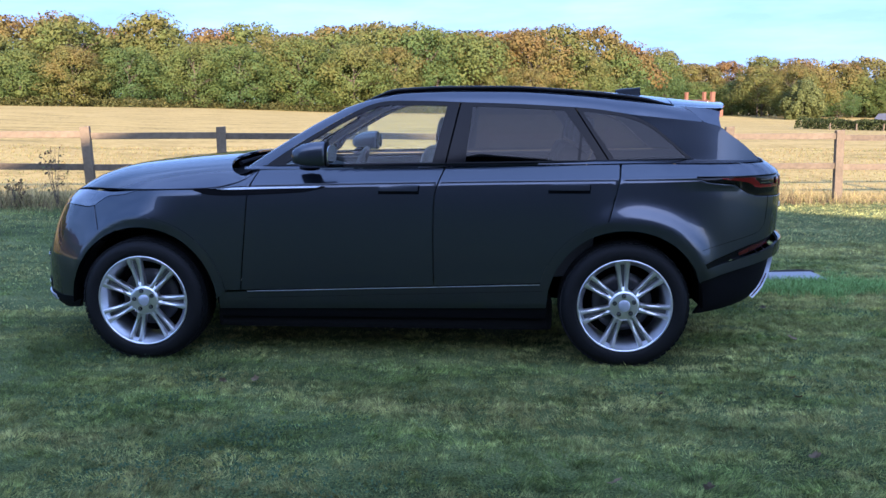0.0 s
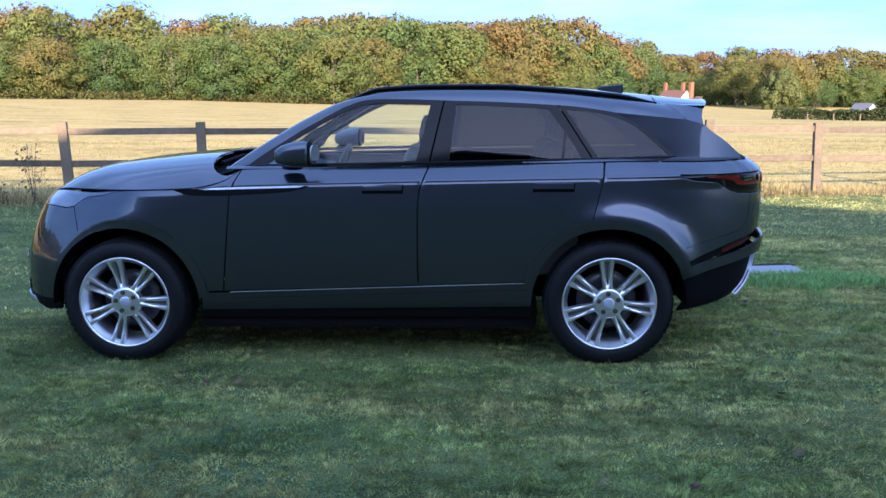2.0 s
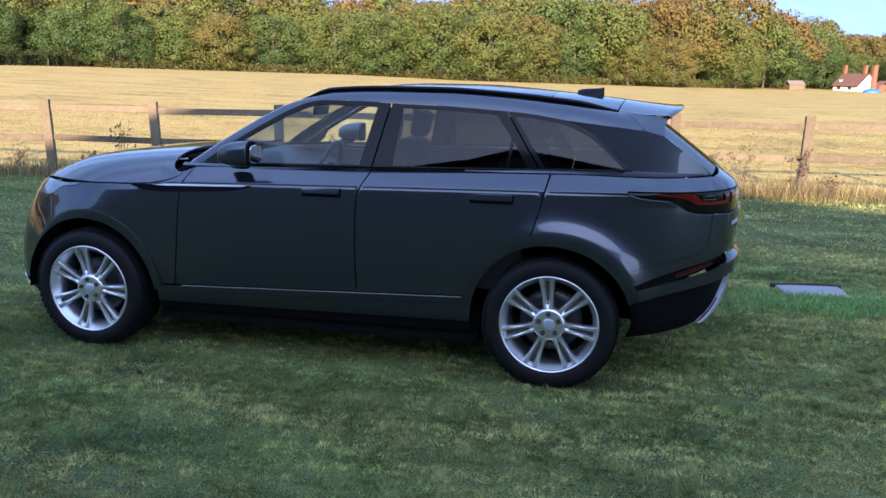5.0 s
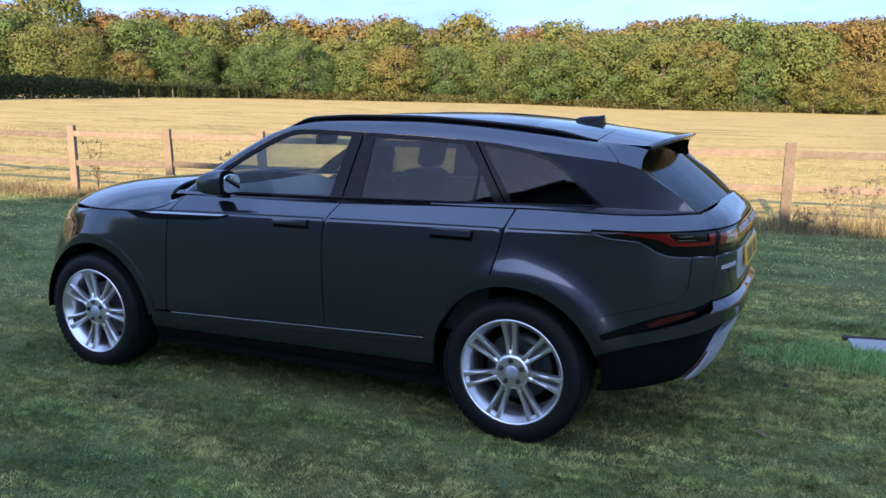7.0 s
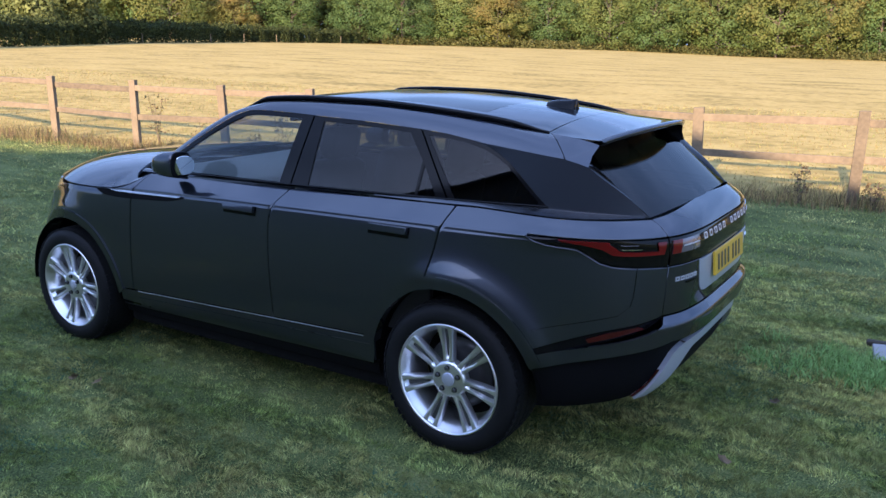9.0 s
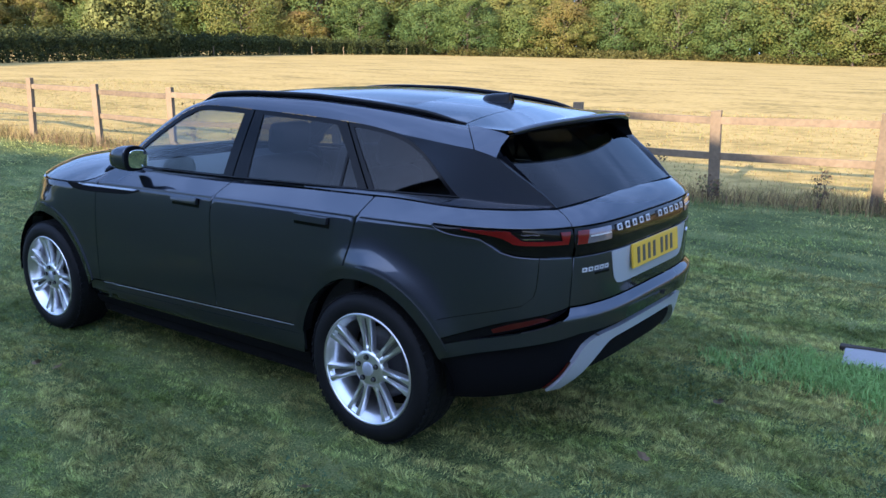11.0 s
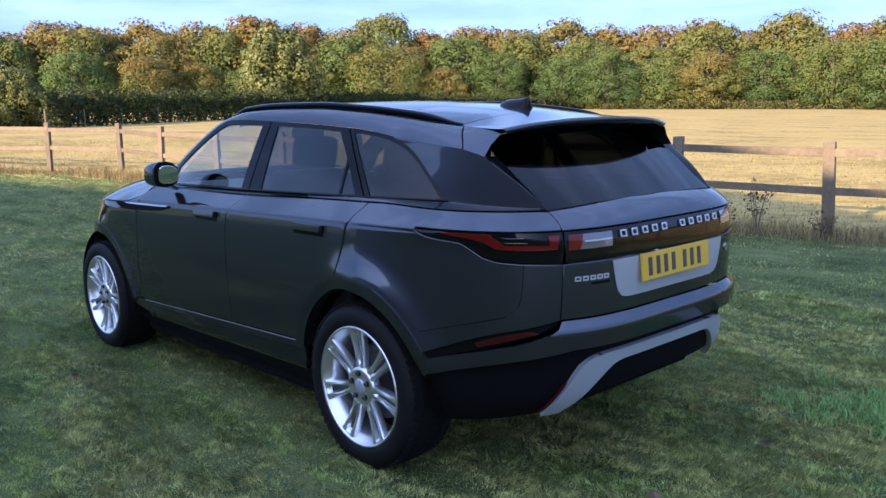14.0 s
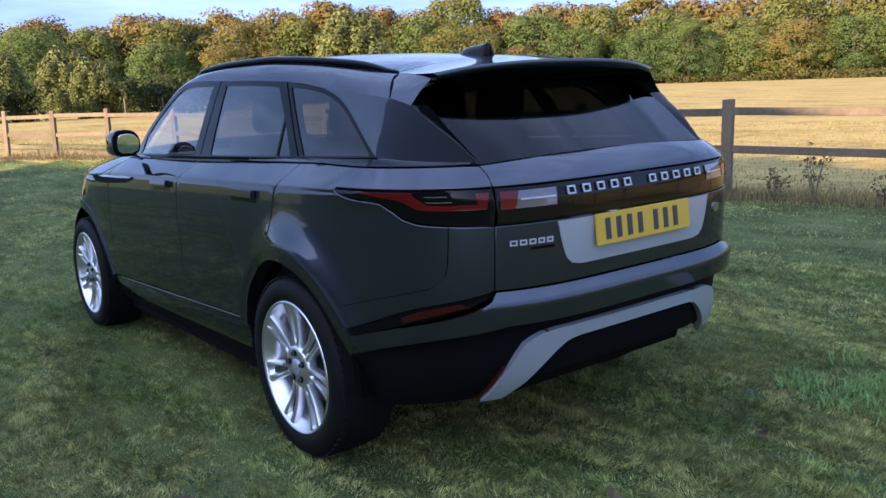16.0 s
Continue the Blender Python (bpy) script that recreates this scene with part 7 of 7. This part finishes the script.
    for _ in range(150):
        if rnd.rand() < 0.8:
            cx, cy = 4.66 + rnd.normal() * 0.34, 1.28 + rnd.normal() * 0.15
        else:
            cx, cy = 5.2 + rnd.normal() * 0.3, 1.25 + rnd.normal() * 0.2
        n = 60
        xs.append(cx + rnd.normal(size=n) * 0.06)
        ys.append(cy + rnd.normal(size=n) * 0.06)
        hs.append(rnd.uniform(0.04, 0.11, n) * rnd.uniform(0.6, 1.1))
    x, y, h = np.concatenate(xs), np.concatenate(ys), np.concatenate(hs)
    k = ~((np.abs(x - 4.715) < 0.25) & (np.abs(y - 1.665) < 0.15))
    blades("lush_grass", x[k], y[k], h[k], 0.006, 1.1, LUSH, "lush longer grass tufts round the slab", 22)
    # dry grass along the fence
    n = 26000
    a = rnd.uniform(-8, 16.5, n)
    off = rnd.normal(0.12, 0.28, n)
    x = F_ORIGIN.x + F_ALONG.x * a + F_OUT.x * off
    y = F_ORIGIN.y + F_ALONG.y * a + F_OUT.y * off
    h = (0.06 + 0.20 * rnd.rand(n) ** 2 * (1 + patchy(a, a * 0, 1.1, 0.7))).clip(0.04, 0.5)
    m = 11000
    a2 = rnd.uniform(-13, 16.5, m)
    bend = np.where(a2 < -8.0, -0.33 * (-8.0 - a2), 0.0)
    o2 = rnd.normal(-0.12, 0.20, m) + bend
    blades("dead_verge_plants", F_ORIGIN.x + F_ALONG.x * a2 + F_OUT.x * o2, F_ORIGIN.y + F_ALONG.y * a2 + F_OUT.y * o2,
           (0.05 + 0.24 * rnd.rand(m) ** 2 * (1 + patchy(a2, a2 * 0, 1.7, 2.1))).clip(0.03, 0.45), 0.009, 0.9, WEED, "dead brown plants at the fence foot", 26, "plants")
    blades("dry_verge_grass", x, y, h, 0.005, 0.8, STRAW, "dry tangled verge grass along the fence", 23)
    # tall stubble of the near field
    n = 56000
    a, off = rnd.uniform(-22, 26, n), 0.3 + 16 * rnd.rand(n) ** 1.8
    x = F_ORIGIN.x + F_ALONG.x * a + F_OUT.x * off
    y = F_ORIGIN.y + F_ALONG.y * a + F_OUT.y * off
    h = rnd.uniform(0.02, 0.065, n)
    blades("field_grass", x, y, h, 0.008 + 0.0008 * off, 1.0, FIELD_BLADE, "dry pale grass of the cut field", 24)


build_grass()


def build_weeds():
    """Dead stalky weeds by the fence, each a thing of its own."""
    rnd = random.Random(17)
    spots = [(0.2, -0.2, 0.85), (8.6, -0.2, 0.7), (9.6, -0.15, 0.8), (5.45, -0.15, 0.75), (5.1, -0.3, 0.35), (3.3, 0.1, 0.8), (-1.6, 0.15, 0.5), (-2.6, 0.3, 0.9), (7.4, -0.1, 0.45), (9.0, 0.0, 0.9),
             (0.9, 0.0, 0.4), (4.4, -0.25, 0.35), (6.2, -0.2, 0.3), (1.9, -0.05, 0.55), (10.1, -0.2, 0.35), (3.9, -0.2, 0.5), (-0.4, -0.1, 0.4), (8.2, -0.2, 0.35)]
    for a, off, tall in spots:
        a = a + 1.0
        p = F_ORIGIN + F_ALONG * a + F_OUT * off
        w = thing("weed", "dead brown stalky weed beside the fence", "weed", Matrix.Translation((p.x, p.y, height(p.x, p.y))), group="weeds along the fence")
        bm = bmesh.new()
        vs, fs = [], []
        for s in range(5):
            lean = Vector((rnd.uniform(-.35, .35), rnd.uniform(-.25, .25), 1))
            h = tall * rnd.uniform(0.55, 1.0)
            pts = [(0, 0, -0.02), tuple(lean * h * 0.5 + Vector((rnd.uniform(-.03, .03), 0, 0))), tuple(lean * h)]
            tube(bm, pts, [0.006, 0.004, 0.002], 5)
            for b in range(7):
                u = rnd.uniform(0.3, 1.0)
                c = lean * h * u
                e = c + Vector((rnd.uniform(-.12, .12), rnd.uniform(-.1, .1), rnd.uniform(-.02, .1))) * (1.2 - u * 0.5)
                tube(bm, [tuple(c), tuple(e)], [0.003, 0.0015], 4)
                for l in range(3):
                    q = e + Vector((rnd.uniform(-.03, .03), rnd.uniform(-.03, .03), rnd.uniform(-.03, .03)))
                    n = Vector((rnd.gauss(0, 1), rnd.gauss(0, 1), rnd.gauss(0, 1))).normalized()
                    uu = n.orthogonal().normalized() * rnd.uniform(0.012, 0.028)
                    vv = n.cross(uu) * 0.7
                    k = len(vs)
                    vs += [tuple(q - uu), tuple(q - vv), tuple(q + uu), tuple(q + vv)]
                    fs.append((k, k + 1, k + 2, k + 3))
        part("stalk", bm, BARK, w)
        raw("foliage", vs, fs, WEED, w)


build_weeds()


def build_fallen_leaves():
    """A few curled dead leaves lying on the grass."""
    rnd = random.Random(23)
    bm = bmesh.new()
    rim = [(0.034 * math.cos(a) * (1 + 0.18 * math.cos(5 * a)), 0.021 * math.sin(a) * (1 + 0.18 * math.cos(5 * a))) for a in np.linspace(0, 2 * math.pi, 15)[:-1]]
    mid = bm.verts.new((0, 0, 0.0))
    ring = [bm.verts.new((x, y, 9.0 * (x * x + 1.6 * y * y))) for x, y in rim]
    for a, b in zip(ring, ring[1:] + ring[:1]):
        bm.faces.new((mid, a, b))
    bmesh.ops.solidify(bm, geom=bm.faces[:], thickness=0.0015)
    spots = [(3.76, -1.17), (3.51, -2.23), (2.99, -2.56), (4.09, 0.47), (4.03, -0.35)] + [(rnd.uniform(-0.5, 5.4), rnd.uniform(-3.0, 0.6)) for _ in range(9)]
    spots = [(x, y) for x, y in spots if y < -1.15 or x > 4.0]
    place = lambda x, y: pose(x, y, height(x, y) + 0.026, rnd.uniform(-25, 25), rnd.uniform(-25, 25), rnd.uniform(0, 360))
    first = thing("fallen_leaf", "curled brown dead leaf lying on the grass", "leaf", place(*spots[0]), group="fallen leaves on the lawn")
    part("blade", bm, DEAD_LEAF, first)
    for x, y in spots[1:]:
        copy_thing(first, place(x, y))


build_fallen_leaves()
